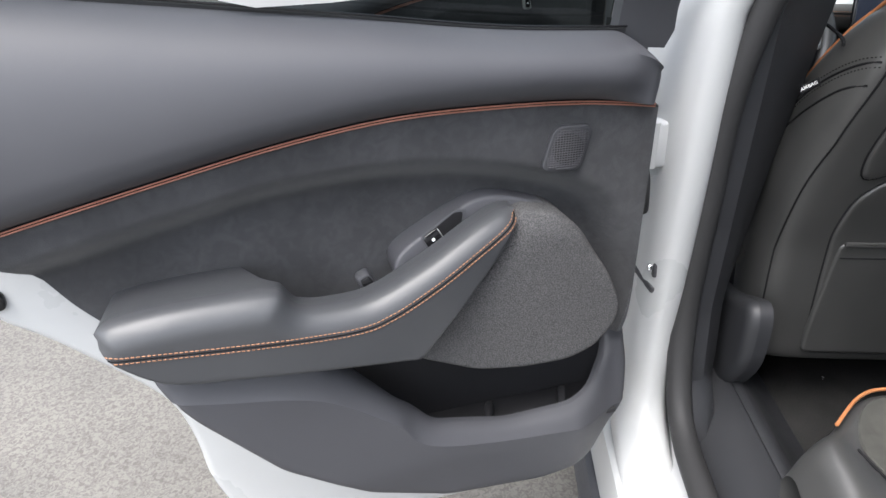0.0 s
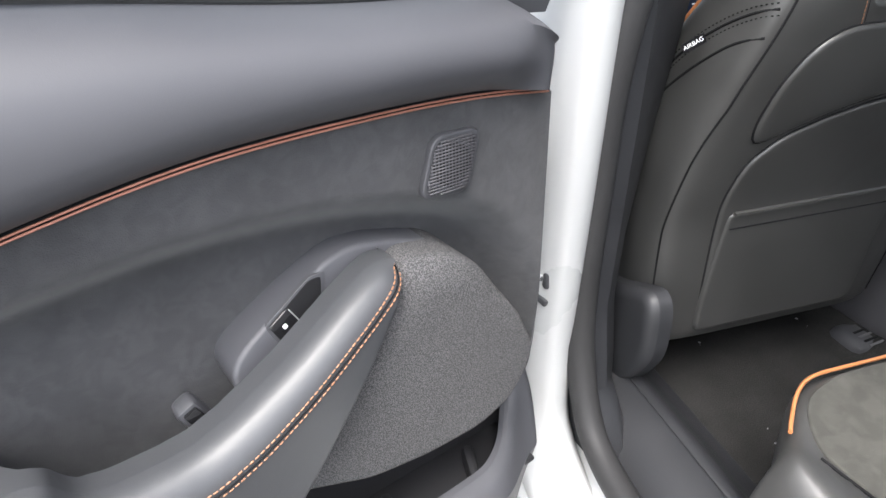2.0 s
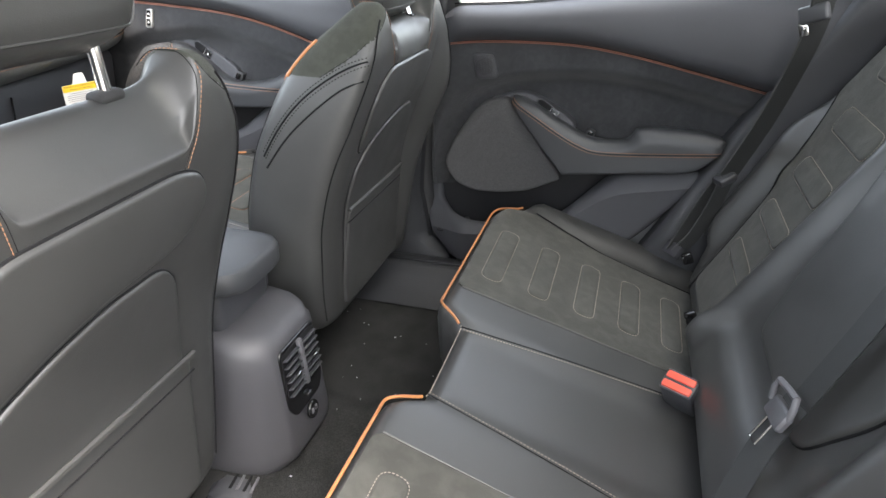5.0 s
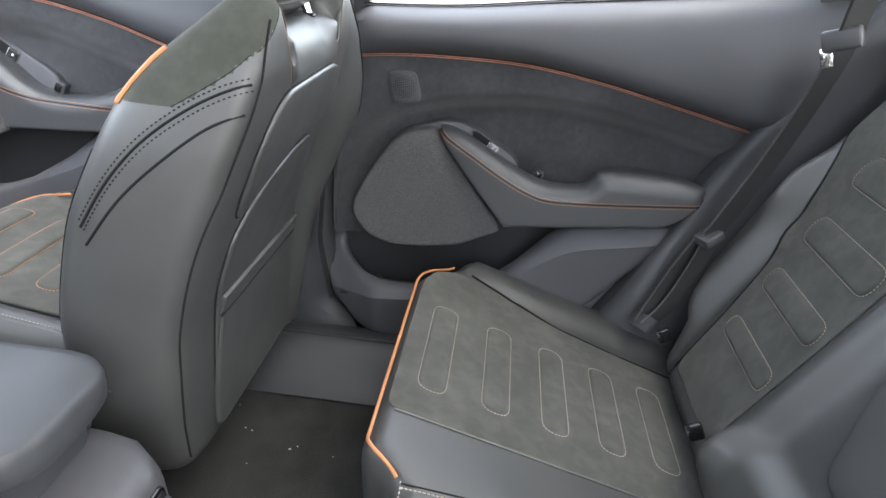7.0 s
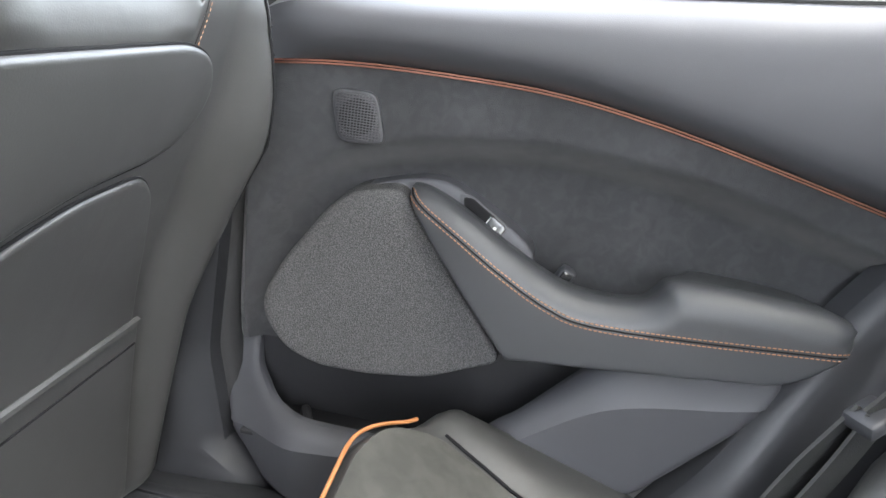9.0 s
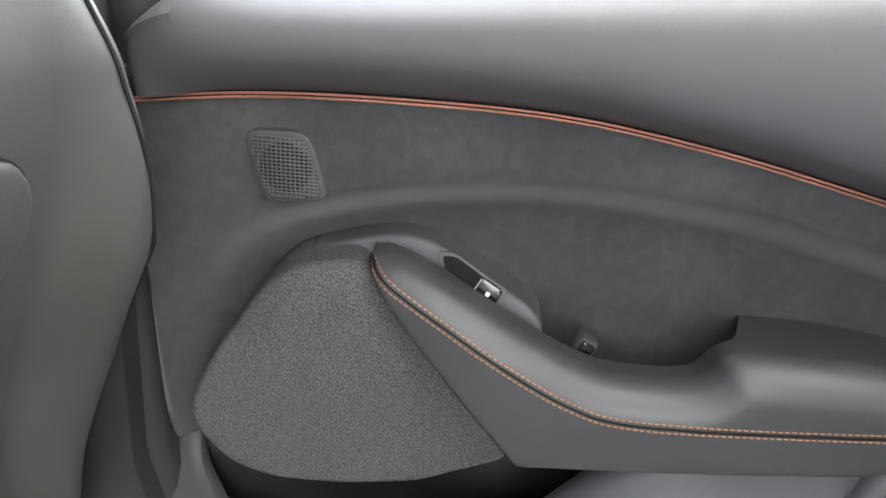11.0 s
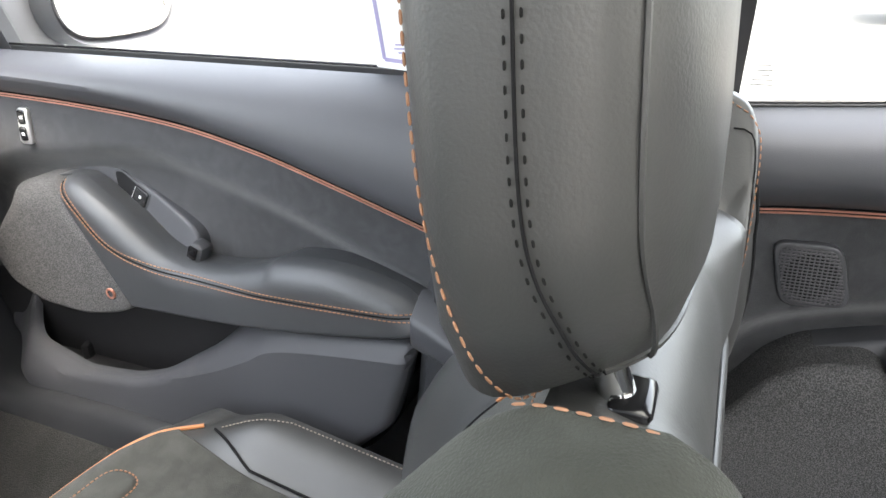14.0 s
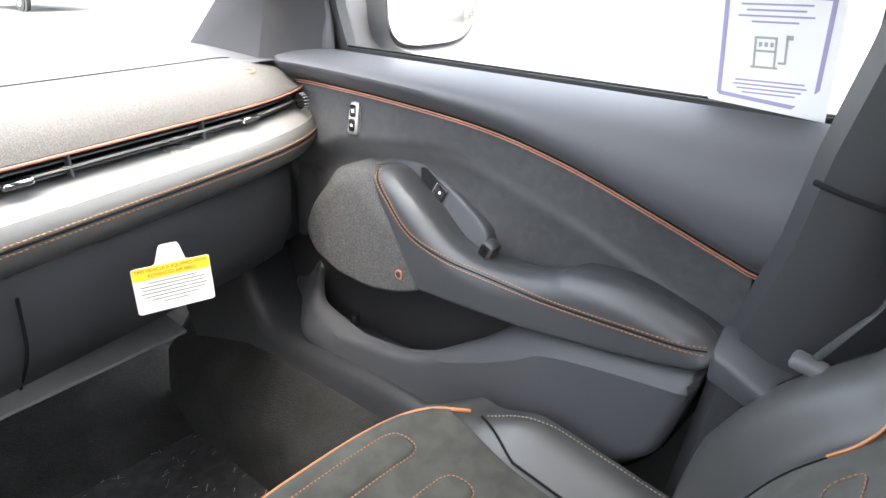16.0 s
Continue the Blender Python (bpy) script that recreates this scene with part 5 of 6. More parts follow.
def buckle(c, reds, turn):
    """A buckle that leans forward, its red button on the upper end."""
    b = thing("belt_buckle", c, "black seat belt buckle with red release button", "belt buckle", "belt buckles")
    rot = (-32, 0, turn)
    h = part("housing", rbox(c, (0.056, 0.034, 0.075), 0.007, rot), PLASTIC, b)
    m = Matrix.Translation(c) @ Euler([radians(v) for v in rot]).to_matrix().to_4x4()
    for k in range(reds):
        y, d = (0, 0.026) if reds == 1 else (0.008 - 0.017 * k, 0.013)
        part("button", rbox(tuple(m @ Vector((0, y, 0.036))), (0.048, d, 0.009), 0.003, rot), RED, h, "red release button")
    for e in (-1, 1):
        part("edge_trim", rbox(tuple(m @ Vector((0, e * 0.0165, 0.0365))), (0.050, 0.002, 0.006), 0.0008, rot, 1), GREYPLASTIC, h)
    return b


buckle((0.120, -0.512, 0.580), 2, 62)
buckle((-0.205, -0.524, 0.572), 1, 70)

belt = thing("centre_belt", (-0.07, -0.6, 0.7), "black centre seat belt with grey tongue lying on the backrest", "seat belt", "seat belts")
part("webbing", strap([(-0.015, -0.760, 1.06), (-0.050, -0.712, 0.96), (-0.085, -0.660, 0.86), (-0.108, -0.612, 0.765)], 0.048, (1, 0, 0)), WEB, belt)
part("lap_webbing", strap([(-0.108, -0.606, 0.760), (-0.125, -0.578, 0.705), (-0.165, -0.545, 0.640), (-0.20, -0.515, 0.58)], 0.046, (1, 0.1, 0.2)), WEB, belt)
tilt = Matrix.Translation((-0.108, -0.596, 0.752)) @ Matrix.Rotation(radians(29), 4, "X") @ Matrix.Rotation(radians(14), 4, "Y")
spot = lambda x, y, z: tuple(tilt @ Vector((x, y, z)))
tg = part("tongue", rbox(spot(0, 0.002, -0.012), (0.066, 0.012, 0.028), 0.005, (29, 14, 0)), GREYPLASTIC, belt, "grey plastic belt tongue")
for k in (-1, 1):
    part("loop_side", tube(np.array([spot(k * 0.030, 0.004, -0.008), spot(k * 0.032, 0.010, 0.008), spot(k * 0.026, 0.012, 0.018)]), 0.0045, 8), GREYPLASTIC, tg)
part("loop_bar", tube(np.array([spot(-0.028, 0.012, 0.018), spot(0, 0.013, 0.019), spot(0.028, 0.012, 0.018)]), 0.0045, 8), GREYPLASTIC, tg)
part("latch_plate", tube(np.array([spot(0.012, 0.002, -0.024), spot(0.013, 0.003, -0.058), spot(-0.009, 0.003, -0.058), spot(-0.008, 0.002, -0.024)]), 0.0018, 6), CHROME, tg, "steel latch plate")

belt = thing("rear_belt", (0.58, -0.55, 0.7), "black outer rear seat belt hanging beside the backrest", "seat belt", "seat belts")
part("webbing", strap([(0.50, -0.665, 1.20), (0.545, -0.672, 1.10), (0.580, -0.640, 0.95), (0.596, -0.598, 0.83), (0.600, -0.585, 0.80)], 0.046, (0.45, -0.9, 0)), WEB, belt)
for dx, dy, w in ((0.006, 0.010, 0.040), (-0.004, -0.008, 0.034)):
    part("lap_webbing", strap([(0.600 + dx, -0.585 + dy * 0.3, 0.80), (0.603 + dx, -0.562 + dy, 0.73), (0.601 + dx, -0.535 + dy, 0.66), (0.598 + dx, -0.510 + dy * 0.3, 0.615)], w, (0.35, -0.9, 0.02)), WEB, belt)
tg = part("tongue", rbox((0.522, -0.660, 1.135), (0.020, 0.050, 0.030), 0.005, (-20, 0, -35)), PLASTIC, belt)
part("latch_plate", rbox((0.530, -0.650, 1.108), (0.003, 0.016, 0.026), 0.001, (-20, 0, -35)), CHROME, tg, "steel latch plate")
part("button_stop", rbox((0.598, -0.582, 0.797), (0.034, 0.040, 0.018), 0.005, (-25, 0, 30)), PLASTIC, belt)
part("anchor_label", rbox((0.596, -0.506, 0.622), (0.046, 0.016, 0.030), 0.003, (35, 0, 35)), INK, belt, "dark label at the belt anchor")

belt = thing("front_belt", (0.60, 0.18, 1.0), "black front seat belt on the pillar", "seat belt", "seat belts")
outer = spline([(0.570, 0.152, 1.30), (0.586, 0.160, 1.195), (0.589, 0.164, 1.169), (0.593, 0.169, 1.134), (0.598, 0.173, 1.088), (0.604, 0.178, 1.037), (0.606, 0.181, 1.017), (0.610, 0.197, 0.990), (0.614, 0.216, 0.957)], 0.002)
inner = spline([(0.566, 0.118, 1.30), (0.584, 0.130, 1.195), (0.586, 0.134, 1.172), (0.588, 0.136, 1.130), (0.592, 0.147, 1.093), (0.597, 0.163, 1.060), (0.602, 0.176, 1.022), (0.606, 0.193, 0.988), (0.612, 0.210, 0.955)], 0.002)
pick = np.linspace(0, 1, 60)
outer, inner = outer[(pick * (len(outer) - 1)).astype(int)], inner[(pick * (len(inner) - 1)).astype(int)]
bulge = np.array([0.0012, 0, 0])
part("webbing", loft(np.stack([outer + bulge, outer - bulge, 0.7 * outer + 0.3 * inner - 1.6 * bulge, 0.3 * outer + 0.7 * inner - 1.6 * bulge, inner - bulge, inner + bulge], 1)), WEB, belt, "black woven webbing twisted on its way down")
part("guide", rbox((0.608, 0.212, 0.950), (0.020, 0.036, 0.012), 0.004, (12, 0, 0)), GREYPLASTIC, belt)
pillar_face = lambda u, v, o: np.stack([0.603 - 0.30 * np.maximum(v - 1.17, 0) - 0.12 * (v - 1.17) - o, u, v], 1)
cover = rounded([(0.193, 1.166), (0.189, 1.152), (0.172, 1.147), (0.10, 1.147), (0.09, 1.27), (0.172, 1.27), (0.184, 1.190)], 0.008, 0.004)
pv = part("belt_panel", patch(cover, pillar_face, 0.003, 0.002, -0.008, 0.012), SILLPLASTIC, belt, "moulded slide cover behind the belt loop")
part("panel_gap", tube(pillar_face(cover[:, 0], cover[:, 1], np.full(len(cover), 0.0006)), 0.0016, 6, True), SEAM, pv)
a = np.linspace(0, 2 * math.pi, 28, endpoint=False)
loop = np.stack([0.588 - 0.15 * 0.02 * np.sin(a), 0.156 + 0.027 * np.cos(a), 1.186 + 0.016 * np.sin(a) + 0.006 * np.cos(a)], 1)
part("belt_loop", tube(loop, 0.0048, 8, True), GLOSS, belt, "black belt loop")
part("loop_insert", rbox((0.586, 0.178, 1.181), (0.006, 0.006, 0.014), 0.002), SATIN, belt)
part("height_knob", rbox((0.584, 0.140, 1.212), (0.016, 0.066, 0.020), 0.006, (-8, 0, 0)), PLASTIC, belt, "belt height adjuster")

# ---- centre console ----
con = thing("centre_console", (0, 0.3, 0.40), "dark grey centre console with rear air vents and armrest", "console")


def con_ring(y, w, z0, z1, r=0.03):
    p = rounded([(-w * 1.05, z0), (-w, z1), (w, z1), (w * 1.05, z0)], r, 0.02)
    p = p[np.linspace(0, len(p), 40, endpoint=False).astype(int)]
    return np.stack([p[:, 0], np.full(40, y), p[:, 1]], 1)


def sheared(y, w, z0, z1, r=0.03, lean=0.10):
    a = con_ring(y, w, z0, z1, r)
    a[:, 1] += lean * (a[:, 2] - 0.44)
    return a


body = part("body", loft([sheared(0.098, 0.064, 0.452, 0.655, 0.02), sheared(0.102, 0.070, 0.438, 0.668, 0.022), sheared(0.118, 0.084, 0.425, 0.676), sheared(0.142, 0.098, 0.412, 0.682), sheared(0.18, 0.104, 0.405, 0.684), sheared(0.30, 0.108, 0.40, 0.684),
                          sheared(0.60, 0.11, 0.40, 0.68), sheared(0.80, 0.11, 0.40, 0.70)]), CONSOLE, con, "grey moulded console housing", angle=60)
face = lambda u, v, o: np.stack([u, 0.098 + 0.10 * (v - 0.44) - o, v], 1)
vf = part("vent_surround", patch(rounded([(-0.058, 0.648), (0.058, 0.648), (0.060, 0.54), (0.042, 0.515), (-0.042, 0.515), (-0.060, 0.54)], 0.012, 0.004), face, 0.004, 0.003, -0.002, 0.01), GLOSS, body)
for k in (-1, 1):
    v = part("air_vent", patch(rounded([(k * 0.006, 0.642), (k * 0.054, 0.642), (k * 0.055, 0.560), (k * 0.006, 0.556)], 0.005, 0.004), face, 0.005, 0.001, 0.002, 0.02), SEAM, vf, "rear air vent")
    for j in range(6):
        z = 0.632 - j * 0.0135
        part("slat", rbox((k * 0.030, 0.093 + 0.10 * (z - 0.44) - 0.003, z), (0.046, 0.010, 0.003), 0.001, (-20, 0, 0), 1), PLASTIC, v)
    part("vent_tab", rbox((k * 0.030, 0.093 + 0.10 * (0.597 - 0.44) - 0.010, 0.597), (0.014, 0.006, 0.005), 0.0015), CHROME, v, "chrome vent tab")
part("vent_divider", rbox((0, 0.093 + 0.10 * 0.16 - 0.003, 0.600), (0.011, 0.008, 0.088), 0.002, (-6, 0, 0)), GREYPLASTIC, vf)
part("vent_wheel", rbox((0.0, 0.093 + 0.10 * 0.095 - 0.003, 0.535), (0.014, 0.004, 0.006), 0.001), CHROME, vf)
sk = part("power_socket", disc((0.004, 0.096 + 0.10 * 0.057, 0.497), 0.017, 0.006, (0, -1, 0.10), 24), GLOSS, body, "round power socket")
for k in (-1, 1):
    part("port", rbox((0.004 + k * 0.006, 0.090 + 0.10 * 0.057, 0.498), (0.006, 0.004, 0.010), 0.001), GREYPLASTIC, sk)
part("armrest_box", rbox((0, 0.315, 0.72), (0.150, 0.23, 0.09), 0.015), PLASTIC, con)
part("hinge_post", rbox((-0.088, 0.24, 0.712), (0.022, 0.05, 0.075), 0.008), PLASTIC, con)
part("hinge_post", rbox((0.088, 0.24, 0.712), (0.022, 0.05, 0.075), 0.008), PLASTIC, con)
lid = []
for z, k in ((0.752, 0.92), (0.757, 0.98), (0.768, 1.0), (0.782, 0.99), (0.789, 0.94), (0.792, 0.8)):
    p = rounded([(-0.088 * k, 0.46), (-0.092 * k, 0.21 - 0.015 * k), (-0.062 * k, 0.19 - 0.03 * k), (0.062 * k, 0.19 - 0.03 * k), (0.092 * k, 0.21 - 0.015 * k), (0.088 * k, 0.46)], 0.03, 0.01)
    p = p[np.linspace(0, len(p), 48, endpoint=False).astype(int)]
    lid.append(np.stack([p[:, 0], p[:, 1], np.full(48, z)], 1))
part("armrest_lid", loft(lid), PAD, con, "padded armrest lid", angle=50)
fv = thing("floor_vent", (-0.120, 0.185, 0.40), "small slotted heater outlet on the floor", "air vent")
part("duct", rbox((-0.120, 0.185, 0.400), (0.085, 0.085, 0.045), 0.02), PLASTIC, fv)
for k in range(4):
    part("slot", rbox((-0.118, 0.150 + k * 0.013, 0.4232), (0.042, 0.005, 0.002), 0.0006, (0, 0, 8), 1), SEAM if k % 2 else GREYPLASTIC, fv)


# ---- cabin shell ----
floor_rows = []
xs = np.linspace(-0.60, 0.60, 61)
for y in np.r_[np.linspace(-0.70, 1.15, 40), 1.28, 1.40, 1.52]:
    hump = 0.025 * (1 - smooth((np.abs(xs) - 0.10) / 0.08))
    rise = 0.45 * max(y - 1.18, 0)
    floor_rows.append(np.stack([xs, np.full(61, y), 0.40 + hump + rise], 1))
setting("floor", grid(floor_rows), CARPET, "black carpeted car floor")
rng = random.Random(11)
crumbs = []
for _ in range(46):
    x, y, r = rng.uniform(-0.45, 0.52), rng.uniform(-0.05, 0.28), rng.uniform(0.0007, 0.0022)
    z = 0.4012 + 0.025 * (1 - float(smooth((abs(x) - 0.10) / 0.08)))
    crumbs.append(rbox((x, y, z + r * 0.3), (r * rng.uniform(1, 2.5), r, r * 0.7), 0, (0, 0, rng.uniform(0, 180)), 1))
part("crumbs", join(*crumbs), PAPERGREY, bpy.data.objects["floor"], "small pale crumbs", kind="stuff")
mat = setting("floor_mat", patch(rounded([(0.17, 0.70), (0.17, 1.215), (0.56, 1.225), (0.58, 0.70)], 0.03, 0.015), lambda u, v, o: np.stack([u, v, 0.406 + o], 1), 0.008, 0.004, 0.0, 0.05), MAT,
              "scuffed dark protective floor film", category="floor mat")
rng = random.Random(5)
scuffs = []
for _ in range(110):
    x, y, a, n = rng.uniform(0.22, 0.55), rng.uniform(0.80, 1.20), rng.gauss(0.5, 0.5), rng.uniform(0.002, 0.012) * rng.random() + 0.002
    d, e = np.array([math.cos(a), math.sin(a)]) * n, np.array([-math.sin(a), math.cos(a)]) * rng.uniform(0.0003, 0.0008)
    q = [np.array([x, y]) + v for v in (-d - e, d - e, d + e, -d + e)]
    scuffs.append((np.array([(*v, 0.4146) for v in q]), [[0, 1, 2, 3]]))
part("scuff_marks", join(*scuffs), PAPERGREY, mat, "pale scuff marks", kind="stuff")
for s in (1, -1):
    side = "right" if s > 0 else "left"
    # sill with scuff plate
    prof = [(0.535, 0.405), (0.56, 0.415), (0.600, 0.455), (0.618, 0.478), (0.632, 0.484), (0.66, 0.484), (0.70, 0.470), (0.74, 0.430)]
    ys = np.linspace(-0.52, 1.30, 80)
    setting("sill_" + side, flip(grid([np.stack([np.full(80, x), ys, z + 0.135 * smooth((ys - 0.30) / 0.25) * (0 if z < 0.41 else 1)], 1) for x, z in prof]), s), SILLPLASTIC, "dark plastic door sill trim")
    yc = np.linspace(0.40, 1.28, 40)
    rise = 0.135 * smooth((yc - 0.30) / 0.25)
    setting("sill_carpet_" + side, flip(grid([np.stack([np.full(40, x), yc, z + rise * k], 1) for x, z, k in ((0.530, 0.400, 0), (0.535, 0.412, 0.2), (0.548, 0.421, 1), (0.590, 0.458, 1), (0.612, 0.482, 1), (0.630, 0.488, 1), (0.632, 0.480, 1))]), s), CARPET, "dark carpet on the inner sill")
    setting("scuff_plate_" + side, flip(rbox((0.640, 0.04, 0.486), (0.016, 0.34, 0.005), 0.002), s), SILLPLASTIC, "raised lip of the door sill")
    prof = [(0.73, 0.44), (0.76, 0.40), (0.80, 0.385), (0.86, 0.36), (0.875, 0.30), (0.86, 0.22)]
    setting("body_sill_" + side, flip(grid([np.stack([np.full(80, x), ys, np.full(80, z)], 1) for x, z in prof]), s), PAINT, "white painted body sill")
    setting("sill_cladding_" + side, flip(rbox((0.86, 0.4, 0.22), (0.06, 2.0, 0.12), 0.02), s), PLASTIC, "dark sill cladding")
    # door pillar: lower part with a bulge for the belt, upper part, painted outside
    zz = np.linspace(0.42, 1.52, 56)
    inner = np.interp(zz, [0.42, 0.50, 0.60, 0.88, 0.93, 0.945, 1.09, 1.20, 1.52], [0.68, 0.675, 0.665, 0.640, 0.634, 0.632, 0.615, 0.600, 0.50])
    y0 = np.interp(zz, [0.42, 0.48, 0.52, 0.65, 1.0, 1.52], [0.02, 0.05, 0.10, 0.125, 0.105, 0.075])
    y1 = np.interp(zz, [0.42, 0.55, 0.70, 0.87, 0.94, 1.04, 1.12, 1.21, 1.52], [0.40, 0.36, 0.335, 0.308, 0.294, 0.266, 0.251, 0.228, 0.165])
    rings = []
    for a, b, c, z in zip(inner, y0, y1, zz):
        out = a + 0.125 if z < 1.12 else a + 0.11
        k = 0.30 * max(z - 1.12, 0)
        rings.append([(0.745 - k, b, z), (max(0.715 - k, a + 0.03), b + 0.004, z), (max(0.69 - k, a + 0.02), b + 0.028, z), (a + 0.012, b + 0.065, z), (a, (b + c) / 2 + 0.012, z), (a, c - 0.045, z), (a + 0.008, c - 0.016, z), (a + 0.03, c, z),
                      (out, c, z)])
    pillar = setting("pillar_trim_" + side, flip(loft(rings), s), SILLPLASTIC, "dark grey door pillar trim", 35)
    # flared cover where the belt leaves the pillar
    bm = bmesh.new()
    vs = [bm.verts.new(v) for v in ((0.655, 0.300, 0.888), (0.655, 0.215, 0.878), (0.598, 0.226, 0.885), (0.616, 0.296, 0.895), (0.655, 0.298, 0.943), (0.655, 0.215, 0.924), (0.596, 0.226, 0.910), (0.614, 0.294, 0.928))]
    for f in ((0, 1, 2, 3), (7, 6, 5, 4), (0, 4, 5, 1), (1, 5, 6, 2), (2, 6, 7, 3), (3, 7, 4, 0)):
        bm.faces.new([vs[i] for i in f])
    bmesh.ops.bevel(bm, geom=bm.edges[:], offset=0.006, segments=2, affect="EDGES", profile=0.5)
    bm.verts.index_update()
    geo = (np.array([tuple(v.co) for v in bm.verts]), [[v.index for v in f.verts] for f in bm.faces])
    bm.free()
    part("belt_cover", flip(geo, s), PLASTIC, pillar, "flared pillar cover below the belt slot")
    seam_y = np.linspace(0.112, 0.245, 20)
    part("trim_seam", flip(tube(np.stack([0.612 + 0.012 * np.abs(np.linspace(-1, 1, 20)) ** 3, seam_y, 1.086 + 0.16 * (seam_y - 0.175)], 1), 0.0025, 6), s), SEAM, pillar)
    zz = np.linspace(0.36, 1.56, 50)
    yc = np.interp(zz, [0.36, 0.45, 0.6, 1.0, 1.56], [0.17, 0.165, 0.170, 0.135, 0.085])
    lean = 0.30 * np.maximum(zz - 1.12, 0)
    rings = []
    for z, y, k in zip(zz, yc, lean):
        y = y - 0.22 * max((0.50 - z) / 0.14, 0) ** 2.6
        rings.append([(0.765 - k, y - 0.040, z), (0.775 - k, y - 0.052, z), (0.790 - k, y - 0.060, z), (0.803 - k, y - 0.060, z), (0.816 - k, y - 0.054, z), (0.832 - k, y - 0.030, z), (0.845 - k, y + 0.005, z),
                      (0.85 - k, y + 0.03, z), (0.85 - k, y + 0.10, z), (0.765 - k, y + 0.10, z)])
    setting("body_pillar_" + side, flip(loft(rings), s), PAINT, "white painted body pillar", 60)
    # rubber door seal along the rear opening
    seal = [(0.758 - 0.30 * max(z - 1.12, 0), y, z) for y, z in ((0.055, 1.53), (0.073, 1.30), (0.097, 1.05), (0.120, 0.85), (0.126, 0.65), (0.090, 0.52), (0.02, 0.462), (-0.15, 0.452), (-0.45, 0.455))]
    setting("door_seal_" + side, flip(tube(spline(seal, 0.015), 0.021, 12), s), RUBBER, "black rubber door seal")
    # rear quarter trim behind the bench end
    q = rounded([(-0.39, 0.44), (-0.425, 0.56), (-0.578, 0.84), (-0.715, 1.06), (-0.80, 1.20), (-1.0, 1.20), (-1.0, 0.44)], 0.03, 0.015)
    setting("quarter_trim_" + side, flip(patch(q, lambda u, v, o: np.stack([0.645 + 0.06 * smooth((v - 0.6) / 0.3) - o + 0.02 * smooth((u + 0.52) / 0.1), u, v], 1), 0.01, 0.02, -0.05, 0.03), s), PLASTIC,
            "dark rear quarter trim")
    setting("quarter_liner_" + side, flip(rbox((0.772, -0.85, 1.04), (0.014, 0.25, 0.40), 0.005), s), SILLPLASTIC, "dark liner behind the rear door opening")
    setting("quarter_panel_" + side, flip(rbox((0.83, -1.25, 0.75), (0.10, 1.0, 0.95), 0.04), s), PAINT, "white painted rear quarter")
    setting("rear_pillar_" + side, flip(loft([[(0.74, -0.80, 1.15), (0.78, -0.80, 1.15), (0.78, -1.35, 1.15), (0.66, -1.35, 1.15)], [(0.58, -0.64, 1.54), (0.62, -0.64, 1.54), (0.60, -1.2, 1.54), (0.52, -1.2, 1.54)]]), s),
            HEADLINER, "grey rear pillar trim")
    # windscreen pillar
    setting("front_pillar_" + side, flip(loft([[(0.64, 1.24, 1.10), (0.655, 1.03, 1.10), (0.74, 0.95, 1.10), (0.80, 1.22, 1.10)], [(0.64, 1.09, 1.21), (0.65, 0.985, 1.21), (0.725, 0.945, 1.21), (0.77, 1.06, 1.21)],
                                        [(0.53, 0.62, 1.53), (0.545, 0.56, 1.53), (0.575, 0.50, 1.53), (0.61, 0.60, 1.53)]]), s),
            PLASTIC, "dark windscreen pillar trim")
    # footwell side trim that sweeps from below the dashboard into the sill
    ridge = spline([(0.63, 1.10, 0.97), (0.63, 1.094, 0.80), (0.63, 1.074, 0.70), (0.63, 1.012, 0.655), (0.63, 0.88, 0.662), (0.63, 0.74, 0.666), (0.63, 0.60, 0.655), (0.63, 0.42, 0.60)], 0.02)
    inner = spline([(0.60, 1.32, 0.97), (0.60, 1.30, 0.80), (0.59, 1.25, 0.62), (0.58, 1.09, 0.46), (0.575, 0.88, 0.42), (0.575, 0.74, 0.415), (0.575, 0.60, 0.41), (0.575, 0.42, 0.41)], 0.02)
    k = np.linspace(0, 1, 60)
    along = lambda p: np.stack([np.interp(k, np.linspace(0, 1, len(p)), p[:, j]) for j in range(3)], 1)
    ridge, inner = along(ridge), along(inner)
    away = (inner - ridge) / np.linalg.norm(inner - ridge, axis=1, keepdims=True)
    rows = [inner, ridge + away * 0.03, ridge + away * 0.012 + (0.001, 0, 0), ridge + away * 0.003 + (0.006, 0, 0), ridge - away * 0.001 + (0.016, 0, 0), ridge + (0.05, 0, 0), ridge + away * 0.01 + (0.13, 0, 0)]
    trim = setting("kick_panel_" + side, flip(grid(rows), s), SILLPLASTIC, "dark moulded footwell and sill trim", 70)
    # added pale tube that draws the highlight along the trim's seam gap
    part("sill_lip", flip(tube(ridge[34:50] + np.array([0.024, 0, 0.001]), 0.0012, 6), s), GREYPLASTIC, trim)
# rear bulkhead, parcel area and closing walls
setting("rear_deck", rbox((0, -1.3, 1.02), (1.4, 0.9, 0.04), 0.01), CARPET, "dark luggage cover")
setting("wall_rear", rbox((0, -1.85, 0.8), (1.5, 0.05, 0.8), 0.02), PLASTIC, "closed tailgate trim")
setting("bulkhead_front", rbox((0, 1.56, 0.68), (1.62, 0.05, 0.8), 0.02), CARPET, "dark firewall carpet")
setting("underbody", rbox((0, -0.1, 0.30), (1.36, 3.4, 0.16), 0.03), PLASTIC, "dark underbody")
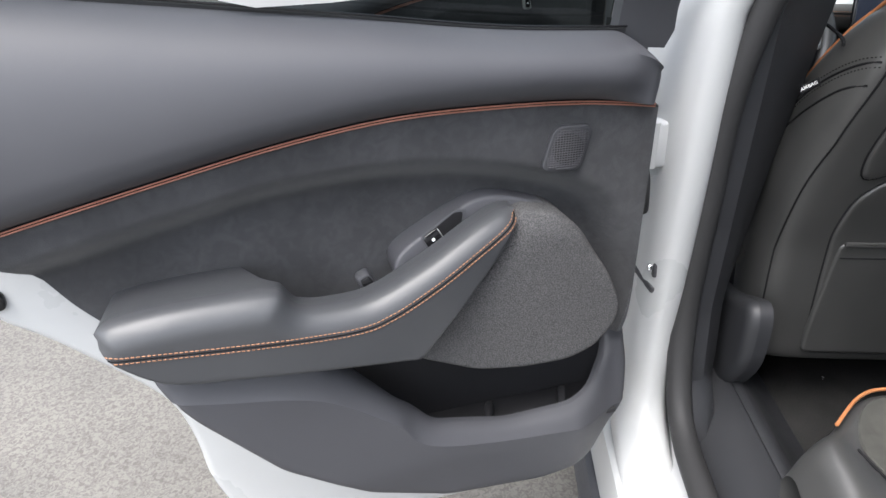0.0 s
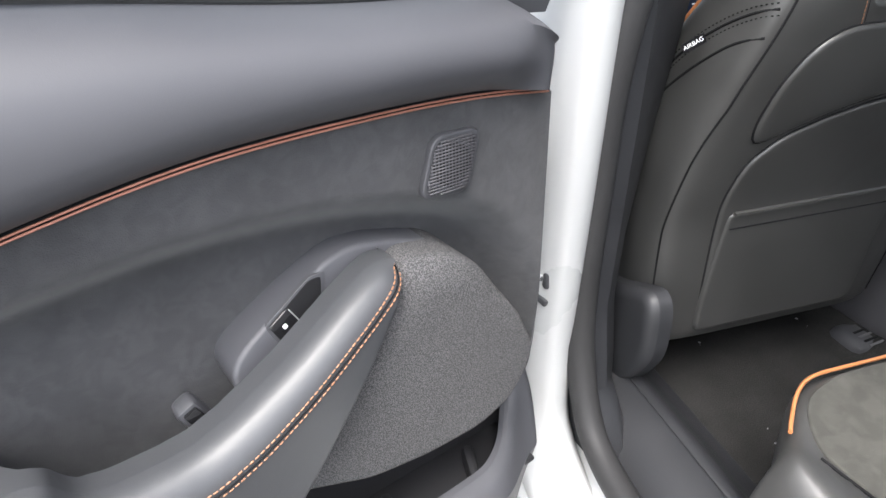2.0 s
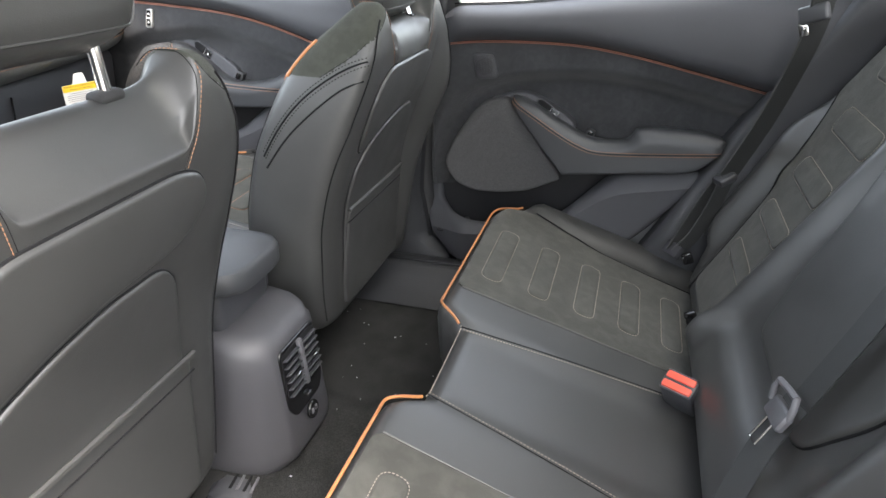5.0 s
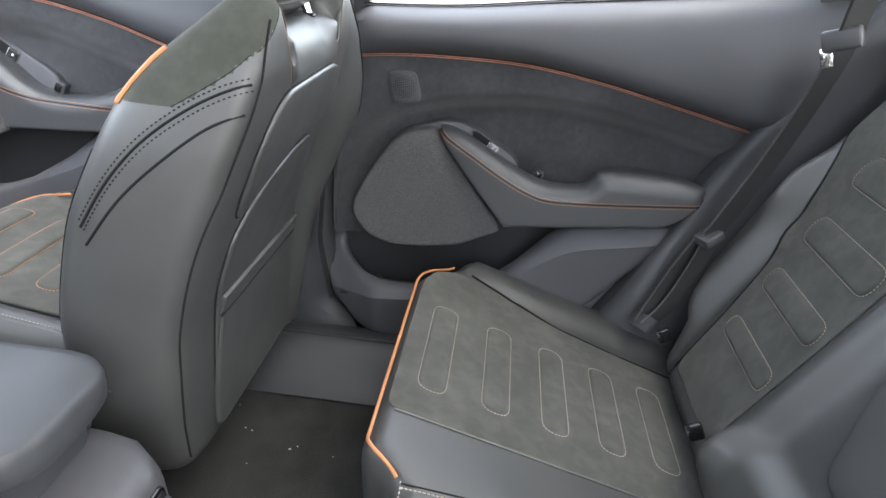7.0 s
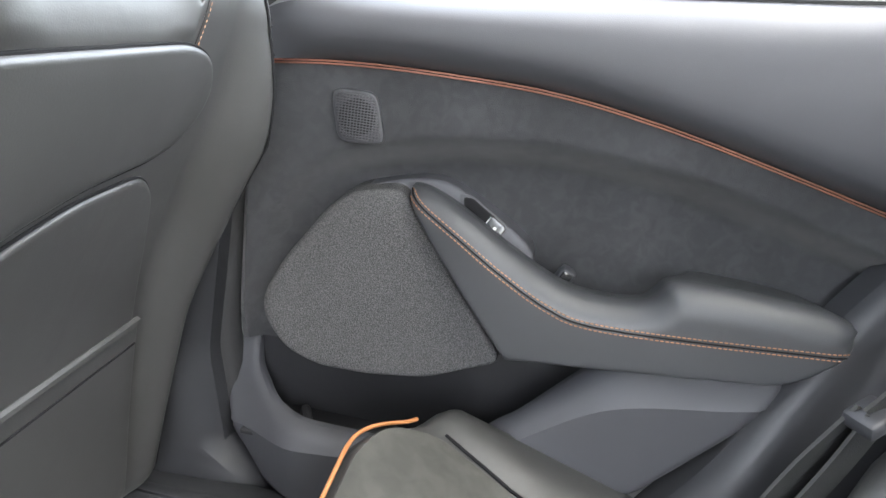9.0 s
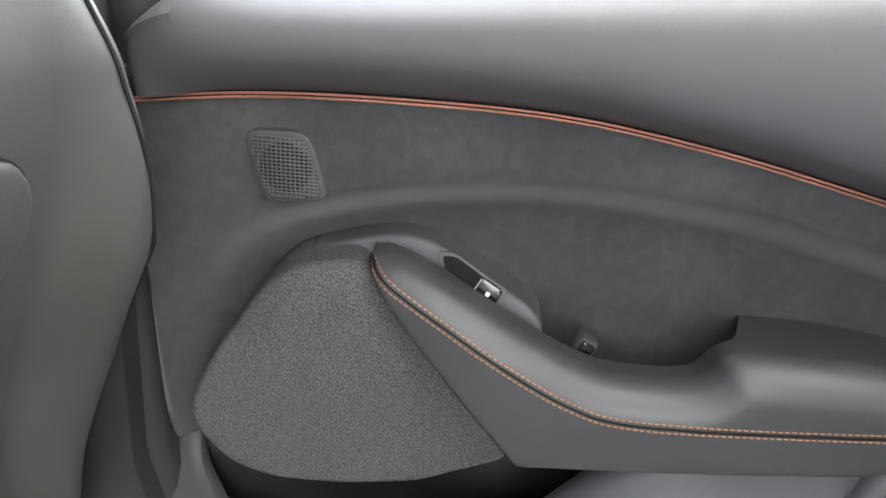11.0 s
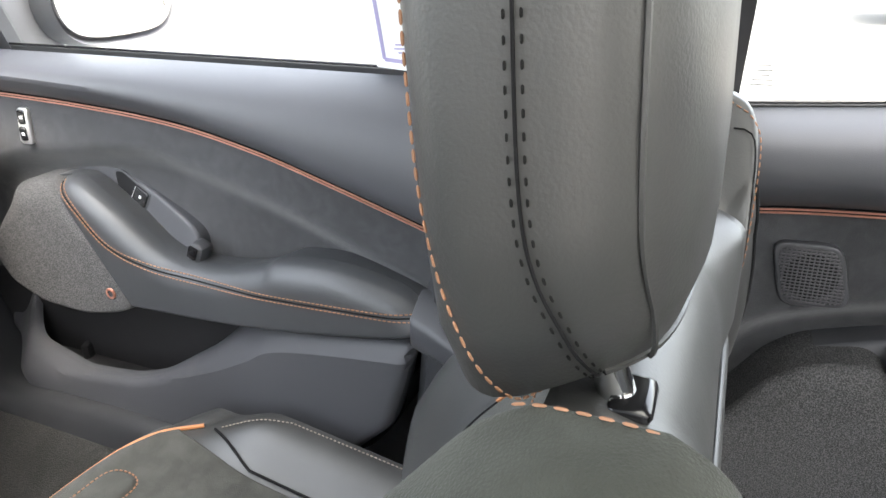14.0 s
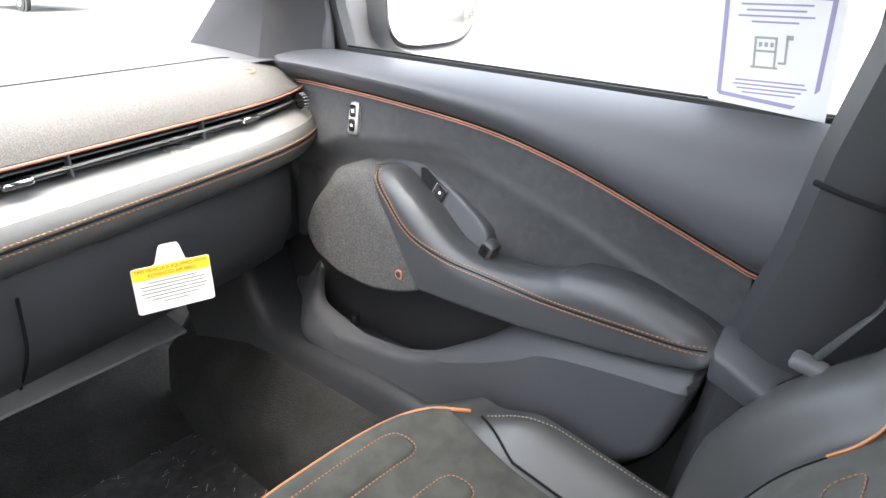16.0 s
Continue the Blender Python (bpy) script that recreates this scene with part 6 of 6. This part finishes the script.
# roof with a large glass panel
for nm, c, sz in (("ceiling_right", (0.50, -0.45, 1.56), (0.11, 2.1, 0.04)), ("ceiling_left", (-0.50, -0.45, 1.56), (0.11, 2.1, 0.04)), ("ceiling_front", (0, 0.53, 1.56), (0.90, 0.16, 0.04)),
                  ("ceiling_rear", (0, -1.3, 1.56), (0.90, 0.4, 0.04))):
    setting(nm, rbox(c, sz, 0.012), HEADLINER, "light grey headliner", category="ceiling")
for nm, k in (("roof_rail_right", 1), ("roof_rail_left", -1)):
    setting(nm, loft([[(k * x, y, z) for x, z in ((0.553, 1.54), (0.64, 1.505), (0.675, 1.53), (0.62, 1.585), (0.553, 1.592))] for y in (-1.25, 0.62)]), PLASTIC, "dark roof rail above the doors")
roof = setting("ceiling_glass", rbox((0, -0.32, 1.565), (0.92, 1.58, 0.006), 0.001), ROOFGLASS, "tinted glass roof panel", category="ceiling")
ws = setting("window_front", grid([np.stack([np.linspace(-0.72, 0.72, 20), 1.66 - 0.10 * np.linspace(-1, 1, 20) ** 2 - 1.06 * t, np.full(20, 1.125 + 0.415 * t)], 1) for t in np.linspace(0, 1, 12)]), GLASS,
             "sloping windscreen glass", category="window")
ws.visible_shadow = False
setting("bonnet", patch(rounded([(-0.80, 1.62), (-0.78, 2.35), (-0.4, 2.55), (0.4, 2.55), (0.78, 2.35), (0.80, 1.62)], 0.12, 0.03),
                        lambda u, v, o: np.stack([u, v, 1.085 - 0.06 * (v - 1.62) - 0.12 * np.abs(u / 0.8) ** 3 + o], 1), 0.02, 0.02, -0.3, 0.06), PAINT, "white bonnet beyond the windscreen")
setting("wiper", tube(spline([(-0.10, 1.68, 1.128), (0.3, 1.672, 1.132), (0.62, 1.61, 1.132)], 0.05), 0.008, 8), PLASTIC, "black wiper blade at rest", category="wiper")

# ---- dashboard ----
dash = thing("dashboard", (0, 1.0, 0.7), "wide dashboard with cloth pad, silver lip and air vents", "dashboard")
xs = np.linspace(-0.755, 0.755, 80)
sec = [(1.60, 1.142), (1.40, 1.140), (1.20, 1.135), (1.08, 1.128), (1.00, 1.122)]
part("dash_top", grid([np.stack([xs, np.full(80, y) - 0.20 * np.abs(xs / 0.7) ** 3 * (y - 1.0) / 0.58, np.full(80, z)], 1) for y, z in sec]), VINYL, dash, "smooth dark dashboard top")
xf = np.linspace(-0.695, 0.695, 80)
bow = lambda x: 0.045 * np.abs(x / 0.69) ** 10 + 0.25 * (np.maximum(np.abs(x), 0.15) - 0.50)
pad = [(1.022, 1.128), (0.98, 1.127), (0.94, 1.121), (0.902, 1.110), (0.885, 1.098), (0.878, 1.086), (0.885, 1.080), (0.92, 1.078)]
cl = part("cloth_pad", grid([np.stack([xf, np.full(80, y) + bow(xf) * np.clip((1.10 - y) / 0.2, 0.5, 1), np.full(80, z) - (0.012 * smooth((np.abs(xf) - 0.59) / 0.10) if z > 1.09 else 0)], 1) for y, z in pad]), DASHCLOTH, dash,
          "woven grey cloth dashboard pad")
part("copper_line", tube(np.stack([xf, 0.8755 + bow(xf), np.full(80, 1.084)], 1), 0.0016, 6), COPPER, cl)
part("pad_seam", tube(np.stack([xf, 1.022 + 0.5 * bow(xf), np.full(80, 1.128) - 0.012 * smooth((np.abs(xf) - 0.59) / 0.10)], 1), 0.0015, 6), SEAM, cl)
bd = part("badge", disc((0.593, 0.958, 1.1165), 0.010, 0.003, (0, -0.2, 1), 24, 0.0065), COPPER, cl, "small copper roundel")
part("roundel_core", disc((0.593, 0.958, 1.1165), 0.0066, 0.0015, (0, -0.2, 1), 16), DASHCLOTH, bd)
vn = part("vent_recess", grid([np.stack([xf, np.full(80, y) + bow(xf), np.full(80, z)], 1) for y, z in ((0.915, 1.082), (0.93, 1.069), (0.915, 1.050))]), GLOSS, dash, "long dark air vent recess")
xv = np.linspace(0.07, 0.66, 40)
for z in (1.0745, 1.0625):
    part("vent_slat", grid([np.stack([xv, y + bow(xv), np.full(40, z + dz)], 1) for y, dz in ((0.890, -0.001), (0.890, 0.001), (0.908, 0.002), (0.908, 0.0), (0.890, -0.001))]), PLASTIC, vn)
part("vent_trim", tube(np.stack([xv, 0.883 + bow(xv), np.full(40, 1.0685)], 1), 0.0015, 6), SATIN, vn, "thin satin vent trim")
for x in (0.545, 0.245):
    part("vent_tab", rbox((x, 0.876 + float(bow(x)), 1.0685), (0.030, 0.010, 0.008), 0.003, (0, 0, 14)), CHROME, vn, "chrome vent tab")
for x in (0.470, 0.300):
    part("vent_post", rbox((x, 0.888 + float(bow(x)), 1.069), (0.003, 0.012, 0.024), 0.001), PLASTIC, vn)
wh = part("vent_wheel", disc((0.662, 0.940, 1.068), 0.012, 0.008, (1, 0, 0), 24), GLOSS, vn, "ribbed vent wheel")
for k in range(8):
    a = radians(100 + k * 22)
    part("rib", rbox((0.666, 0.940 + 0.0122 * math.cos(a), 1.068 + 0.0122 * math.sin(a)), (0.008, 0.0015, 0.0015), 0, None, 1), SATIN, wh)
lip = [(0.920, 1.053), (0.902, 1.056), (0.880, 1.054), (0.864, 1.048), (0.857, 1.040)]
part("silver_lip", grid([np.stack([xf, np.full(80, y) + bow(xf), np.full(80, z) - 0.012 * smooth((0.30 - xf) / 0.10) * (1.056 - z) * 20], 1) for y, z in lip]), SATIN, dash, "satin silver dashboard lip")
low = [(0.858, 1.0405), (0.853, 1.036), (0.8495, 1.026), (0.850, 1.015), (0.856, 1.003), (0.870, 0.991), (0.89, 0.981), (0.92, 0.975)]
# the pad's paler colour carries the light that falls on it
lp = part("leather_pad", grid([np.stack([xf, np.full(80, y) + bow(xf), np.full(80, z)], 1) for y, z in low]), LITPAD, dash, "stitched soft pad below the silver lip")
part("pad_groove", tube(np.stack([xf, 0.8497 + bow(xf), np.full(80, 1.0205)], 1), 0.0016, 6), SEAM, lp)
for dz in (0.0045, -0.0045):
    part("pad_stitching", stitches(np.stack([xf, 0.8491 - 0.15 * dz + bow(xf), np.full(80, 1.0205 + dz)], 1), 0.004, 0.002, 0.0009), THREAD, lp)
gb = [(0.90, 0.980), (0.885, 0.960), (0.892, 0.88), (0.925, 0.825), (0.985, 0.790), (1.10, 0.780)]
xg = np.linspace(0.16, 0.64, 30)
gl = part("glovebox", grid([np.stack([xg, np.full(30, y) + bow(xg) * 0.8 + 0.02, np.full(30, z)], 1) for y, z in gb]), PLASTIC, dash, "dark glovebox and knee panel")
part("glovebox_edge", tube(spline([(0.228, 0.848, 0.945), (0.225, 0.856, 0.88), (0.218, 0.895, 0.82)], 0.01), 0.002, 6), SEAM, gl)
xg2 = np.linspace(-0.64, -0.16, 30)
part("knee_panel", grid([np.stack([xg2, np.full(30, y), np.full(30, z)], 1) for y, z in gb]), PLASTIC, dash)
part("knee_board", rbox((0.335, 1.098, 0.722), (0.30, 0.112, 0.006), 0.002, (12, 0, 5)), BOARD, dash, "flat grey closing board under the dashboard")
part("dash_core", rbox((0, 1.25, 0.95), (1.40, 0.5, 0.26), 0.03), PLASTIC, dash)
for k in (-1, 1):
    part("dash_end", rbox((k * 0.705, 1.12, 1.02), (0.05, 0.24, 0.20), 0.02), PLASTIC, dash)

scr = thing("touch_screen", (-0.178, 0.745, 0.84), "large portrait touch screen with dark blue display", "screen")
SCREEN_AT = Matrix.Translation((-0.178, 0.745, 1.018)) @ Matrix.Rotation(radians(-10), 4, "X")


def on_screen(x, z, w, h, y=0.0, d=0.002, r=0.0005):
    """A flat piece on the display."""
    v, f = rbox((x, y, z), (w, d, h), r, seg=1)
    return [tuple(SCREEN_AT @ Vector(p)) for p in v], f


sp = part("casing", on_screen(0, 0, 0.226, 0.352, 0.008, 0.014, 0.006), GLOSS, scr, "gloss black screen casing")
part("display", on_screen(0, 0, 0.214, 0.340, 0.0), BLUEGLOW, sp, "glowing dark blue display")
part("panel_line", on_screen(0, -0.035, 0.20, 0.001, -0.0012, 0.001, 0.0), WHITEINK, sp)
for x, z, w, h in ((0.080, 0.062, 0.014, 0.003), (0.030, 0.055, 0.010, 0.003), (0.040, -0.052, 0.022, 0.003), (0.075, -0.048, 0.012, 0.003), (-0.02, -0.085, 0.035, 0.003),
                   (0.03, -0.090, 0.018, 0.003), (0.07, -0.088, 0.010, 0.004), (-0.03, -0.125, 0.012, 0.006), (0.02, -0.128, 0.012, 0.003), (0.065, -0.130, 0.012, 0.006)):
    part("display_mark", on_screen(x, z, w, h, -0.0012, 0.001, 0.0), WHITEINK, sp)
for x, z in ((0.050, 0.030), (0.035, 0.002), (0.078, -0.012)):
    part("map_symbol", on_screen(x, z, 0.010, 0.010, -0.0012, 0.001, 0.0), BLUEMARK, sp)
for x, z in ((-0.01, -0.015), (0.0, -0.022)):
    v, f = rbox((0, 0, 0), (0.10, 0.001, 0.003), 0, (0, 35, 0), 1)
    part("map_line", ([tuple(SCREEN_AT @ Vector((p[0] + x, p[1] - 0.0012, p[2] + z))) for p in v], f), PAPERGREY, sp)

# steering wheel beside the driver seat
sw = thing("steering_wheel", (-0.52, 0.72, 1.0), "black leather steering wheel with silver switch pads", "steering wheel")
a = np.linspace(0, 2 * math.pi, 60, endpoint=False)
tilt = Matrix.Translation((-0.52, 0.72, 0.98)) @ Matrix.Rotation(radians(-25), 4, "X")
ring = np.array([tuple(tilt @ Vector((0.175 * math.cos(t), 0, 0.17 * math.sin(t)))) for t in a])
part("rim", tube(ring, 0.016, 10, True), LEATHER, sw)
c = tilt @ Vector((0, 0.02, 0))
hub = part("hub", rbox(tuple(c), (0.15, 0.05, 0.13), 0.03, (-25, 0, 0)), PLASTIC, sw)
for k in (-1, 1):
    c = tilt @ Vector((k * 0.11, 0.0, 0.0))
    part("spoke", rbox(tuple(c), (0.10, 0.02, 0.05), 0.008, (-25, 0, 0)), SATIN, sw)
part("column", tube(np.array([tuple(tilt @ Vector((0, 0.03, 0))), tuple(tilt @ Vector((0, 0.25, -0.02)))]), 0.04, 14), PLASTIC, sw)

# ---- outside mirror ----
mir = thing("door_mirror", (0.93, 0.95, 1.14), "dark exterior door mirror reflecting a bright lot", "mirror")
mrings = []
for y, kx, kz in ((0.925, 0.90, 0.90), (0.912, 0.95, 0.95), (0.900, 1.0, 1.0), (0.92, 1.03, 1.03), (0.97, 1.0, 1.0), (1.02, 0.8, 0.78), (1.05, 0.4, 0.4)):
    mrings.append([(0.920 + 0.114 * kx * math.copysign(abs(math.cos(t)) ** 0.6, math.cos(t)), y, 1.205 + 0.085 * kz * math.copysign(abs(math.sin(t)) ** 0.6, math.sin(t))) for t in np.linspace(0, 2 * math.pi, 40, endpoint=False)])
part("housing", loft(mrings), GREYPLASTIC, mir)
g = [(0.920 + 0.104 * math.copysign(abs(math.cos(t)) ** 0.6, math.cos(t)), 1.205 + 0.074 * math.copysign(abs(math.sin(t)) ** 0.6, math.sin(t))) for t in np.linspace(0, 2 * math.pi, 40, endpoint=False)]
part("mirror_glass", patch(np.array(g), lambda u, v, o: np.stack([u, 0.906 - o - 0.02 * (u - 0.920), v], 1), 0.002, 0.001, -0.004, 0.03), MIRROR, mir, "silvered mirror glass")
part("mirror_foot", rbox((0.805, 0.965, 1.165), (0.10, 0.05, 0.10), 0.02), GREYPLASTIC, mir)
setting("mirror_sail", rbox((0.735, 1.012, 1.165), (0.02, 0.135, 0.11), 0.02), PLASTIC, "dark trim corner at the mirror", category="trim")

# ---- papers ----
def words(name, text, size, m, mat, parent):
    cu = bpy.data.curves.new(name, "FONT")
    cu.body, cu.size, cu.extrude = text, size, 0.0001
    cu.align_x = "CENTER"
    cu.materials.append(mat)
    ob = new(name, cu)
    ob.parent = parent
    ob.matrix_world = m
    return ob


tag = thing("hang_tag", (0.363, 0.80, 0.94), "white and yellow airbag notice tag hanging from the glovebox", "tag")
tm = Matrix.Translation((0.369, 0.806, 0.925)) @ Matrix.Rotation(radians(-16), 4, "Z") @ Matrix.Rotation(radians(88), 4, "X") @ Matrix.Diagonal((0.93, 0.93, 1, 1))


def on_tag(pts, dz=0.0):
    return np.array([tuple(tm @ Vector((a, b, dz))) for a, b in pts])


def sheet(pts, t, dz):
    p = rounded(np.array(pts), 0.003, 0.004)
    return loft([on_tag(p, dz), on_tag(p, dz + t)])


card = part("card", sheet([(-0.045, -0.033), (-0.045, 0.026), (-0.018, 0.026), (-0.010, 0.050), (0.012, 0.050), (0.018, 0.026), (0.045, 0.026), (0.045, -0.033)], 0.0006, 0), PAPER, tag)
part("yellow_band", sheet([(-0.0445, 0.010), (-0.0445, 0.0256), (0.0445, 0.0256), (0.0445, 0.010)], 0.0003, 0.0006), YELLOW, tag)
for i, w in enumerate((0.060, 0.078, 0.076, 0.080, 0.074, 0.060, 0.034)):
    z = 0.005 - i * 0.0044
    part("text_line", sheet([(-w / 2, z), (-w / 2, z + 0.0008), (w / 2, z + 0.0008), (w / 2, z)], 0.0002, 0.0006), INK, card)
for t, z in (("THIS VEHICLE IS EQUIPPED WITH", 0.0195), ("ADVANCED AIR BAGS", 0.0130)):
    o = words("notice_text", t, 0.0056, tm @ Matrix.Translation((0, z, 0.0010)), INK, tag)
    bpy.context.view_layer.update()
    o.matrix_world = tm @ Matrix.Translation((0, z, 0.0010))

st = thing("window_sheet", (0.76, 0.33, 1.18), "translucent notice with a fuel pump drawing on the window", "sticker")
wx = lambda z: 0.752 - 0.30 * max(z - 1.12, 0)


def win(pts, t, dx):
    p = np.asarray(pts, float)
    a = np.array([(wx(z) - dx, y, z) for y, z in p])
    return loft([a, a - np.array([t, 0, 0])])


PALE = material("thin_paper", (0.85, 0.85, 0.86), 0.8)
sh = part("sheet", win([(0.380, 1.128), (0.375, 1.235), (0.268, 1.232), (0.272, 1.118)], 0.0004, 0.0), PALE, st)
b = [(0.370, 1.136), (0.366, 1.230), (0.278, 1.226), (0.283, 1.127)]
for i in range(4):
    p, q = np.array(b[i]), np.array(b[(i + 1) % 4])
    d = (q - p) / np.linalg.norm(q - p)
    nrm = np.array([-d[1], d[0]]) * 0.002
    part("border", win([p - nrm, p + nrm, q + nrm, q - nrm], 0.0003, 0.0005), PURPLE, sh)
for i, (w, z) in enumerate(((0.060, 1.219), (0.050, 1.214), (0.064, 1.209), (0.040, 1.204), (0.062, 1.150), (0.066, 1.146), (0.058, 1.142), (0.048, 1.138))):
    part("text_line", win([(0.324 + w / 2, z), (0.324 + w / 2, z + 0.0016), (0.324 - w / 2, z + 0.0016), (0.324 - w / 2, z)], 0.0002, 0.0006), PURPLE, sh)
for y0, y1, z0, z1 in ((0.342, 0.318, 1.163, 1.165), (0.340, 0.338, 1.165, 1.192), (0.322, 0.320, 1.165, 1.192), (0.340, 0.320, 1.190, 1.192), (0.340, 0.320, 1.178, 1.180), (0.336, 0.333, 1.183, 1.187), (0.331, 0.328, 1.183, 1.187),
                       (0.326, 0.323, 1.183, 1.187), (0.313, 0.311, 1.168, 1.194), (0.318, 0.311, 1.168, 1.170), (0.313, 0.307, 1.190, 1.194)):
    part("pump_line", win([(y0, z0), (y0, z1), (y1, z1), (y1, z0)], 0.0002, 0.0006), PAPERGREY, sh)

# paper sheet inside the open door's window
dt = thing("door_sheet", (-0.863, 0.161, 0), "white paper sheet on the open door window", "paper", turn=Matrix.Translation((-0.863, 0.161, 0.005)) @ Matrix.Rotation(-OPEN, 4, "Z"))
part("sheet", flip(win([(-0.410, 1.159), (-0.376, 1.1505), (-0.30, 1.152), (-0.215, 1.158), (-0.215, 1.36), (-0.405, 1.36)], 0.0005, -0.004), -1), PAPER, dt)

tg = thing("airbag_tag", (-0.655, 0.13, 1.02), "small black seat tag with white airbag lettering", "tag")
am = Matrix.Translation((-0.652, 0.118, 1.020)) @ Matrix.Rotation(radians(-62), 4, "Z") @ Matrix.Rotation(radians(75), 4, "X") @ Matrix.Rotation(radians(38), 4, "Z") @ Matrix.Diagonal((0.72, 0.72, 1, 1))
p = [tuple(am @ Vector(v)) for v in ((-0.020, -0.008, 0), (0.020, -0.008, 0), (0.020, 0.008, 0), (-0.020, 0.008, 0), (-0.020, -0.008, -0.001), (0.020, -0.008, -0.001), (0.020, 0.008, -0.001), (-0.020, 0.008, -0.001))]
part("label_cloth", (np.array(p), [[0, 1, 2, 3], [7, 6, 5, 4], [0, 4, 5, 1], [1, 5, 6, 2], [2, 6, 7, 3], [3, 7, 4, 0]]), GLOSS, tg)
o = words("airbag_text", "AIRBAG", 0.010, am @ Matrix.Translation((0, -0.0035, 0.0006)), WHITEINK, tg)
bpy.context.view_layer.update()
o.matrix_world = am @ Matrix.Translation((0, -0.0035, 0.0006))

jamb = bpy.data.objects["body_pillar_left"]
hinge = part("hinge", rbox((-0.842, 0.128, 0.934), (0.026, 0.030, 0.070), 0.006, (0, 0, 12)), PAINT, jamb, "white painted door hinge")
part("knuckle", tube(np.array([(-0.853, 0.118, 0.900), (-0.853, 0.118, 0.968)]), 0.009, 12), PAINT, hinge)
part("cable_boot", tube(spline([(-0.862, 0.128, 0.905), (-0.860, 0.110, 0.880), (-0.855, 0.118, 0.845), (-0.850, 0.135, 0.825)], 0.006), 0.010, 10), RUBBER, jamb, "black rubber cable boot")

cs = thing("check_strap", (-0.83, 0.14, 0.72), "black door check strap bolted to the pillar", "door strap")
part("strap_arm", rbox((-0.832, 0.150, 0.705), (0.016, 0.085, 0.014), 0.004, (20, 0, 25)), PLASTIC, cs)
part("bracket", rbox((-0.818, 0.125, 0.728), (0.014, 0.030, 0.026), 0.004), PLASTIC, cs)
part("bolt", disc((-0.826, 0.122, 0.730), 0.006, 0.005, (-1, 0, 0), 12), CHROME, cs)

# ---- outside ----
g = np.array([(x, y, 0.0) for x in (-600, 600) for y in (-600, 600)])
setting("ground", (g, [[0, 2, 3, 1]]), CONCRETE, "pale brushed concrete parking lot", category="ground")


def wheel(c, parent, r=0.38):
    t = []
    for dx, k in ((-0.11, 0.86), (-0.10, 0.97), (-0.05, 1.0), (0.05, 1.0), (0.10, 0.97), (0.11, 0.86)):
        t.append([(c[0] + dx, c[1] + r * k * math.cos(a), c[2] + r * k * math.sin(a)) for a in np.linspace(0, 2 * math.pi, 28, endpoint=False)])
    w = part("wheel", loft(t), TYRE, parent, "black tyre")
    part("rim", disc((c[0] - 0.112, c[1], c[2]), r * 0.62, 0.02, (-1, 0, 0), 24, 0.02), SATIN, w)
    for k in range(6):
        a = k * math.pi / 3
        part("spoke", rbox((c[0] - 0.136, c[1] + r * 0.3 * math.cos(a), c[2] + r * 0.3 * math.sin(a)), (0.02, r * 0.5, 0.05), 0.008, (math.degrees(a), 0, 0), 1), PLASTIC, w)


def pickup(x, y, mat, label):
    t = thing("pickup_truck", (x, y, 0), label, "truck", "parked vehicles")
    prof = rounded([(-2.7, 0.5), (-2.75, 1.15), (-0.9, 1.15), (-0.85, 1.85), (0.75, 1.85), (1.35, 1.25), (2.6, 1.15), (2.7, 0.5)], 0.12, 0.08)
    b = loft([np.stack([np.full(len(prof), x + dx), y + prof[:, 0], prof[:, 1]], 1) for dx in (0.05, 1.9)])
    bo = part("body", b, mat, t)
    for yy in (-0.35, 0.45):
        part("window", rbox((x + 0.045, y + yy, 1.52), (0.02, 0.70, 0.42), 0.02), GLOSS, bo)
    for yy in (-1.6, 1.75):
        part("wheel_arch", disc((x + 0.06, y + yy, 0.42), 0.50, 0.03, (-1, 0, 0), 24), PLASTIC, bo)
        wheel((x + 0.10, y + yy, 0.40), t, 0.40)
    part("side_step", rbox((x + 0.02, y, 0.42), (0.12, 2.4, 0.06), 0.02), PLASTIC, t)
    return t


GREYPAINT = material("grey_paint", (0.30, 0.31, 0.31), 0.3, coat=0.5)
DARKPAINT = material("dark_paint", (0.04, 0.045, 0.05), 0.25, coat=0.5)
pickup(11.2, -4.3, GREYPAINT, "grey pickup truck parked across the lot")
pickup(12.0, -7.6, PAINT, "white pickup truck parked across the lot")
pickup(7.5, 25.0, DARKPAINT, "dark vehicle parked far ahead on the lot")
